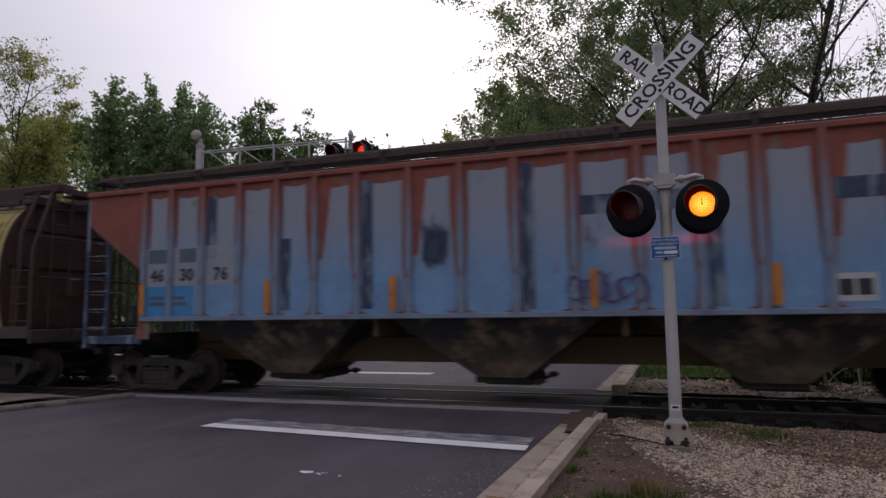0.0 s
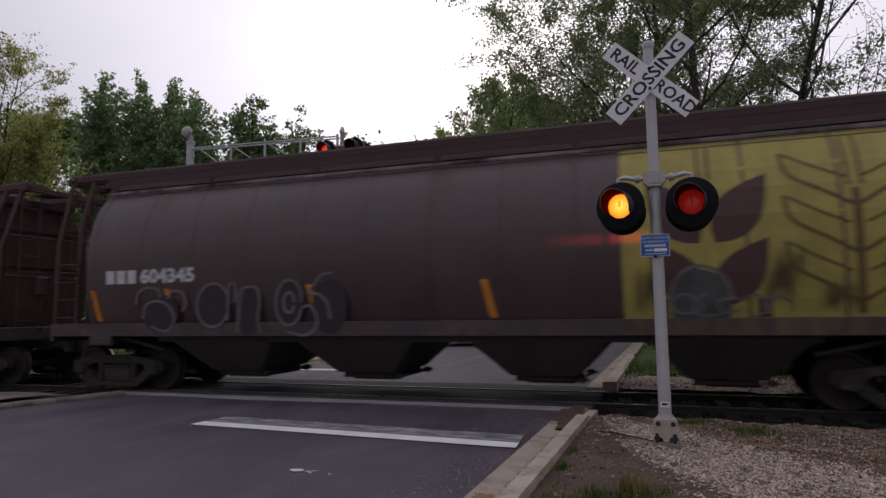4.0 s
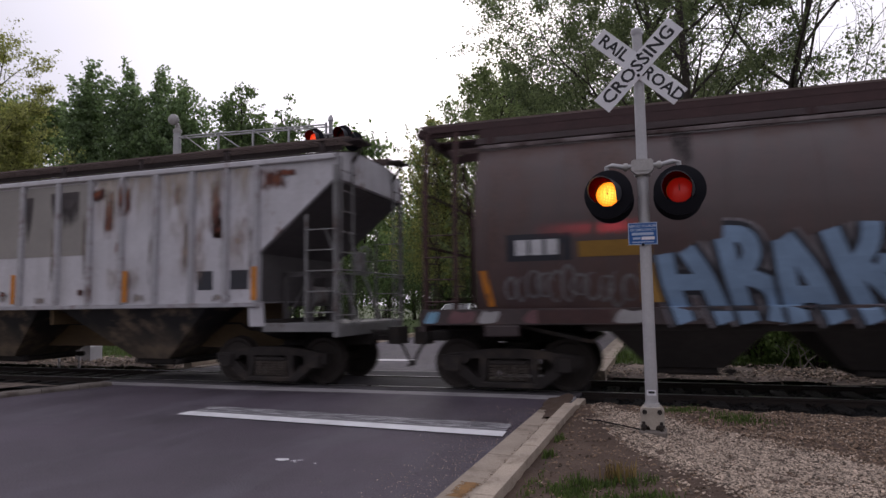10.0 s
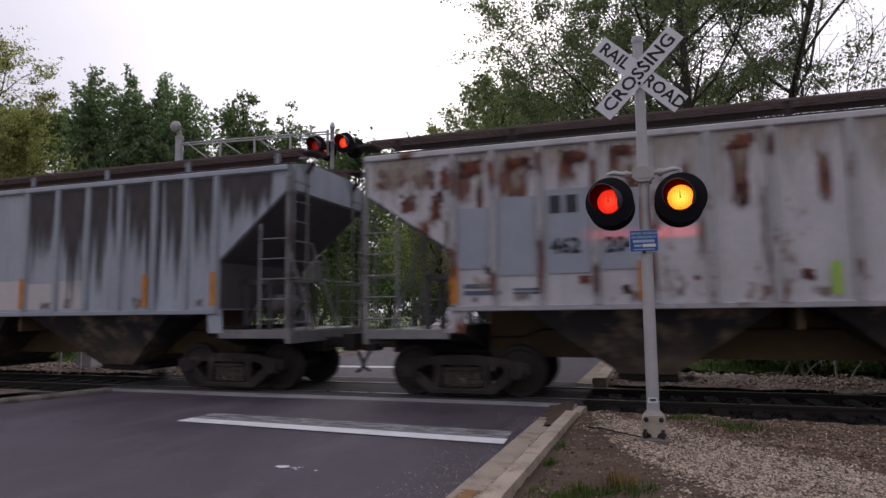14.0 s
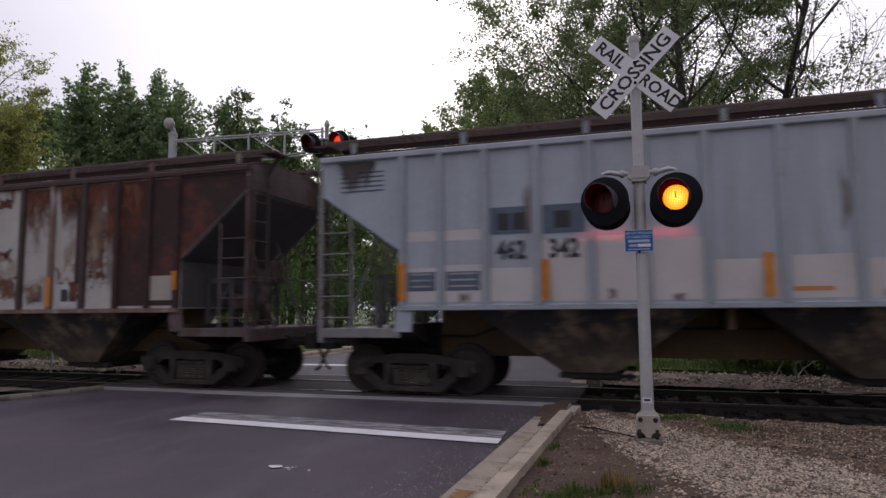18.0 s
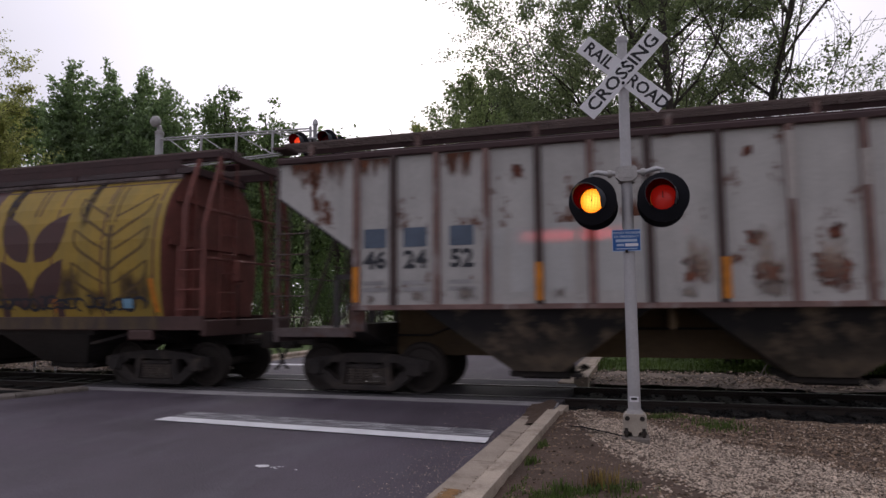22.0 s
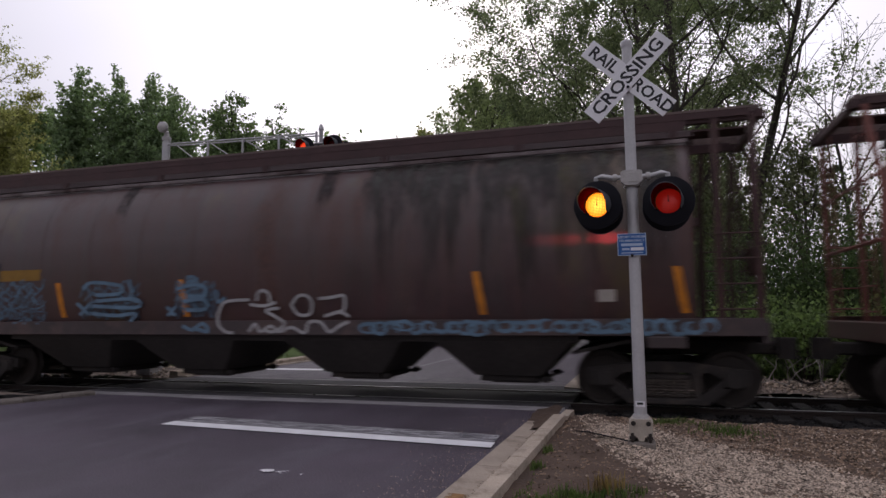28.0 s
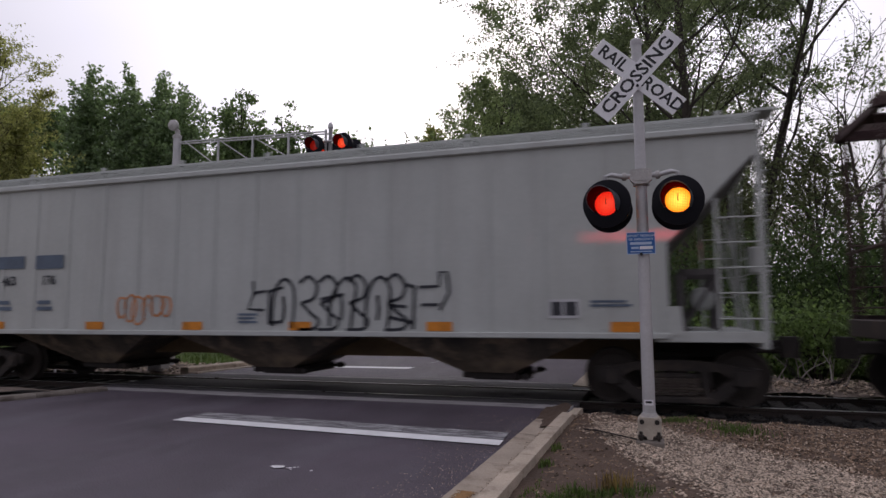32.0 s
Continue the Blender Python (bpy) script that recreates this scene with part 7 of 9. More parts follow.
# eighth wagon: brown rounded hopper with blue and white tags
w = round_wagon("hopper_wagon", "rust-brown rounded hopper wagon with blue and white spray tags", mid_of(7), BROWN_H, BROWN_SILL, REDEND, MAROON, POCKET_DARK)
stains(w, ((-3.0, 4.02, 3.2, 0.3), (1.4, 4.02, 3.0, 0.3), (5.3, 4.02, 2.6, 0.3)), SOOTBLACK, 710, round_depth, "dark_run")
tpw_mark(w, -6.78, 2.18, 0.26, round_depth, 0.1, SPRAY_BLACK)
decal("mustard_bar", rect(-5.95, 2.16, -4.78, 2.38), MUSTARD, w, round_depth, 0.006, 0.1)
for k, (x0, z0, x1, z1) in enumerate(((-7.05, 1.42, -5.9, 2.0), (-5.95, 1.36, -4.75, 2.12), (-3.75, 1.40, -2.45, 2.05), (-1.55, 1.45, -0.75, 2.05))):
    for j in range(9 if k < 2 else 6):
        q = random.Random(710 + 20 * k + j)
        z = z0 + (z1 - z0) * (j + 0.5) / (9 if k < 2 else 6)
        line = [(x0 + (x1 - x0) * (i / 9 + q.uniform(-0.07, 0.07)), z + (0.09 if i % 2 else -0.09) * q.uniform(0.4, 1.4)) for i in range(10)]
        decal("blue_tag_stroke", ribbon(smooth_line(line, 4), 0.026), SPRAY_TAGBLUE, w, both, 0.0070 + 0.0001 * j, 0.1)
stains(w, ((2.6, 4.02, 1.4, 1.0), (3.5, 4.02, 1.4, 1.1), (4.7, 4.02, 1.4, 1.2), (5.8, 4.02, 1.4, 1.1), (6.8, 4.02, 1.4, 0.9)), SOOTWASH, 712, round_depth, "soot_wash")
for line in ([(-3.72, 1.98), (-3.52, 2.09), (-2.98, 2.05), (-2.75, 1.97), (-2.89, 1.86), (-3.42, 1.85)], [(-3.38, 1.73), (-2.47, 1.76), (-2.43, 1.60), (-3.47, 1.64)], [(-3.48, 1.50), (-2.90, 1.45), (-2.45, 1.49), (-2.53, 1.36)],
             [(-2.60, 2.13), (-2.52, 1.76), (-2.38, 1.72)], [(-3.85, 1.70), (-3.52, 1.46)], [(-3.52, 1.69), (-3.77, 1.46)], [(-1.32, 2.13), (-1.19, 2.15), (-1.08, 2.08), (-1.30, 2.07)],
             [(-1.54, 1.92), (-1.22, 2.00), (-0.96, 1.97), (-0.92, 1.79), (-1.31, 1.80)], [(-1.40, 1.70), (-0.93, 1.73), (-0.89, 1.56), (-1.32, 1.54)], [(-1.73, 1.61), (-1.54, 1.44)], [(-1.53, 1.61), (-1.71, 1.44)],
             [(-0.65, 1.90), (-0.64, 1.68), (-0.47, 1.76)], [(-1.37, 1.26), (-1.16, 1.18), (-0.94, 1.30), (-0.82, 1.15), (-1.15, 1.22)]):
    decal("blue_tag_stroke", ribbon(smooth_line(line, 4), 0.065), SPRAY_TAGBLUE, w, over_sill, 0.008, 0.1)
for line in ([(0.03, 1.71), (-0.35, 1.70), (-0.53, 1.64), (-0.62, 1.43), (-0.59, 1.26), (-0.45, 1.15), (-0.29, 1.13)], [(0.03, 1.63), (0.32, 1.60), (0.56, 1.66)], [(0.17, 1.69), (0.20, 1.83), (0.29, 1.87), (0.41, 1.81), (0.44, 1.66)],
             [(0.63, 1.56), (0.36, 1.52), (0.54, 1.42), (0.73, 1.29), (0.53, 1.15), (0.30, 1.19)], [(0.86, 1.61), (0.98, 1.75), (1.14, 1.77), (1.26, 1.65), (1.22, 1.45), (1.00, 1.45), (0.86, 1.61)],
             [(1.38, 1.71), (1.63, 1.73), (1.86, 1.75), (1.86, 1.52), (1.72, 1.48)], [(1.50, 1.41), (1.79, 1.48), (1.96, 1.40)],
             [(0.03, 1.15), (0.15, 1.29), (0.26, 1.15), (0.46, 1.25), (0.64, 1.15), (0.87, 1.23), (1.13, 1.13), (1.21, 1.31), (1.43, 1.31), (1.60, 1.15), (1.78, 1.25), (1.96, 1.32)]):
    decal("white_tag_stroke", ribbon(smooth_line(line, 4), 0.055), SPRAY_GREY, w, over_sill, 0.009, 0.1)
decals("sill_stroke", [scribble(75 + k, 2.2 + 0.21 * k, 1.11, 2.41 + 0.21 * k, 1.34, 1, 0.065) for k in range(26)], SPRAY_TAGBLUE, w, lambda z: 1.525, 0.008)
decal("white_plate", rect(6.02, 1.6, 6.28, 1.78), SPRAY_CREAM, w, round_depth, 0.006, 0.1)
reflectors(w, (-7.15, -4.3, -1.4, 4.2, 7.2), 1.42, 2.1, round_depth, 0.1, 0.05)

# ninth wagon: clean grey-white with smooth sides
w = ribbed_wagon("hopper_wagon", "smooth-sided grey-white covered hopper wagon with black outlined graffiti", mid_of(8), WHITE_I, WHITE_I, WHITE_I, WHITE_I, POCKET_SHADED, half=8.32, body_half=7.02, knee=3.70, ribs=17, flat=True, sill=1.10, slope_shade=SHADESHEET)
for ob in w.children:
    if ob.name.startswith("running_board"):
        ob.material_slots[0].link = "OBJECT"
        ob.material_slots[0].material = WHITE_I
        ob.matrix_basis = pose(0, 0, -0.11) @ ob.matrix_basis
strokes = []
for base_x, lean in ((0.62, 0.0), (1.75, 0.08), (2.42, 0.02)):
    strokes.append([(base_x - 0.22, 1.2), (base_x - 0.2, 1.62), (base_x - 0.12 + lean, 1.92), (base_x + 0.05 + lean, 2.02), (base_x + 0.2 + lean, 1.85), (base_x + 0.22, 1.5), (base_x + 0.18, 1.16)])
    strokes.append([(base_x + 0.0, 1.72), (base_x + 0.02, 1.5), (base_x, 1.3)])
for base_x in (1.12, 1.5, 2.05, 2.75):
    strokes.append([(base_x - 0.18, 1.95), (base_x, 2.06), (base_x + 0.16, 1.9), (base_x + 0.1, 1.68), (base_x - 0.14, 1.6)])
    strokes.append([(base_x - 0.14, 1.6), (base_x + 0.05, 1.42), (base_x + 0.2, 1.3), (base_x + 0.12, 1.16), (base_x - 0.2, 1.14)])
strokes += [[(0.3, 1.8), (0.62, 1.88)], [(0.32, 1.25), (0.62, 1.28)], [(0.34, 1.8), (0.34, 1.25)], [(1.35, 1.66), (1.8, 1.74)], [(2.6, 1.55), (2.95, 1.52)], [(2.6, 1.36), (3.05, 1.26)], [(3.08, 1.85), (3.06, 1.15)], [(2.9, 1.9), (3.1, 1.84)]]
for line in strokes:
    decal("graffiti_stroke", ribbon(smooth_line(line, 4), 0.055), SPRAY_BLACK, w, flat_depth, 0.02)
for line in ([(0.0, 2.0), (0.02, 1.78), (-0.1, 1.5), (0.24, 1.48)], [(0.02, 1.78), (0.26, 1.82)], [(3.15, 1.84), (3.5, 1.85), (3.52, 2.08), (3.64, 2.08), (3.68, 1.75), (3.52, 1.46)], [(3.2, 1.55), (3.5, 1.55)]):
    decal("graffiti_arrow", ribbon(line, 0.05), SPRAY_BLACK, w, flat_depth, 0.02)
decals("orange_tag", [scribble(82 + k, -3.05 + 0.21 * k, 1.25, -2.84 + 0.21 * k, 1.85, 1, 0.045) for k in range(6)], SPRAY_ORANGE, w, flat_depth, 0.02)
decal("label_frame", rect(5.28, 1.33, 5.74, 1.62), SPRAY_WHITE, w, flat_depth, 0.020)
decals("label_block", (rect(5.32, 1.37, 5.48, 1.58), rect(5.52, 1.37, 5.70, 1.58)), INK, w, flat_depth, 0.023)
decals("mark_plate", (rect(-6.3, 2.36, -5.5, 2.62), rect(-5.2, 2.34, -4.46, 2.62)), PATCHBLUE, w, flat_depth, 0.020)
number(w, "463", -5.9, 2.1, 0.26, INK, flat_depth, 0.008, lift=0.02)
number(w, "176", -4.83, 2.1, 0.26, INK, flat_depth, 0.008, lift=0.02)
decals("small_stencil", (bars(5.9, 1.5, 6.5, 1.62), bars(-6.2, 1.5, -5.8, 1.75), bars(-5.1, 1.5, -4.7, 1.75), bars(-0.3, 1.25, 0.1, 1.45, 3)), PATCHBLUE, w, flat_depth, 0.020)
for x in (-6.2, -3.6, -1.3, 0.95, 3.5, 6.4):
    decal("reflector", rect(x - 0.21, 1.125, x + 0.23, 1.275), AMBER, w, flat_depth, 0.020)


# ---- crossing signals ----
LAMPS = []


def hood_shape(r=0.150, depth=0.27):
    """Half-open visor over the lens."""
    s, n, v = Shape(), 16, []
    for i in range(n + 1):
        a = radians(-35 + 250 * i / n)
        d = depth * (0.30 + 0.70 * math.sin(math.pi * i / n) ** 0.5)
        for rr, dd in ((r, 0), (r, -d), (r - 0.006, -d), (r - 0.006, 0)):
            v.append((rr * math.cos(a), dd, rr * math.sin(a)))
    return s.add(v, [(i * 4 + j, i * 4 + (j + 1) % 4, (i + 1) * 4 + (j + 1) % 4, (i + 1) * 4 + j) for i in range(n) for j in range(4)])


def disc_shape(r_in, r_out, y0, y1, n=36, dish=0.02):
    return Shape().lathe((0, 0, 0), (0, 1, 0), [(y0, r_in), (y0 + dish * 0.3, (r_in + r_out) / 2), (y0 + dish, r_out), (y1 + dish, r_out), (y1, r_in), (y0, r_in)], n)


def lens_drum_part(host, lit, phase):
    """Revolving four-faced lens drum: a lit lens, one just switched off, one fading, a dark one."""
    drum = part("lens_drum", shared("drum_core", lambda: Shape().cyl((0, 0, -0.10), (0, 0, 0.10), 0.05, n=8)), BLACK, host, m=pose(0, 0.165, 0))
    for i, mat_ in enumerate((lit, AFTERGLOW if lit is LIT else FADING, FADING if lit is LIT else UNLIT, UNLIT)):
        part("lens", shared("lens", lambda: Shape().lathe((0, 0, 0), (0, -1, 0), [(0.020, 0.0), (0.018, 0.043), (0.013, 0.085), (0.006, 0.112), (0.0, 0.128), (-0.008, 0.126), (-0.008, 0.0)], 32), 60), mat_, drum, m=Matrix.Rotation(radians(-90 * i), 4, "Z") @ pose(0, -0.155, 0))
    LAMPS.append((drum, phase, Matrix(drum.matrix_basis)))
    return drum


def flasher(host, x, z, y, phase, r=0.25, tilt=0.0, turn=0.0, lit=None):
    """Round black background, hood, lamp case and lens drum."""
    body = part("lamp_case", shared("lamp_case", lambda: Shape().lathe((0, 0, 0), (0, 1, 0), [(0.0, 0.18), (0.03, 0.19), (0.28, 0.19), (0.36, 0.16), (0.365, 0.0)], 24)), BLACK, host, m=pose(x, y, z, tilt, 0, turn))
    part("background_disc", shared("background_%.2f" % r, lambda: disc_shape(0.130, r, -0.02, -0.008)), BLACK, body)
    part("lens_ring", shared("lens_ring", lambda: Shape().lathe((0, 0, 0), (0, 1, 0), [(-0.012, 0.130), (0.04, 0.130), (0.04, 0.138), (-0.012, 0.138), (-0.012, 0.130)], 32)), BLACK, body)
    part("hood", shared("hood", hood_shape), HOODBLACK, body, m=pose(0, -0.012, 0))
    part("hood_lining", shared("hood_lining", lambda: hood_shape(0.1425, 0.24)), HOODGLOW, body, m=pose(0, -0.012, 0))
    # thin dark bar set before the lens to draw the filament's shadow
    if not lit:
        part("bulb_holder", shared("bulb_holder", lambda: Shape().cyl((0, -0.025, 0.0), (0, -0.025, 0.06), 0.0035, n=6).cyl((0, -0.025, -0.006), (0, -0.025, 0.006), 0.008, n=6)), FIL, body)
    lens_drum_part(body, lit or LIT, phase)
    return body


SHUTTERS = []


def rear_flasher(host, x, z, y, phase):
    """The flasher that faces the track, back to back with the other: added unseen slit plates flatten its red beam,
    which an added turning shutter cuts.
    """
    turn = 9
    case = part("rear_lamp_case", shared("rear_case", lambda: Shape().lathe((0, 0, 0), (0, 1, 0), [(-0.12, 0.0), (-0.12, 0.17), (-0.02, 0.18), (-0.005, 0.255), (0.01, 0.255), (0.012, 0.15), (0.012, 0.145), (-0.01, 0.145), (-0.10, 0.14), (-0.10, 0.0)], 32)), BLACK, host, m=pose(x, y, z, 0, 0, turn))
    # opaque plates round a narrow slit, added to shape the spot's light
    part("rear_lens", shared("rear_lens", lambda: Shape().box(0, 0, 0.0737, 0.28, 0.006, 0.144).box(0, 0, -0.0737, 0.28, 0.006, 0.144).box(-0.085, 0, 0, 0.11, 0.006, 0.005).box(0.085, 0, 0, 0.11, 0.006, 0.005)), UNLIT, case)
    blade = part("shutter", shared("shutter", lambda: Shape().box(0, 0, 0, 0.10, 0.004, 0.05)), BLACK, case, m=pose(0, 0.07, 0))
    SHUTTERS.append((blade, phase, Matrix(blade.matrix_basis)))
    beam = new("rear_beam", bpy.data.lights.new("rear_beam", "SPOT"))
    beam.data.energy, beam.data.color, beam.data.shadow_soft_size = 210.0, (1.0, 0.05, 0.07), 0.003
    beam.data.spot_size, beam.data.spot_blend = radians(44), 0.9
    way = Vector((-math.sin(radians(turn)), math.cos(radians(turn)), 0))
    at = host.matrix_basis @ Vector((x, y, z)) - way * 0.09
    beam.matrix_world = look(at, at + way)


POST_X, POST_Y = -0.03, 6.97
post = thing("crossing_signal", "grey crossing signal post with crossbuck sign and two red flashers", "crossing signal", m=pose(POST_X, POST_Y, 0.09))
part("pole", Shape().lathe((0, 0, 0), (0, 0, 1), [(0.1, 0.066), (0.3, 0.064), (2.6, 0.058), (4.22, 0.053)], 20), POLE, post)
part("pole_cap", Shape().lathe((0, 0, 4.22), (0, 0, 1), [(-0.02, 0.062), (0.03, 0.064), (0.045, 0.05), (0.055, 0.0)], 16), POLE, post)
base = part("base", Shape().prism([(-0.125, 0.06), (-0.125, 0.10), (-0.115, 0.11), (-0.115, 0.24), (-0.09, 0.275), (0.09, 0.275), (0.115, 0.24), (0.115, 0.11), (0.04, 0.11), (0.025, 0.06), (-0.025, 0.06), (-0.04, 0.11)], -0.115, 0.115, "y"), BASEPAINT, post)
part("foundation", Shape().box(0, 0, 0.015, 0.27, 0.29, 0.08, 0.02), OLDCONCRETE, post, "low concrete footing")
for x in (-0.085, 0.085):
    for y in (-0.12, 0.12):
        part("bolt", shared("bolt", lambda: Shape().cyl((0, 0, 0), (0, 0, 0.09), 0.016, n=8).cyl((0, 0, 0.03), (0, 0, 0.06), 0.03, n=6)), IRON, base, m=pose(x, y, 0.05))
        part("bolt_head", shared("bolt_head", lambda: Shape().cyl((0, -0.01, 0), (0, 0.01, 0), 0.024, n=10)), IRON, base, m=pose(x * 0.85, y, 0.235))
part("collar", Shape().cyl((0, 0, 0.27), (0, 0, 0.31), 0.085, 0.075, 18), CASTING, post)
tag = part("inventory_tag", Shape().box(0, -0.068, 0.42, 0.09, 0.006, 0.055), SIGNWHITE, post, "small white tag with black bars")
part("tag_bars", Shape().box(0, -0.073, 0.425, 0.06, 0.004, 0.022), SIGNBLACK, tag)
# crossbuck: two blades at right angles
for name, turn, y, words in (("crossbuck_blade", -43, -0.075, (("RAIL", -0.33), ("ROAD", 0.335))), ("crossbuck_blade", 46, -0.090, (("CROSSING", 0.0),))):
    m = pose(0, y, 3.83) @ Matrix.Rotation(radians(-turn), 4, "Y")
    blade = part(name, Shape().box(0, 0, 0, 1.12, 0.006, 0.21, 0.0025), SIGNWHITE, post, "greyish white reflective blade with black letters", m=m)
    for word, off in words:
        t = text_shape(word, 0.178 if len(word) < 6 else 0.19, 0.004)
        if len(word) > 5:
            xs = [p[0] for p in t[0]]
            t = placed(t, 0, 0, 0.99 / (max(xs) - min(xs)))
        decal("lettering", placed(t, off, 0.0), SIGNBLACK, blade, lambda z: 0.0035, 0.0008)
for z in (3.72, 3.94):
    part("clamp_bolt", Shape().cyl((0, -0.105, z), (0, -0.05, z), 0.016, n=10), BLACK, post)
# lamp bracket
part("junction_box", Shape().prism([(-0.11, 2.80), (-0.11, 2.71), (-0.06, 2.665), (0.06, 2.665), (0.11, 2.71), (0.11, 2.80), (0.09, 2.82), (-0.09, 2.82)], -0.115, -0.02, "y").box(0, -0.118, 2.745, 0.16, 0.008, 0.10, 0.003).cyl((0, 0, 2.66), (0, 0, 2.83), 0.085, n=16), CASTING, post)
for q in (-1, 1):
    part("lamp_arm", Shape().tube([(q * 0.06, -0.03, 2.76), (q * 0.20, -0.04, 2.765), (q * 0.30, -0.06, 2.785), (q * 0.36, -0.06, 2.77), (q * 0.36, -0.05, 2.60)], 0.026, 10), POLE, post)
    part("arm_clamp", Shape().cyl((q * 0.15, -0.035, 2.76), (q * 0.19, -0.04, 2.762), 0.042, n=12), CASTING, post)
    flasher(post, q * 0.352, 2.465, -0.16, 0 if q > 0 else 1, 0.255, turn=-9 if q > 0 else -13)
    rear_flasher(post, q * 0.352, 2.465, 0.30, 0 if q > 0 else 1)
sign = part("notice_sign", Shape().box(-0.022, -0.078, 2.045, 0.272, 0.004, 0.215, 0.0), SIGNBLUE, post, "blue emergency notice with pale lettering")
part("sign_border", Shape().box(-0.022, -0.0765, 2.045, 0.288, 0.003, 0.231), SIGNPALE, sign)
for body, z, size in (("REPORT PROBLEM", 2.122, 0.034), ("OR EMERGENCY", 2.083, 0.034)):
    t = placed(text_shape(body, size, 0.001), -0.022, z)
    decal("lettering", t, SIGNPALE, sign, lambda z_: 0.080, 0.0012)
decals("notice_bar", (rect(-0.13, 2.028, 0.085, 2.056), rect(-0.12, 1.985, -0.045, 2.008), rect(-0.13, 1.952, 0.085, 1.962)), SIGNPALE, sign, lambda z: 0.080, 0.0012)
part("bar_plate", Shape().box(0.03, -0.082, 1.996, 0.13, 0.002, 0.032), SIGNWHITE, sign)
part("sign_bolt", Shape().cyl((-0.022, -0.09, 1.93), (-0.022, -0.06, 1.93), 0.016, n=8), IRON, sign)
solo("cable", Shape().tube([(-0.15, 6.95, 0.13), (-0.36, 7.2, 0.12), (-0.58, 7.38, 0.125), (-0.76, 7.62, 0.09)], 0.007, 6), BLACK, "dark cable lying on the gravel by the signal post", "cable")

# cantilever signal beyond the tracks
MAST = (-12.0, 13.86)
cant = thing("cantilever_signal", "grey cantilever signal mast with truss arm and red flashers", "crossing signal", m=pose(MAST[0], MAST[1], 0))
part("mast", Shape().lathe((0, 0, 0), (0, 0, 1), [(0.0, 0.15), (0.5, 0.14), (6.1, 0.10), (6.15, 0.10)], 18), POLE, cant)
part("base_plate", Shape().box(0, 0, 0.03, 0.6, 0.6, 0.10, 0.02), CASTING, cant)
part("bell", Shape().lathe((0, -0.10, 6.46), (0, -1, 0), [(0.0, 0.0), (0.0, 0.13), (0.05, 0.155), (0.11, 0.14), (0.15, 0.08), (0.16, 0.0)], 18), CASTING, cant)
part("bell_bracket", Shape().lathe((0, 0, 6.12), (0, 0, 1), [(0.0, 0.12), (0.1, 0.12), (0.13, 0.07), (0.25, 0.06), (0.3, 0.0)], 14), CASTING, cant)
for y in (-0.10, 0.10):
    part("top_chord", Shape().tube([(0.1, y * 0.5, 6.0), (0.3, y, 6.0), (4.55, y, 5.88)], 0.021, 8), POLE, cant)
    part("bottom_chord", Shape().tube([(0.1, y * 0.5, 5.2), (0.3, y, 5.2), (4.55, y, 5.36)], 0.021, 8), POLE, cant)
for i in range(4):
    x0, x1 = 0.35 + i * 1.05, 0.35 + (i + 1) * 1.05
    for y in (-0.10,):
        part("brace", Shape().cyl((x0, y, 5.99 - 0.03 * i), (x1, y, 5.24 + 0.04 * i), 0.016, n=6), POLE, cant)
        part("truss_post", Shape().box(x1, y, 5.62, 0.045, 0.045, 0.62), POLE, cant)
part("arm_end_post", Shape().lathe((4.65, -0.05, 4.95), (0, 0, 1), [(0.0, 0.05), (1.0, 0.05), (1.03, 0.07), (1.10, 0.06), (1.16, 0.03), (1.18, 0.0)], 12), POLE, cant)
part("lamp_crossarm", Shape().tube([(4.30, -0.12, 5.62), (5.1, -0.12, 5.62)], 0.03, 8), POLE, cant)
for q in (-1, 1):
    flasher(cant, 4.72 + q * 0.38, 5.50, -0.30, 0 if q > 0 else 1, 0.25, lit=LIT_FAR)
    back = part("rear_lamp", shared("rear_lamp", lambda: Shape().lathe((0, 0, 0), (0, 1, 0), [(-0.12, 0.0), (-0.12, 0.13), (0.0, 0.14), (0.02, 0.25), (0.03, 0.25), (0.03, 0.0)], 20)), BLACK, cant, m=pose(4.72 + q * 0.38, 0.28, 5.50))
# lower pair of flashers on the mast
part("lamp_crossarm", Shape().tube([(-0.33, -0.2, 2.46), (0.35, -0.2, 2.46)], 0.03, 8), POLE, cant)
for q in (0, 1):
    flasher(cant, 0.27 - q * 0.52, 2.36, -0.30, q, 0.22, lit=LIT_FAR)
# equipment beside the mast
cab = thing("relay_cabinet", "grey relay cabinet beside the mast foot", "cabinet", m=pose(-11.75, 13.2, -0.04))
part("body", Shape().box(0, 0, 0.35, 0.42, 0.30, 0.62, 0.015), CASTING, cab)
part("lid", Shape().prism([(-0.24, 0.66), (0.24, 0.66), (0.20, 0.74), (-0.20, 0.74)], -0.18, 0.18, "y"), CASTING, cab)
part("door", Shape().box(0, -0.155, 0.36, 0.34, 0.012, 0.5, 0.004), POLE, cab)
cab2 = thing("utility_box", "white utility box standing on the gravel", "utility box", m=pose(-14.7, 13.75, -0.04))
part("body", Shape().prism([(-0.26, 0.0), (0.26, 0.0), (0.26, 0.45), (0.10, 0.66), (-0.26, 0.66)], -0.2, 0.2, "y"), SIGNWHITE, cab2)
part("lid", Shape().box(-0.09, 0, 0.675, 0.38, 0.44, 0.03, 0.005), SIGNWHITE, cab2)
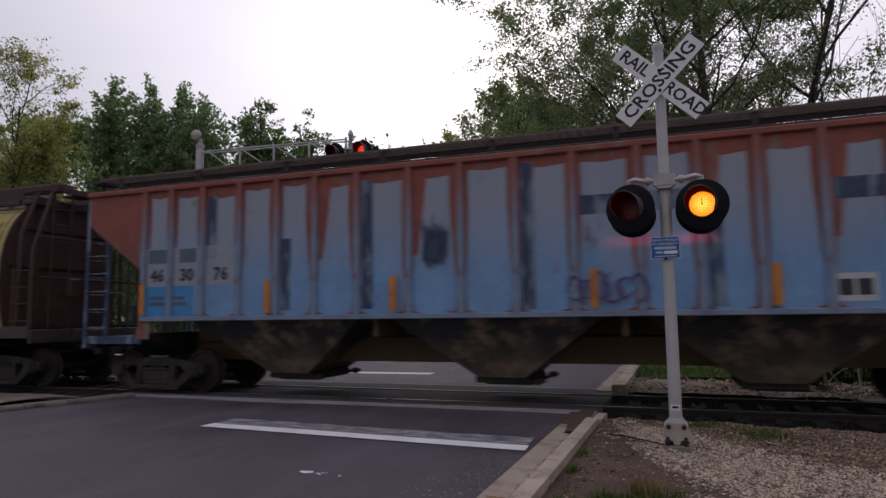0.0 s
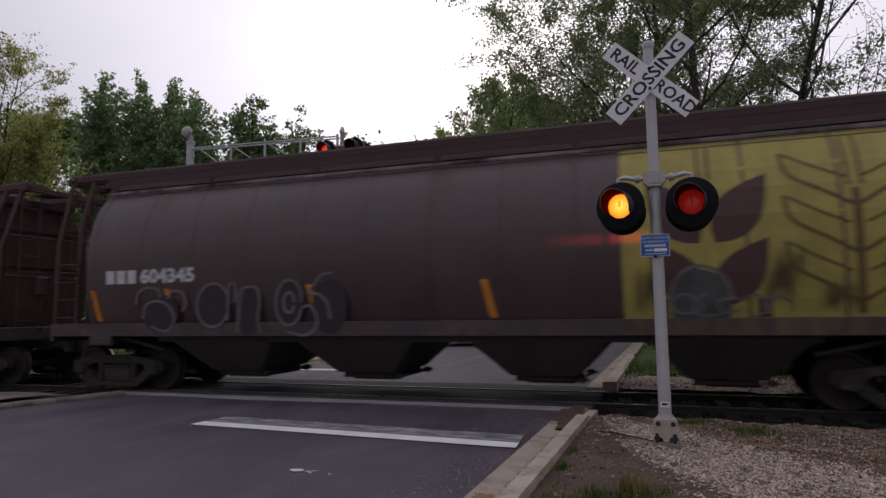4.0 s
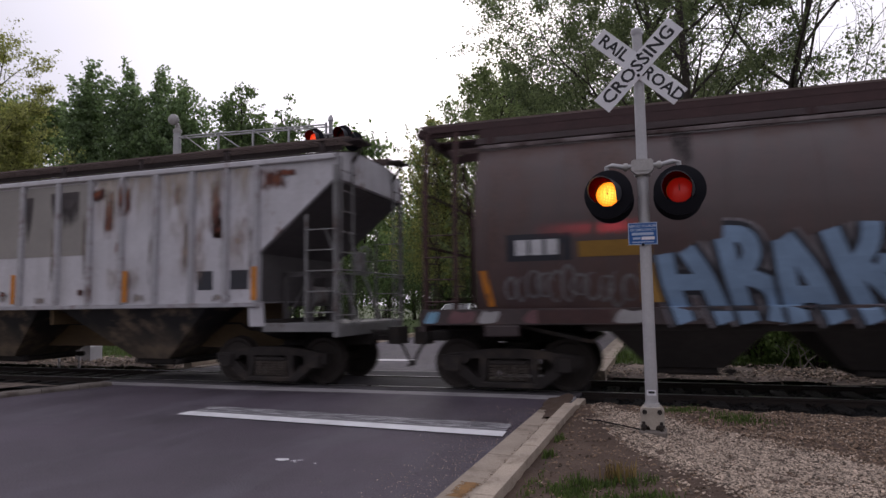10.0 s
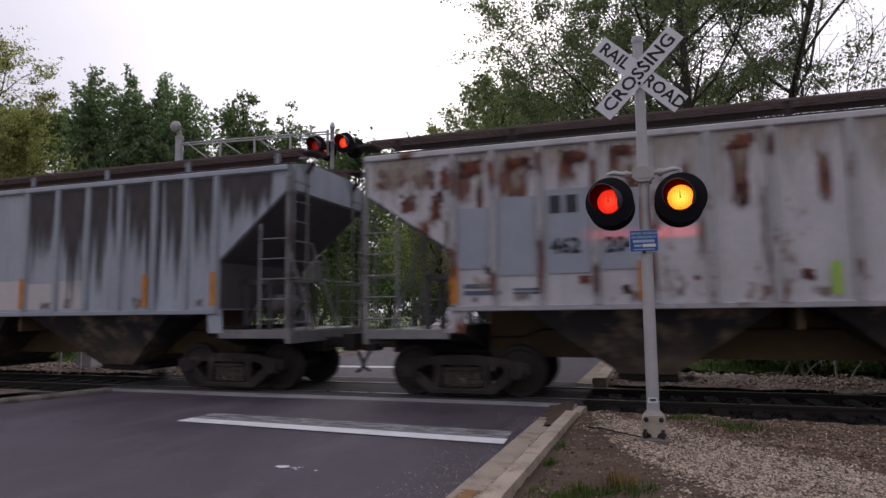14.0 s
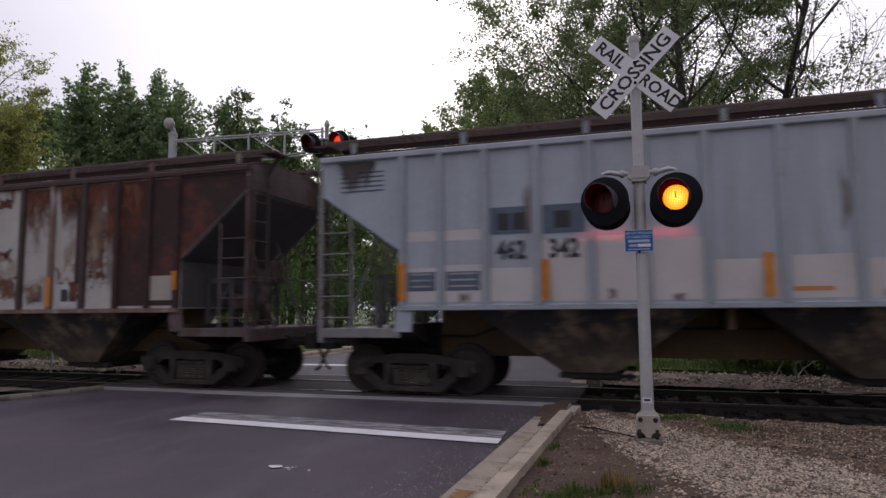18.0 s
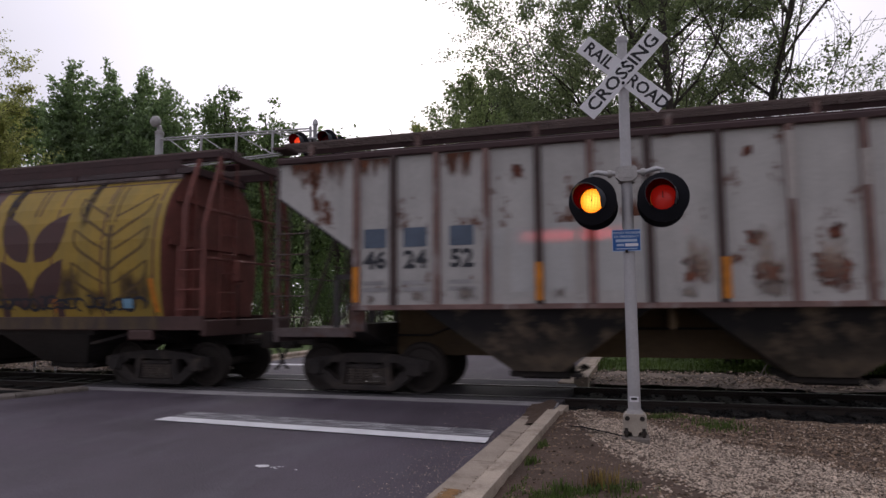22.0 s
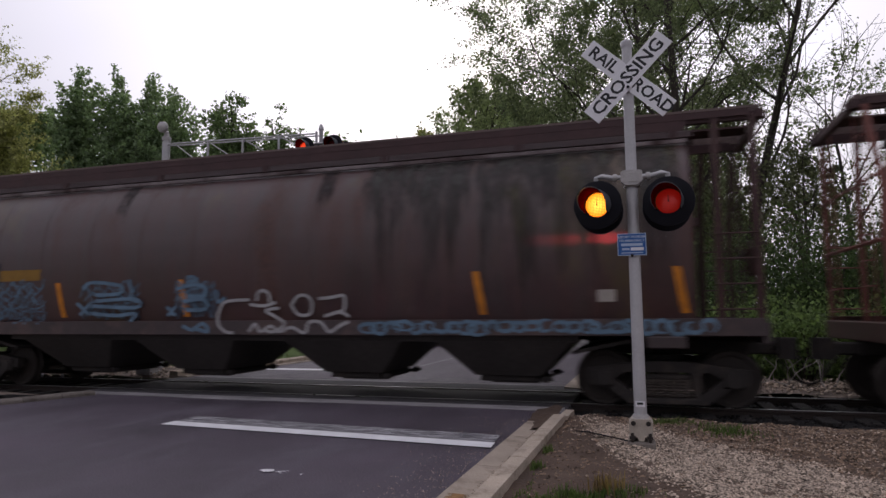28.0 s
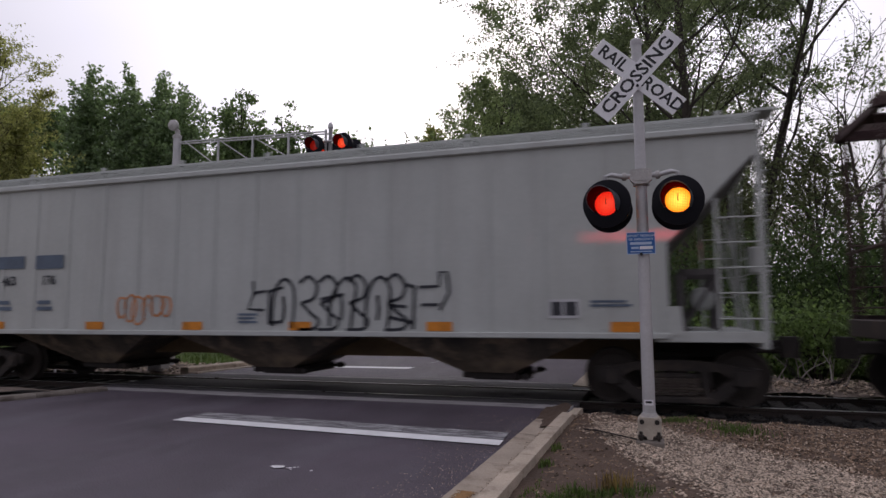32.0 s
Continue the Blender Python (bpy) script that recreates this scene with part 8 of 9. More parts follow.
for x, y in ((-14.83, 12.95), (-14.2, 13.0)):
    b = thing("marker_post", "thin white marker post beside the track", "post", "marker posts", m=pose(x, y, -0.1))
    part("post", Shape().box(0, 0, 0.42, 0.05, 0.05, 0.84, 0.006), SIGNWHITE, b)
    part("cap", Shape().box(0, 0, 0.85, 0.055, 0.055, 0.03, 0.004), BLACK, b)


# ---- trees, bushes, grass ----
def leaf_mesh(name, centres, size, seed, droop=0.2):
    """Many small folded leaves, one at each point: two triangles each, turned at random."""
    r = np.random.RandomState(seed)
    n = len(centres)
    c = np.asarray(centres, float)
    a = r.normal(size=(n, 3))
    a[:, 2] -= droop
    a /= np.linalg.norm(a, axis=1)[:, None]
    b = np.cross(a, r.normal(size=(n, 3)))
    b /= np.linalg.norm(b, axis=1)[:, None] + 1e-9
    k = np.cross(a, b)
    s = size * r.uniform(0.6, 1.35, (n, 1))
    v = np.stack([c - a * s * 0.5, c + b * s * 0.30 + k * s * 0.10, c + a * s * 0.5, c - b * s * 0.30 + k * s * 0.10], 1).reshape(-1, 3)
    q = np.arange(n)[:, None] * 4
    f = np.concatenate([q + (0, 1, 2), q + (0, 2, 3)], 1).reshape(-1, 3)
    me = bpy.data.meshes.new(name)
    me.vertices.add(len(v))
    me.vertices.foreach_set("co", v.ravel())
    me.loops.add(f.size)
    me.loops.foreach_set("vertex_index", f.ravel().astype(np.int32))
    me.polygons.add(len(f))
    me.polygons.foreach_set("loop_start", np.arange(0, f.size, 3, dtype=np.int32))
    me.update(calc_edges=True)
    return me


def skeleton_of(seed, height, spread, trunk_r, fork=0.3, limbs=9, up=0.5, lean=(0, 0), crown=None, levels=3, twig=1.0):
    """Grows trunk and limbs. Returns branch paths with radii and the points where leaves sit. crown(h) gives the crown's half-width at the relative height h."""
    r = random.Random(seed)
    paths, tips = [], []
    crown = crown or (lambda h: math.sin(math.pi * min(1, max(0.02, h)) ** 0.8))

    def grow(p, d, length, rad, level):
        k = 6 if level < 2 else 4
        pts = [p.copy()]
        q, dd = p.copy(), d.normalized()
        for i in range(k):
            jit = Vector((r.gauss(0, 1), r.gauss(0, 1), r.gauss(0, 0.7))) * (0.16 if level else 0.05)
            dd = (dd + jit + Vector((0, 0, up * 0.16 if level else 0.05))).normalized()
            q = q + dd * (length / k)
            pts.append(q.copy())
        paths.append((pts, rad, max(0.006, rad * (0.35 if level else 0.25))))
        if level >= levels - 1:
            tips.extend((pts[j], length) for j in range(2, k + 1))
        if level >= levels:
            return
        n = limbs if level == 0 else (5 if level == 1 else 4)
        for i in range(n):
            t = (fork + (1 - fork) * (i + r.random() * 0.8) / n) if level == 0 else (0.25 + 0.75 * (i + r.random()) / n)
            t = min(t, 0.98)
            j = min(int(t * k), k - 1)
            at = pts[j].lerp(pts[j + 1], t * k - j)
            if level == 0:
                h = (at.z - p.z) / length
                ln = spread * crown(h) * r.uniform(0.8, 1.15)
                az = i * 2.4 + r.uniform(-0.5, 0.5)
                el = up * r.uniform(0.5, 1.4) + 0.6 * max(0, h - 0.6)
                nd = Vector((math.cos(az), math.sin(az), el))
            else:
                ln = length * r.uniform(0.42, 0.68) * twig
                side = dd.cross(Vector((r.gauss(0, 1), r.gauss(0, 1), r.gauss(0, 1)))).normalized()
                nd = (pts[j + 1] - pts[j]).normalized() * 0.75 + side * r.uniform(0.6, 1.0)
            grow(at, nd, max(ln, 0.25), rad * (0.42 if level == 0 else 0.5) * (1 - 0.5 * t), level + 1)

    grow(Vector((0, 0, -0.2)), Vector((lean[0], lean[1], 1)), height, trunk_r, 0)
    return paths, tips


def wood_shape(paths, thin=0.012):
    s = Shape()
    for i, (pts, a, b) in enumerate(paths):
        if a < thin:
            continue
        s.tube(pts, a, 9 if a > 0.1 else (5 if a > 0.03 else 4), b)
    return s


def tree(name, label, seed, at, height, spread, leaf, count, size, trunk_r=0.22, clump=0.45, bark=None, thin=0.012, shoots=0, shoot_len=1.5, base=0.18, bare=0.0, leaders=0, **kw):
    """Trunk with limbs, and a crown of small leaves clumped along the outer twigs."""
    t = thing(name, label, "tree", "trees round the crossing", pose(*at))
    paths, tips = skeleton_of(seed, height, spread, trunk_r, **kw)
    part("trunk", wood_shape(paths, thin), bark or BARK, t, smooth=60)
    r = np.random.RandomState(seed)
    form = kw["crown"]
    if leaders:
        c = spire_points(r, height, spread, form, count, base, leaders)
    elif shoots:
        c = shoot_points(r, height, spread, form, count, shoots, shoot_len, base)
    else:
        # whole sprays are thick, thin or bare
        spray = np.repeat(r.gamma(0.75, 1.0, len(tips) // 10 + 1), 10)[: len(tips)]
        spray[spray < np.quantile(spray, bare * 0.7)] = 0.0
        pick = r.choice(len(tips), count, p=spray / spray.sum())
        at_ = np.array([tips[i][0] for i in pick])
        sc = np.array([min(1.0, tips[i][1] / 1.5 + 0.25) for i in pick])[:, None]
        c = at_ + r.normal(size=(count, 3)) * clump * sc * (1, 1, 0.7)
        c = c[c[:, 2] < height * 1.3]
    crown_ = part("crown", leaf_mesh("crown", c, size, seed + 1), leaf, t, smooth=0)
    return t


def shoot_points(r, height, spread, form, count, shoots, length, base):
    """Leaf places for a dense crown: a loose inner mass and many upright shoots that fray its outline."""
    inner = int(count * 0.30)
    h = base + (1 - base) * r.uniform(0, 1, inner) ** 0.9 * 0.95
    lobe = lambda az, hh: 0.80 + 0.20 * np.sin(3 * az + 9 * hh) * np.cos(2 * az - 5 * hh)
    az = r.uniform(0, 6.283, inner)
    rad = spread * np.array([form(x) for x in h]) * np.sqrt(r.uniform(0.05, 1, inner)) * 0.80 * lobe(az, h)
    a = np.stack([rad * np.cos(az), rad * np.sin(az), h * height], 1) + r.normal(size=(inner, 3)) * 0.2
    sh = base + (1 - base) * r.uniform(0, 1, shoots) ** 0.8
    saz = r.uniform(0, 6.283, shoots)
    srad = spread * np.array([form(x) for x in sh]) * r.uniform(0.5, 1.28, shoots) * lobe(saz, sh)
    root = np.stack([srad * np.cos(saz), srad * np.sin(saz), sh * height - length * 0.6 * np.clip((1 - sh) * 2.4 + 0.2, 0.2, 1.0)], 1)
    way = np.stack([np.cos(saz) * 0.65, np.sin(saz) * 0.65, np.full(shoots, 1.0)], 1) + r.normal(size=(shoots, 3)) * 0.32
    way /= np.linalg.norm(way, axis=1)[:, None]
    k = r.randint(0, shoots, count - inner)
    t = r.uniform(0, 1, count - inner)[:, None]
    ln = (length * r.uniform(0.5, 1.7, shoots) * np.clip((1 - sh) * 2.4 + 0.42, 0.42, 1.0))[k][:, None]
    b = root[k] + way[k] * t * ln + r.normal(size=(count - inner, 3)) * (0.22 * (1 - t) + 0.05)
    return np.concatenate([a, b])


def spire_points(r, height, spread, form, count, base, leaders):
    """Leaf places for a maple with several upright leaders: rising side branches that shorten towards each tip."""
    inner = int(count * 0.22)
    h = base + (0.88 - base) * r.uniform(0, 1, inner)
    az = r.uniform(0, 6.283, inner)
    rad = spread * np.array([form(x) for x in h]) * np.sqrt(r.uniform(0, 1, inner)) * 0.78
    out = [np.stack([rad * np.cos(az), rad * np.sin(az), h * height], 1) + r.normal(size=(inner, 3)) * 0.2]
    stems = [(0.0, 0.0, height * base, height + 1.0)]
    for j in range(leaders):
        rd, a = spread * 0.70 * math.sqrt((j + 0.6) / leaders), j * 2.4 + r.uniform(-0.5, 0.5)
        stems.append((rd * math.cos(a), rd * math.sin(a), height * 0.45, height + r.uniform(-0.3, 1.5) - 3.2 * (rd / spread) ** 1.4))
    roots, ways, reach = [], [], []
    for k, (x, y, z0, z1) in enumerate(stems):
        for u in r.uniform(0, 1, int((z1 - z0) * 8)):
            z = z0 + (z1 - z0) * u
            wide = spread * form(min(0.99, z / height)) if k == 0 else 0.72 * spread
            ln = (0.25 + wide * 1.12 * (1 - u) ** 0.7) * r.uniform(0.55, 1.25)
            a = r.uniform(0, 6.283)
            roots.append((x, y, z))
            ways.append((math.cos(a), math.sin(a), r.uniform(0.25, 0.95)))
            reach.append(ln)
    roots, ways, reach = np.array(roots), np.array(ways), np.array(reach)
    n = count - inner
    k = r.choice(len(reach), n, p=(reach + 0.25) / (reach + 0.25).sum())
    t = r.uniform(0.12, 1.0, n)[:, None]
    out.append(roots[k] + ways[k] * t * reach[k][:, None] + r.normal(size=(n, 3)) * (0.06 + 0.12 * np.sin(t * 3.0)) * (1, 1, 0.7))
    return np.concatenate(out)


def ogive(h):
    return 0.75 + 0.6 * h if h < 0.4 else 0.04 + 0.95 * max(0.0, 1 - ((h - 0.4) / 0.6) ** 1.7)


def round_top(h):
    return max(0.18, math.sin(math.pi * min(0.97, h * 0.85 + 0.08)))


def dome(h):
    return (0.55 + 0.6 * h if h < 0.6 else max(0.1, math.cos((h - 0.6) / 0.42 * 1.5708)) ** 0.7 * 0.92) if h > 0.1 else 0.45


def vase(h):
    return 0.55 + 0.45 * math.sin(math.pi * h * 0.8)


def shoulder(h):
    return 0.05 + 0.95 * min(1.0, (1 - h) * 2.9) ** 0.8 * (1.0 if h > 0.3 else 0.6 + 1.33 * h)


# dark maples beyond the crossing
tree("maple_tree", "dark green maple with a pointed top", 11, (-38.2, 35, 0), 18.4, 1.65, LEAF_MAPLE, 20000, 0.27, 0.26, 0.42, limbs=26, fork=0.16, up=0.6, crown=shoulder, leaders=8)
tree("maple_tree", "tall dark green maple with pointed top", 12, (-35.3, 35.5, 0), 18.2, 2.2, LEAF_MAPLE, 18000, 0.27, 0.28, 0.42, limbs=26, fork=0.16, up=0.6, crown=shoulder, leaders=7)
tree("maple_tree", "narrow dark green maple between the others", 16, (-33.3, 36.5, 0), 17.7, 2.1, LEAF_MAPLE, 18000, 0.27, 0.24, 0.42, limbs=24, fork=0.16, up=0.6, crown=shoulder, leaders=7)
tree("maple_tree", "broad dark green maple with uneven top", 13, (-31.0, 36, 0), 16.4, 2.6, LEAF_MAPLE, 22000, 0.27, 0.28, 0.45, limbs=26, fork=0.18, up=0.55, crown=shoulder, leaders=10)
tree("maple_tree", "lighter green maple with ragged top", 14, (-25.9, 36, 0), 15.3, 2.75, LEAF_WOOD, 23000, 0.26, 0.22, 0.42, limbs=22, fork=0.2, up=0.6, crown=shoulder, leaders=9)
tree("maple_tree", "small ragged maple beside the larger one", 15, (-22.2, 36, 0), 14.2, 1.7, LEAF_WOOD, 9000, 0.25, 0.18, 0.38, limbs=14, fork=0.3, up=0.7, crown=shoulder, leaders=4, lean=(0.03, 0))
# olive-leaved trees at the side
tree("olive_leaved_tree", "tall olive-leaved tree with thin open crown", 21, (-28.3, 20.0, 0), 11.7, 2.9, LEAF_OLIVE, 17000, 0.12, 0.15, 0.2, bare=0.35, limbs=15, fork=0.45, up=0.8, crown=vase, thin=0.01)
tree("olive_leaved_tree", "dense yellowish tree beside the track", 22, (-28.0, 21.5, 0), 10.4, 2.2, LEAF_OLIVE, 22000, 0.15, 0.2, 0.45, limbs=18, fork=0.12, up=0.6, crown=ogive, shoots=320, shoot_len=1.4)
tree("olive_leaved_tree", "thin olive-leaved tree with airy crown", 23, (-33.5, 24, 0), 9.0, 2.2, LEAF_OLIVE, 10000, 0.14, 0.2, 0.42, limbs=14, fork=0.2, up=0.7, crown=vase)
# the trees left of the far road
tree("leafy_tree", "rounded green tree beside the far road", 31, (-11.6, 46, 0), 19.0, 6.4, LEAF_MID, 21000, 0.22, 0.3, 0.5, limbs=22, fork=0.2, up=0.55, crown=ogive, shoots=420, shoot_len=1.6)
tree("leafy_tree", "low green tree beside the far road", 32, (-16.0, 47, 0), 15.7, 3.2, LEAF_OLIVE, 17000, 0.24, 0.25, 0.5, limbs=18, fork=0.15, up=0.55, crown=ogive, shoots=300, shoot_len=1.6)
tree("leafy_tree", "tall green tree beside the far road", 33, (-12.4, 60, 0), 22.8, 5.6, LEAF_WOOD, 20000, 0.32, 0.3, 0.5, limbs=18, fork=0.15, up=0.55, crown=dome, shoots=240, shoot_len=1.8)
tree("leafy_tree", "tall green tree far down the road", 34, (-11.8, 74, 0), 26.5, 7.5, LEAF_ELM, 26000, 0.36, 0.3, 0.5, limbs=18, fork=0.15, up=0.55, crown=dome, shoots=240, shoot_len=1.8)
tree("leafy_tree", "leafy tree over the far pavement", 35, (3.4, 60, 0), 20.0, 7.0, LEAF_ELM, 17000, 0.36, 0.3, 0.5, limbs=18, fork=0.15, up=0.55, crown=dome, shoots=240, shoot_len=1.8)
# big open elms right of the far road
tree("elm_tree", "tall open-crowned elm with dark forked limbs", 41, (1.3, 24.5, 0), 19.0, 5.2, LEAF_ELM, 30000, 0.105, 0.21, 0.16, bare=0.42, limbs=19, fork=0.26, up=0.9, crown=vase, thin=0.006)
tree("elm_tree", "leaning elm with a bare upper limb", 42, (3.0, 25.5, 0), 19.0, 6.5, LEAF_ELM, 4500, 0.105, 0.20, 0.15, bare=0.6, limbs=14, fork=0.3, up=1.0, crown=vase, lean=(0.22, 0.0), thin=0.006)
tree("elm_tree", "slender elm behind the others", 43, (-0.6, 31, 0), 20.0, 8.0, LEAF_ELM, 50000, 0.125, 0.20, 0.19, bare=0.36, limbs=18, fork=0.24, up=0.8, crown=vase, thin=0.008)
tree("elm_tree", "sparse elm with twiggy branches", 44, (7.6, 26, 0), 9.0, 4.8, LEAF_ELM, 2800, 0.11, 0.12, 0.13, bare=0.75, limbs=14, fork=0.2, up=0.8, crown=vase, thin=0.004)
tree("elm_tree", "leafy elm over the far road", 45, (0.6, 42, 0), 17.5, 7.5, LEAF_ELM, 30000, 0.18, 0.22, 0.32, bare=0.35, limbs=18, fork=0.18, up=0.6, crown=vase)
tree("elm_tree", "leaning leafy elm reaching over the far road", 49, (-0.4, 34, 0), 16.9, 8.2, LEAF_ELM, 80000, 0.15, 0.16, 0.28, bare=0.3, limbs=18, fork=0.22, up=0.5, crown=vase, lean=(-0.14, 0.0), thin=0.008)
tree("young_tree", "dense young tree behind the bushes", 46, (2.9, 24, 0), 8.0, 2.4, LEAF_SHADE, 7000, 0.13, 0.1, 0.4, limbs=14, fork=0.1, up=0.6, crown=ogive, shoots=320, shoot_len=1.3)
tree("young_tree", "low young tree behind the bushes", 47, (8.2, 25, 0), 3.4, 2.6, LEAF_SHADE, 5000, 0.14, 0.08, 0.4, limbs=12, fork=0.1, up=0.6, crown=ogive, shoots=240, shoot_len=1.0)
tree("young_tree", "airy young tree behind the bushes", 66, (5.4, 24.5, 0), 7.0, 2.6, LEAF_SHADE, 4800, 0.13, 0.09, 0.4, limbs=14, fork=0.1, up=0.6, crown=ogive, shoots=200, shoot_len=1.3)
tree("elm_tree", "thin elm with open crown above the bushes", 67, (6.2, 28.5, 0), 6.6, 3.4, LEAF_SHADE, 9000, 0.13, 0.14, 0.15, bare=0.5, limbs=16, fork=0.15, up=0.7, crown=round_top, thin=0.005)
tree("young_tree", "leafy young tree beside the far road", 48, (1.0, 27, 0), 8.0, 2.6, LEAF_SHADE, 10000, 0.14, 0.1, 0.4, limbs=12, fork=0.1, up=0.6, crown=ogive, shoots=300, shoot_len=1.3)
# far woods closing the view
woods = [tree("wood_tree", "dark leafy tree of the far woods", 50 + i, (0, 0, 0), h, s, LEAF_WOOD, 9000, 0.48, 0.3, 0.8, limbs=16, fork=0.1, up=0.6, crown=round_top, thin=0.03) for i, (h, s) in enumerate(((15, 5.5), (12, 5.0), (17, 6.0)))]
rw = random.Random(77)
spots = [(x + rw.uniform(-2, 2), y + rw.uniform(-4, 4)) for x in range(-96, 60, 8) for y in (78, 96)] + [(x, 58 + rw.uniform(-3, 3)) for x in (-62, -55, -47, -40, -33, -27)] + [(x, 104 + rw.uniform(-5, 5)) for x in range(-34, 6, 5)] + [(25, 34), (32, 28), (40, 30), (-48, 38), (-55, 34), (-44, 28), (-60, 26)]
spots = [(x, y) for x, y in spots if not (-12.5 < x < 0.5 and y < 84) and not (x > 12 and y > 50)]
for i, (x, y) in enumerate(spots):
    turn = pose(x, y, far_fall(min(y, 120)) - 0.2, 0, 0, rw.uniform(0, 360))
    if i < len(woods):
        woods[i].matrix_basis = turn
    else:
        copy_thing(woods[i % 3], turn)


def bush(name, label, seed, at, h, r_, leaf, count, size, group="bushes along the track"):
    t = thing(name, label, "bush", group, pose(*at))
    q = random.Random(seed)
    s, tips = Shape(), []
    for i in range(14):
        a, ln = q.uniform(0, 6.28), q.uniform(0.6, 1.0)
        p = [Vector((0.1 * math.cos(a), 0.1 * math.sin(a), -0.05))]
        for k in range(1, 6):
            p.append(Vector((r_ * ln * (k / 5) ** 1.2 * math.cos(a) + q.gauss(0, 0.08), r_ * ln * (k / 5) ** 1.2 * math.sin(a) + q.gauss(0, 0.08), h * ln * math.sin(1.35 * k / 5) + q.gauss(0, 0.05))))
            if k > 1:
                tips.append(p[-1])
        s.tube(p, 0.025, 5, 0.006)
    part("stem", s, BARK, t, smooth=60)
    rr = np.random.RandomState(seed)
    base = np.array([tips[i] for i in rr.randint(0, len(tips), count)])
    part("foliage", leaf_mesh("foliage", np.maximum(base + rr.normal(size=(count, 3)) * (0.28 * r_, 0.28 * r_, 0.2 * h), (-99, -99, 0.02)), size, seed), leaf, t, smooth=0)
    return t


shrubs = [bush("bush", "dense green bush behind the track", 90 + i, (0, 0, 0), h, r_, LEAF_LOW if i == 0 else LEAF_BUSH, 3000, 0.11) for i, (h, r_) in enumerate(((1.5, 1.1), (2.4, 1.5), (3.4, 1.8)))]
rb = random.Random(12)
sites = [(2.2, 16.2, 0), (3.6, 15.8, 0), (5.0, 16.0, 0), (6.4, 15.7, 1), (8.2, 16.0, 1), (10, 15.8, 0), (1.4, 18.2, 1), (3.0, 18.6, 1), (5.0, 18.0, 2), (7.2, 18.4, 2), (9.5, 18.0, 2), (12, 17.5, 2), (14.5, 17, 2), (17, 18, 2), (20, 19, 2), (2.6, 20.2, 2), (4.4, 19.9, 2), (5.9, 20.2, 1), (1.2, 22.5, 2), (3.8, 21.5, 2), (6.5, 22, 2), (9.5, 21.5, 1), (12.5, 22, 2), (-13.5, 20, 1), (-16.5, 18.5, 1),
         (-19.5, 17.5, 1), (-23, 17.5, 2), (-27, 17, 2), (-21, 21, 2), (-14, 25, 2), (-13.2, 31, 2), (-13.5, 38, 2), (-17, 34, 2), (-25, 26, 2), (-31, 18, 2), (-36, 20, 2), (1.4, 30, 2), (1.2, 37, 2), (1.6, 46, 2), (1.4, 54, 2)] + [(x, 92 + (x * 7) % 5, 2) for x in range(-22, 9, 2)] + [(-13, 64, 2), (-12.8, 70, 2), (2, 64, 2), (2.2, 72, 2), (-13.6, 50, 2)]
for i, (x, y, k) in enumerate(sites):
    m = pose(x + rb.uniform(-0.3, 0.3), y + rb.uniform(-0.3, 0.3), far_fall(y) - 0.02, 0, 0, rb.uniform(0, 360))
    first = [j for j, sp in enumerate(sites) if sp[2] == k][0] == i
    if first:
        shrubs[k].matrix_basis = m
    else:
        copy_thing(shrubs[k], m)
# dark board fence far beyond the road
fence = thing("fence", "dark brown board fence far beyond the road", "fence", m=pose(-21.3, 80, far_fall(80)))
board = shared("fence_board", lambda: Shape().box(0, 0, 1.45, 0.19, 0.03, 2.8, 0.004), 0)
for i in range(78):
    part("board", board, TIE, fence, m=pose(-7.8 + 0.2 * i, 0, rp.uniform(-0.03, 0.03)))
fence_post = shared("fence_post", lambda: Shape().box(0, 0.09, 1.4, 0.12, 0.12, 2.9, 0.01))
for i in range(8):
    part("post", fence_post, TIE, fence, m=pose(-7.8 + 2.22 * i, 0, 0))
for z in (0.5, 2.4):
    part("rail", Shape().box(0, 0.045, z, 15.8, 0.05, 0.10), TIE, fence)
# pale dead branches in front of the bushes
rd = random.Random(6)
for i in range(8):
    p = Vector((2.6 + rd.uniform(-0.5, 1.0), 13.6 + rd.uniform(-0.2, 0.6), 0.0))
    d = Vector((rd.uniform(-1, 1), rd.uniform(-0.3, 0.3), rd.uniform(0.2, 0.9))).normalized()
    pts = [p + d * (0.16 * k) + Vector((rd.gauss(0, 0.03), 0, rd.gauss(0, 0.03))) for k in range(6)]
    twig = pts[3] + Vector((rd.uniform(-0.25, 0.25), 0, 0.2))
    tagged(solo("dead_branch", Shape().tube(pts, 0.016, 5, 0.005).tube([pts[3], twig], 0.009, 4, 0.004), BARK_PALE, "pale dead branch lying beside the track", "branch"), group="dead branches beside the track")


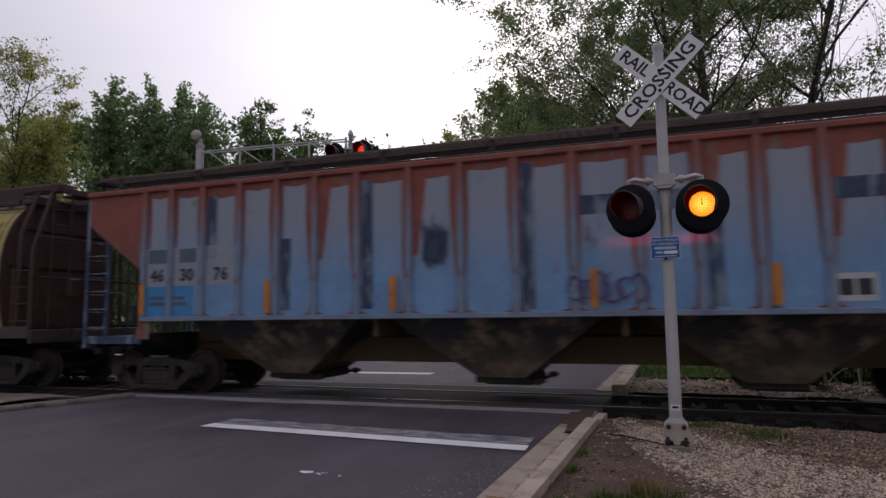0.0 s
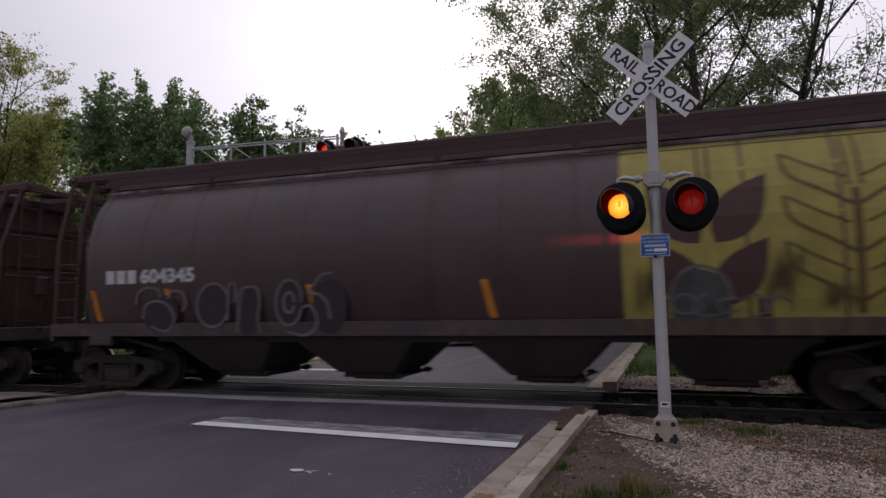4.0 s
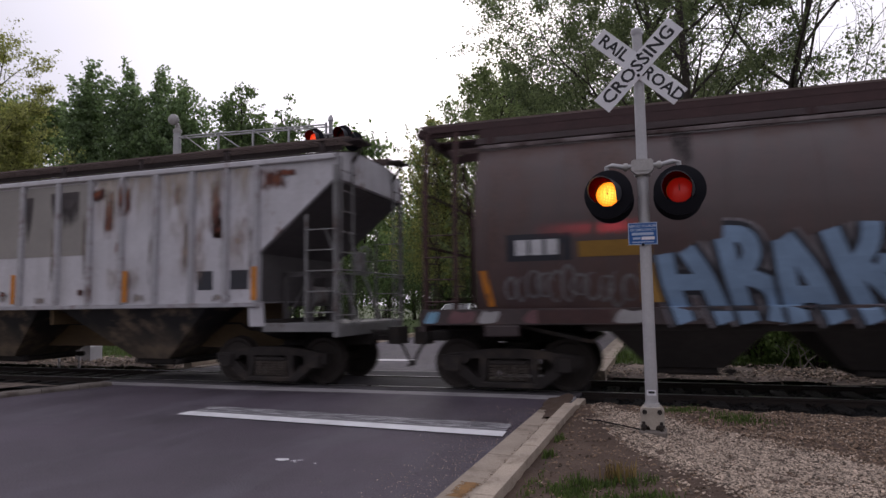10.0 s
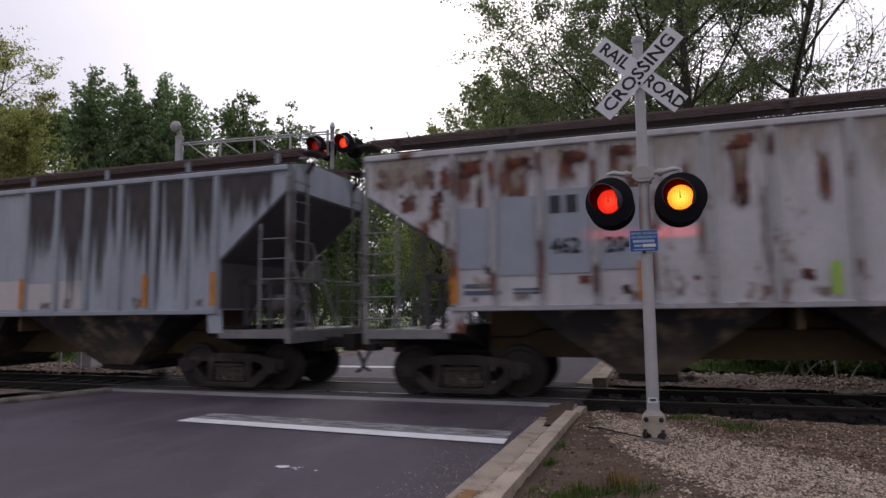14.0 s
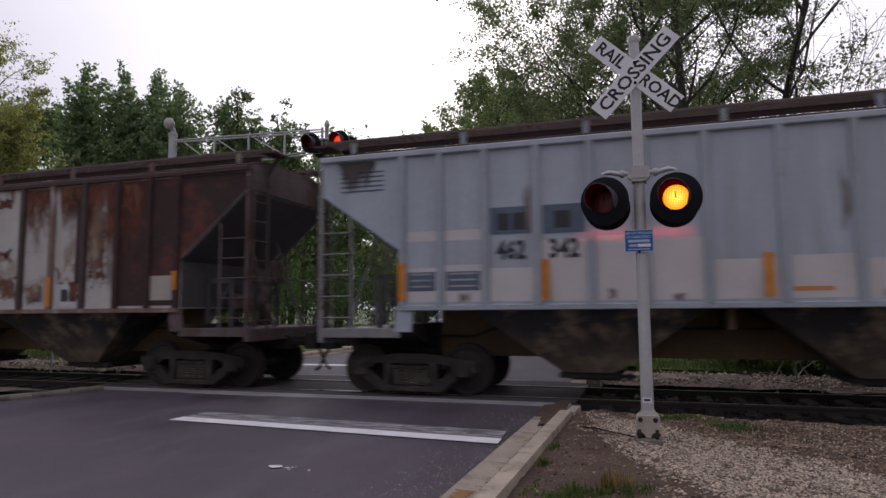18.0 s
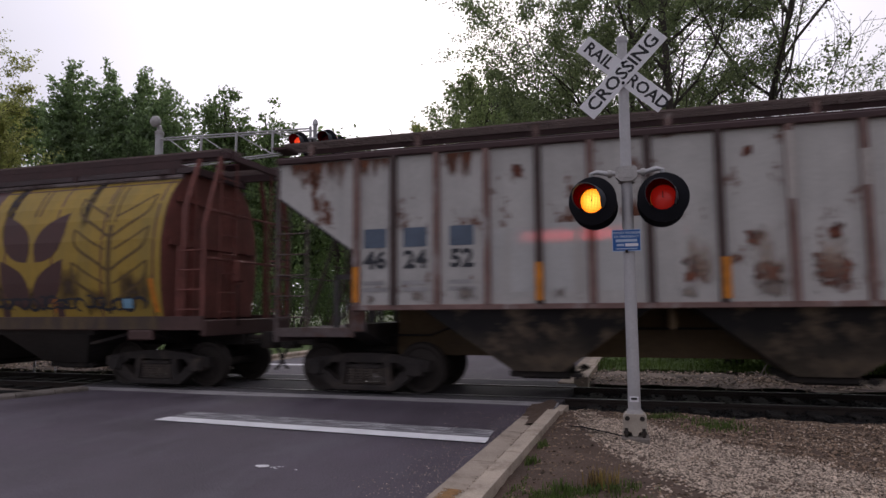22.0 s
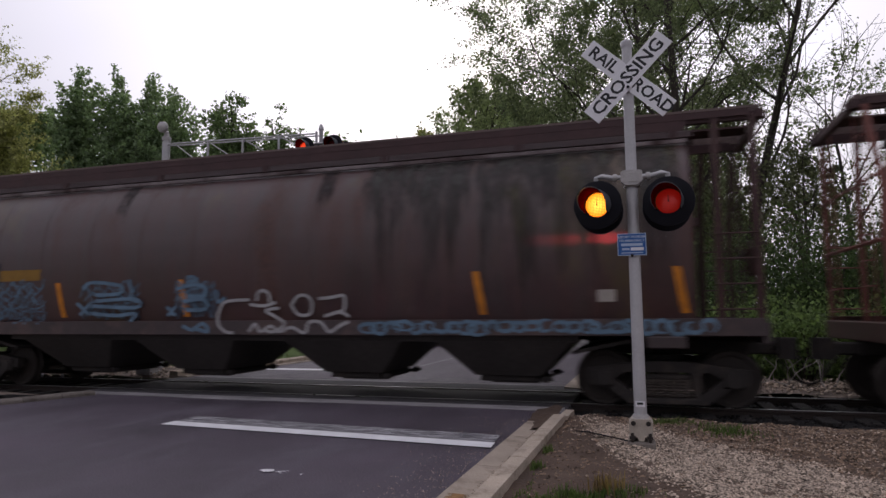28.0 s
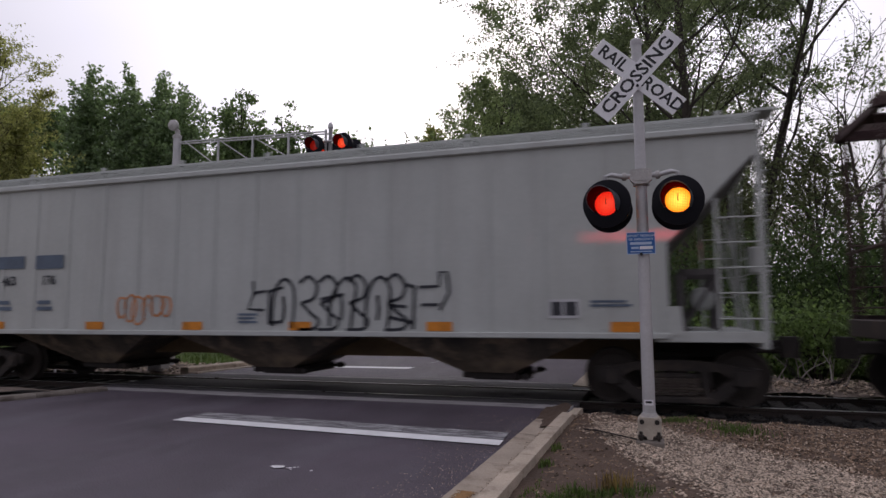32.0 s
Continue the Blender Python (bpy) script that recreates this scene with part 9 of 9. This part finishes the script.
def grass_patch(name, label, seed, spots_, mat_, height, kind="stuff"):
    """Blades of grass: thin bent triangles."""
    r = np.random.RandomState(seed)
    v, f = [], []
    for x, y, z in spots_:
        a, h, b = r.uniform(0, 6.28), height * r.uniform(0.5, 1.2), r.uniform(0.1, 0.6)
        w = 0.006
        c, s = math.cos(a), math.sin(a)
        k = len(v)
        v += [(x - s * w, y + c * w, z), (x + s * w, y - c * w, z), (x + c * b * h * 0.4 - s * w * 0.7, y + s * b * h * 0.4 + c * w * 0.7, z + h * 0.6), (x + c * b * h * 0.4 + s * w * 0.7, y + s * b * h * 0.4 - c * w * 0.7, z + h * 0.6), (x + c * b * h, y + s * b * h, z + h)]
        f += [(k, k + 1, k + 3, k + 2), (k + 2, k + 3, k + 4)]
    me = bpy.data.meshes.new(name)
    me.from_pydata(v, [], f)
    me.materials.append(mat_)
    return tagged(new(name, me), label, "grass", kind=kind)


rg = np.random.RandomState(9)


def spots_in(n, cx, cy, sx, sy):
    out = []
    for _ in range(n):
        x, y = rg.normal(cx, sx), rg.normal(cy, sy)
        if x > -0.98 and y < 9.7:
            out.append((x, y, verge_z(x, y) - 0.005))
    return out


grass_patch("grass", "short green grass at the edge of the verge", 1, spots_in(420, -0.62, 4.80, 0.09, 0.07) + spots_in(300, -0.42, 4.66, 0.13, 0.08) + spots_in(240, -0.05, 4.74, 0.10, 0.06) + spots_in(200, -0.36, 5.02, 0.11, 0.05) + spots_in(100, -0.9, 4.8, 0.05, 0.3), GRASS, 0.042)
grass_patch("grass", "tufts of green weed among the gravel", 2, spots_in(260, 0.28, 8.3, 0.13, 0.14) + spots_in(420, 0.88, 7.95, 0.15, 0.18) + spots_in(60, -0.93, 6.6, 0.03, 0.06) + spots_in(90, -0.95, 5.9, 0.03, 0.05) + spots_in(110, -0.55, 5.0, 0.10, 0.08) + spots_in(90, -0.15, 5.05, 0.09, 0.06), GRASS, 0.07)
grass_patch("dry_grass", "tuft of dry brown grass on the verge", 3, spots_in(80, -0.28, 5.16, 0.06, 0.05), DRYGRASS, 0.15)
rl = np.random.RandomState(19)
grass_patch("grass", "long rough grass beyond the tracks", 4, [(x, y, 0.0) for x, y in zip(rl.uniform(-0.9, 12, 9000), 15.4 + np.abs(rl.normal(0, 1.6, 9000)))] + [(x, y, 0.0) for x, y in zip(rl.uniform(-30, -10.8, 8000), 14.8 + np.abs(rl.normal(0, 2.5, 8000)))], GRASS, 0.22)


# ---- waiting vehicles on the far road ----
CARWHITE = surface("white_car_paint", (0.62, 0.62, 0.64), 0.25, vary=0.04, bump=0, spec=0.5)
CARGREY = surface("silver_car_paint", (0.42, 0.43, 0.45), 0.3, 0.4, vary=0.05, bump=0)
GLASS = surface("dark_car_glass", (0.02, 0.022, 0.025), 0.08, vary=0.1, bump=0, spec=0.6)
TYRE = surface("tyre_rubber", (0.02, 0.02, 0.02), 0.85, vary=0.2)
HEADLIGHT = glow("headlight", (1.0, 0.78, 0.48), 6.0, (0.8, 0.8, 0.8))
LENS = surface("clear_lamp", (0.5, 0.5, 0.5), 0.15, vary=0.05, bump=0)


def wheel_parts(host, x, y, r, w):
    t = part("wheel", shared("tyre_%.2f" % r, lambda: Shape().lathe((-w / 2, 0, 0), (1, 0, 0), [(0.0, r * 0.55), (0.0, r * 0.92), (0.03, r), (w - 0.03, r), (w, r * 0.92), (w, r * 0.55)], 22)), TYRE, host, m=pose(x, y, r))
    part("rim", shared("rim_%.2f" % r, lambda: Shape().lathe((-w / 2 + 0.02, 0, 0), (1, 0, 0), [(0.0, 0.0), (0.0, r * 0.2), (0.03, r * 0.5), (w - 0.05, r * 0.56), (w - 0.04, 0.0)], 14)), CARGREY, t)


def loft(sections):
    """Skin over cross sections of (y, half-width, z) rings; a ring is a list of (x, y, z)."""
    s, k = Shape(), len(sections[0])
    s.v = [p for ring in sections for p in ring]
    s.f = [(i * k + j, i * k + (j + 1) % k, (i + 1) * k + (j + 1) % k, (i + 1) * k + j) for i in range(len(sections) - 1) for j in range(k)] + [tuple(range(k)), tuple(range((len(sections) - 1) * k, len(sections) * k))]
    return s


def ring(y, w, z0, z1, w_top):
    return [(-w, y, z0), (-w - 0.02, y, (z0 + z1) / 2), (-w_top, y, z1), (w_top, y, z1), (w + 0.02, y, (z0 + z1) / 2), (w, y, z0)]


def vehicle(name, label, category, at, paint, pickup=False, lit=True):
    """Front towards -y."""
    c = thing(name, label, category, "vehicles waiting at the crossing", pose(*at))
    if pickup:
        part("body", loft([ring(-2.6, 0.90, 0.5, 1.02, 0.82), ring(-2.5, 0.95, 0.42, 1.12, 0.9), ring(-1.3, 0.97, 0.40, 1.2, 0.93), ring(2.5, 0.97, 0.42, 1.2, 0.94), ring(2.6, 0.93, 0.5, 1.15, 0.92)]), paint, c)
        part("cab", loft([ring(-1.3, 0.92, 1.18, 1.22, 0.88), ring(-0.55, 0.90, 1.18, 1.80, 0.70), ring(0.7, 0.90, 1.18, 1.84, 0.70), ring(1.1, 0.90, 1.18, 1.25, 0.86)]), paint, c)
        part("windscreen", Shape().add([(-0.80, -1.20, 1.25), (0.80, -1.20, 1.25), (0.66, -0.58, 1.75), (-0.66, -0.58, 1.75)], [(0, 1, 2, 3)]), GLASS, c)
        for q in (-1, 1):
            part("side_window", Shape().add([(q * 0.915, -0.75, 1.26), (q * 0.915, 0.8, 1.26), (q * 0.74, 0.65, 1.74), (q * 0.76, -0.45, 1.74)], [(0, 1, 2, 3)]), GLASS, c)
            part("headlight", Shape().box(q * 0.72, -2.58, 0.86, 0.30, 0.06, 0.16, 0.02), LENS, c)
            part("mirror", Shape().box(q * 1.06, -0.85, 1.32, 0.18, 0.10, 0.20, 0.03), BLACK, c)
            for y in (-1.65, 1.6):
                wheel_parts(c, q * 0.84, y, 0.38, 0.25)
        part("grille", Shape().box(0, -2.59, 0.86, 1.1, 0.06, 0.22, 0.02), BLACK, c)
        part("bumper", Shape().box(0, -2.64, 0.56, 1.86, 0.14, 0.20, 0.04), CARGREY, c)
    else:
        part("body", loft([ring(-2.2, 0.78, 0.32, 0.62, 0.68), ring(-2.0, 0.86, 0.24, 0.78, 0.78), ring(-1.0, 0.89, 0.22, 0.93, 0.84), ring(1.8, 0.89, 0.24, 0.98, 0.82), ring(2.2, 0.80, 0.34, 0.9, 0.7)]), paint, c)
        part("cabin", loft([ring(-1.0, 0.80, 0.92, 0.96, 0.76), ring(-0.2, 0.78, 0.92, 1.42, 0.58), ring(0.8, 0.78, 0.92, 1.44, 0.58), ring(1.7, 0.76, 0.92, 1.0, 0.7)]), paint, c)
        part("windscreen", Shape().add([(-0.70, -0.93, 1.0), (0.70, -0.93, 1.0), (0.55, -0.25, 1.40), (-0.55, -0.25, 1.40)], [(0, 1, 2, 3)]), GLASS, c)
        for q in (-1, 1):
            part("side_window", Shape().add([(q * 0.80, -0.6, 1.0), (q * 0.79, 1.2, 1.0), (q * 0.63, 0.8, 1.38), (q * 0.63, -0.15, 1.38)], [(0, 1, 2, 3)]), GLASS, c)
            part("headlight", Shape().box(q * 0.62, -2.14, 0.64, 0.26, 0.12, 0.14, 0.03), HEADLIGHT if lit else LENS, c)
            part("mirror", Shape().box(q * 0.95, -0.6, 1.02, 0.16, 0.08, 0.12, 0.03), paint, c)
            for y in (-1.35, 1.35):
                wheel_parts(c, q * 0.78, y, 0.31, 0.2)
        part("grille", Shape().box(0, -2.17, 0.60, 0.8, 0.06, 0.12, 0.02), BLACK, c)
        part("bumper", Shape().box(0, -2.18, 0.42, 1.5, 0.1, 0.16, 0.04), paint, c)
    return c


vehicle("car", "silver car with lit headlights waiting on the far road", "car", (-8.85, 29.5, 0.0), CARGREY)
vehicle("pickup_truck", "white pickup truck waiting on the far road", "pickup truck", (-8.0, 58, -0.39), CARWHITE, True)


# ---- what moves ----
def motions():
    """The wagons roll along the track, their wheels turn, and the lamps flash in turn."""
    seconds = [i for i in range(33)]
    for wagon, x0 in WAGONS:
        walk(wagon, [(t, pose(x0 + train_run(t), CAR_Y, 0)) for t in seconds])
    fine = [i * 0.1 for i in range(321)]
    spins = [(t, Matrix.Rotation((train_run(t)) / 0.424, 4, "Y")) for t in fine]
    for wheel in WHEELSETS:
        place = Matrix.Translation(wheel.location)
        walk(wheel, [(t, place @ spin) for t, spin in spins])
    half = 0.5983

    def keyed_turns(ob, rest, events, start):
        """Quarter turns at the given times, each within two thirtieths of a second."""
        turn = 90 * start
        rows = [(0.0, turn)]
        for t in events:
            rows += [(t - 1 / 30, turn), (t, turn + 45), (t + 1 / 30, turn + 90)]
            turn += 90
        rows.append((32.0, turn))
        walk(ob, [(t, rest @ Matrix.Rotation(radians(a), 4, "Z")) for t, a in rows])

    def clear_of_seconds(t):
        """Keeps a turn from falling on a full second."""
        off = round(t * 30) - 30 * round(t)
        return round(t) + (off if abs(off) > 2 else (3 if t >= round(t) else -3)) / 30

    switches = [(2.0 + half * k, k % 2) for k in range(-5, 52)]
    for drum, phase, rest in LAMPS:
        events = [e for t, side in switches for e in ([(t, 0)] if side == phase else [(t, 1), (t + 0.12, 2), (t + 0.37, 3)])]
        start = [state for t, state in events if t < 0.05][-1]
        walk_times = [clear_of_seconds(t) for t, state in events if 0.05 <= t < 31.97]
        keyed_turns(drum, rest, walk_times, start)
    for blade, phase, rest in SHUTTERS:
        start = 1 if [side for t, side in switches if t < 0.05][-1] == phase else 0
        keyed_turns(blade, rest, [clear_of_seconds(t) for t, side in switches if 0.05 <= t < 31.97], start)


motions()
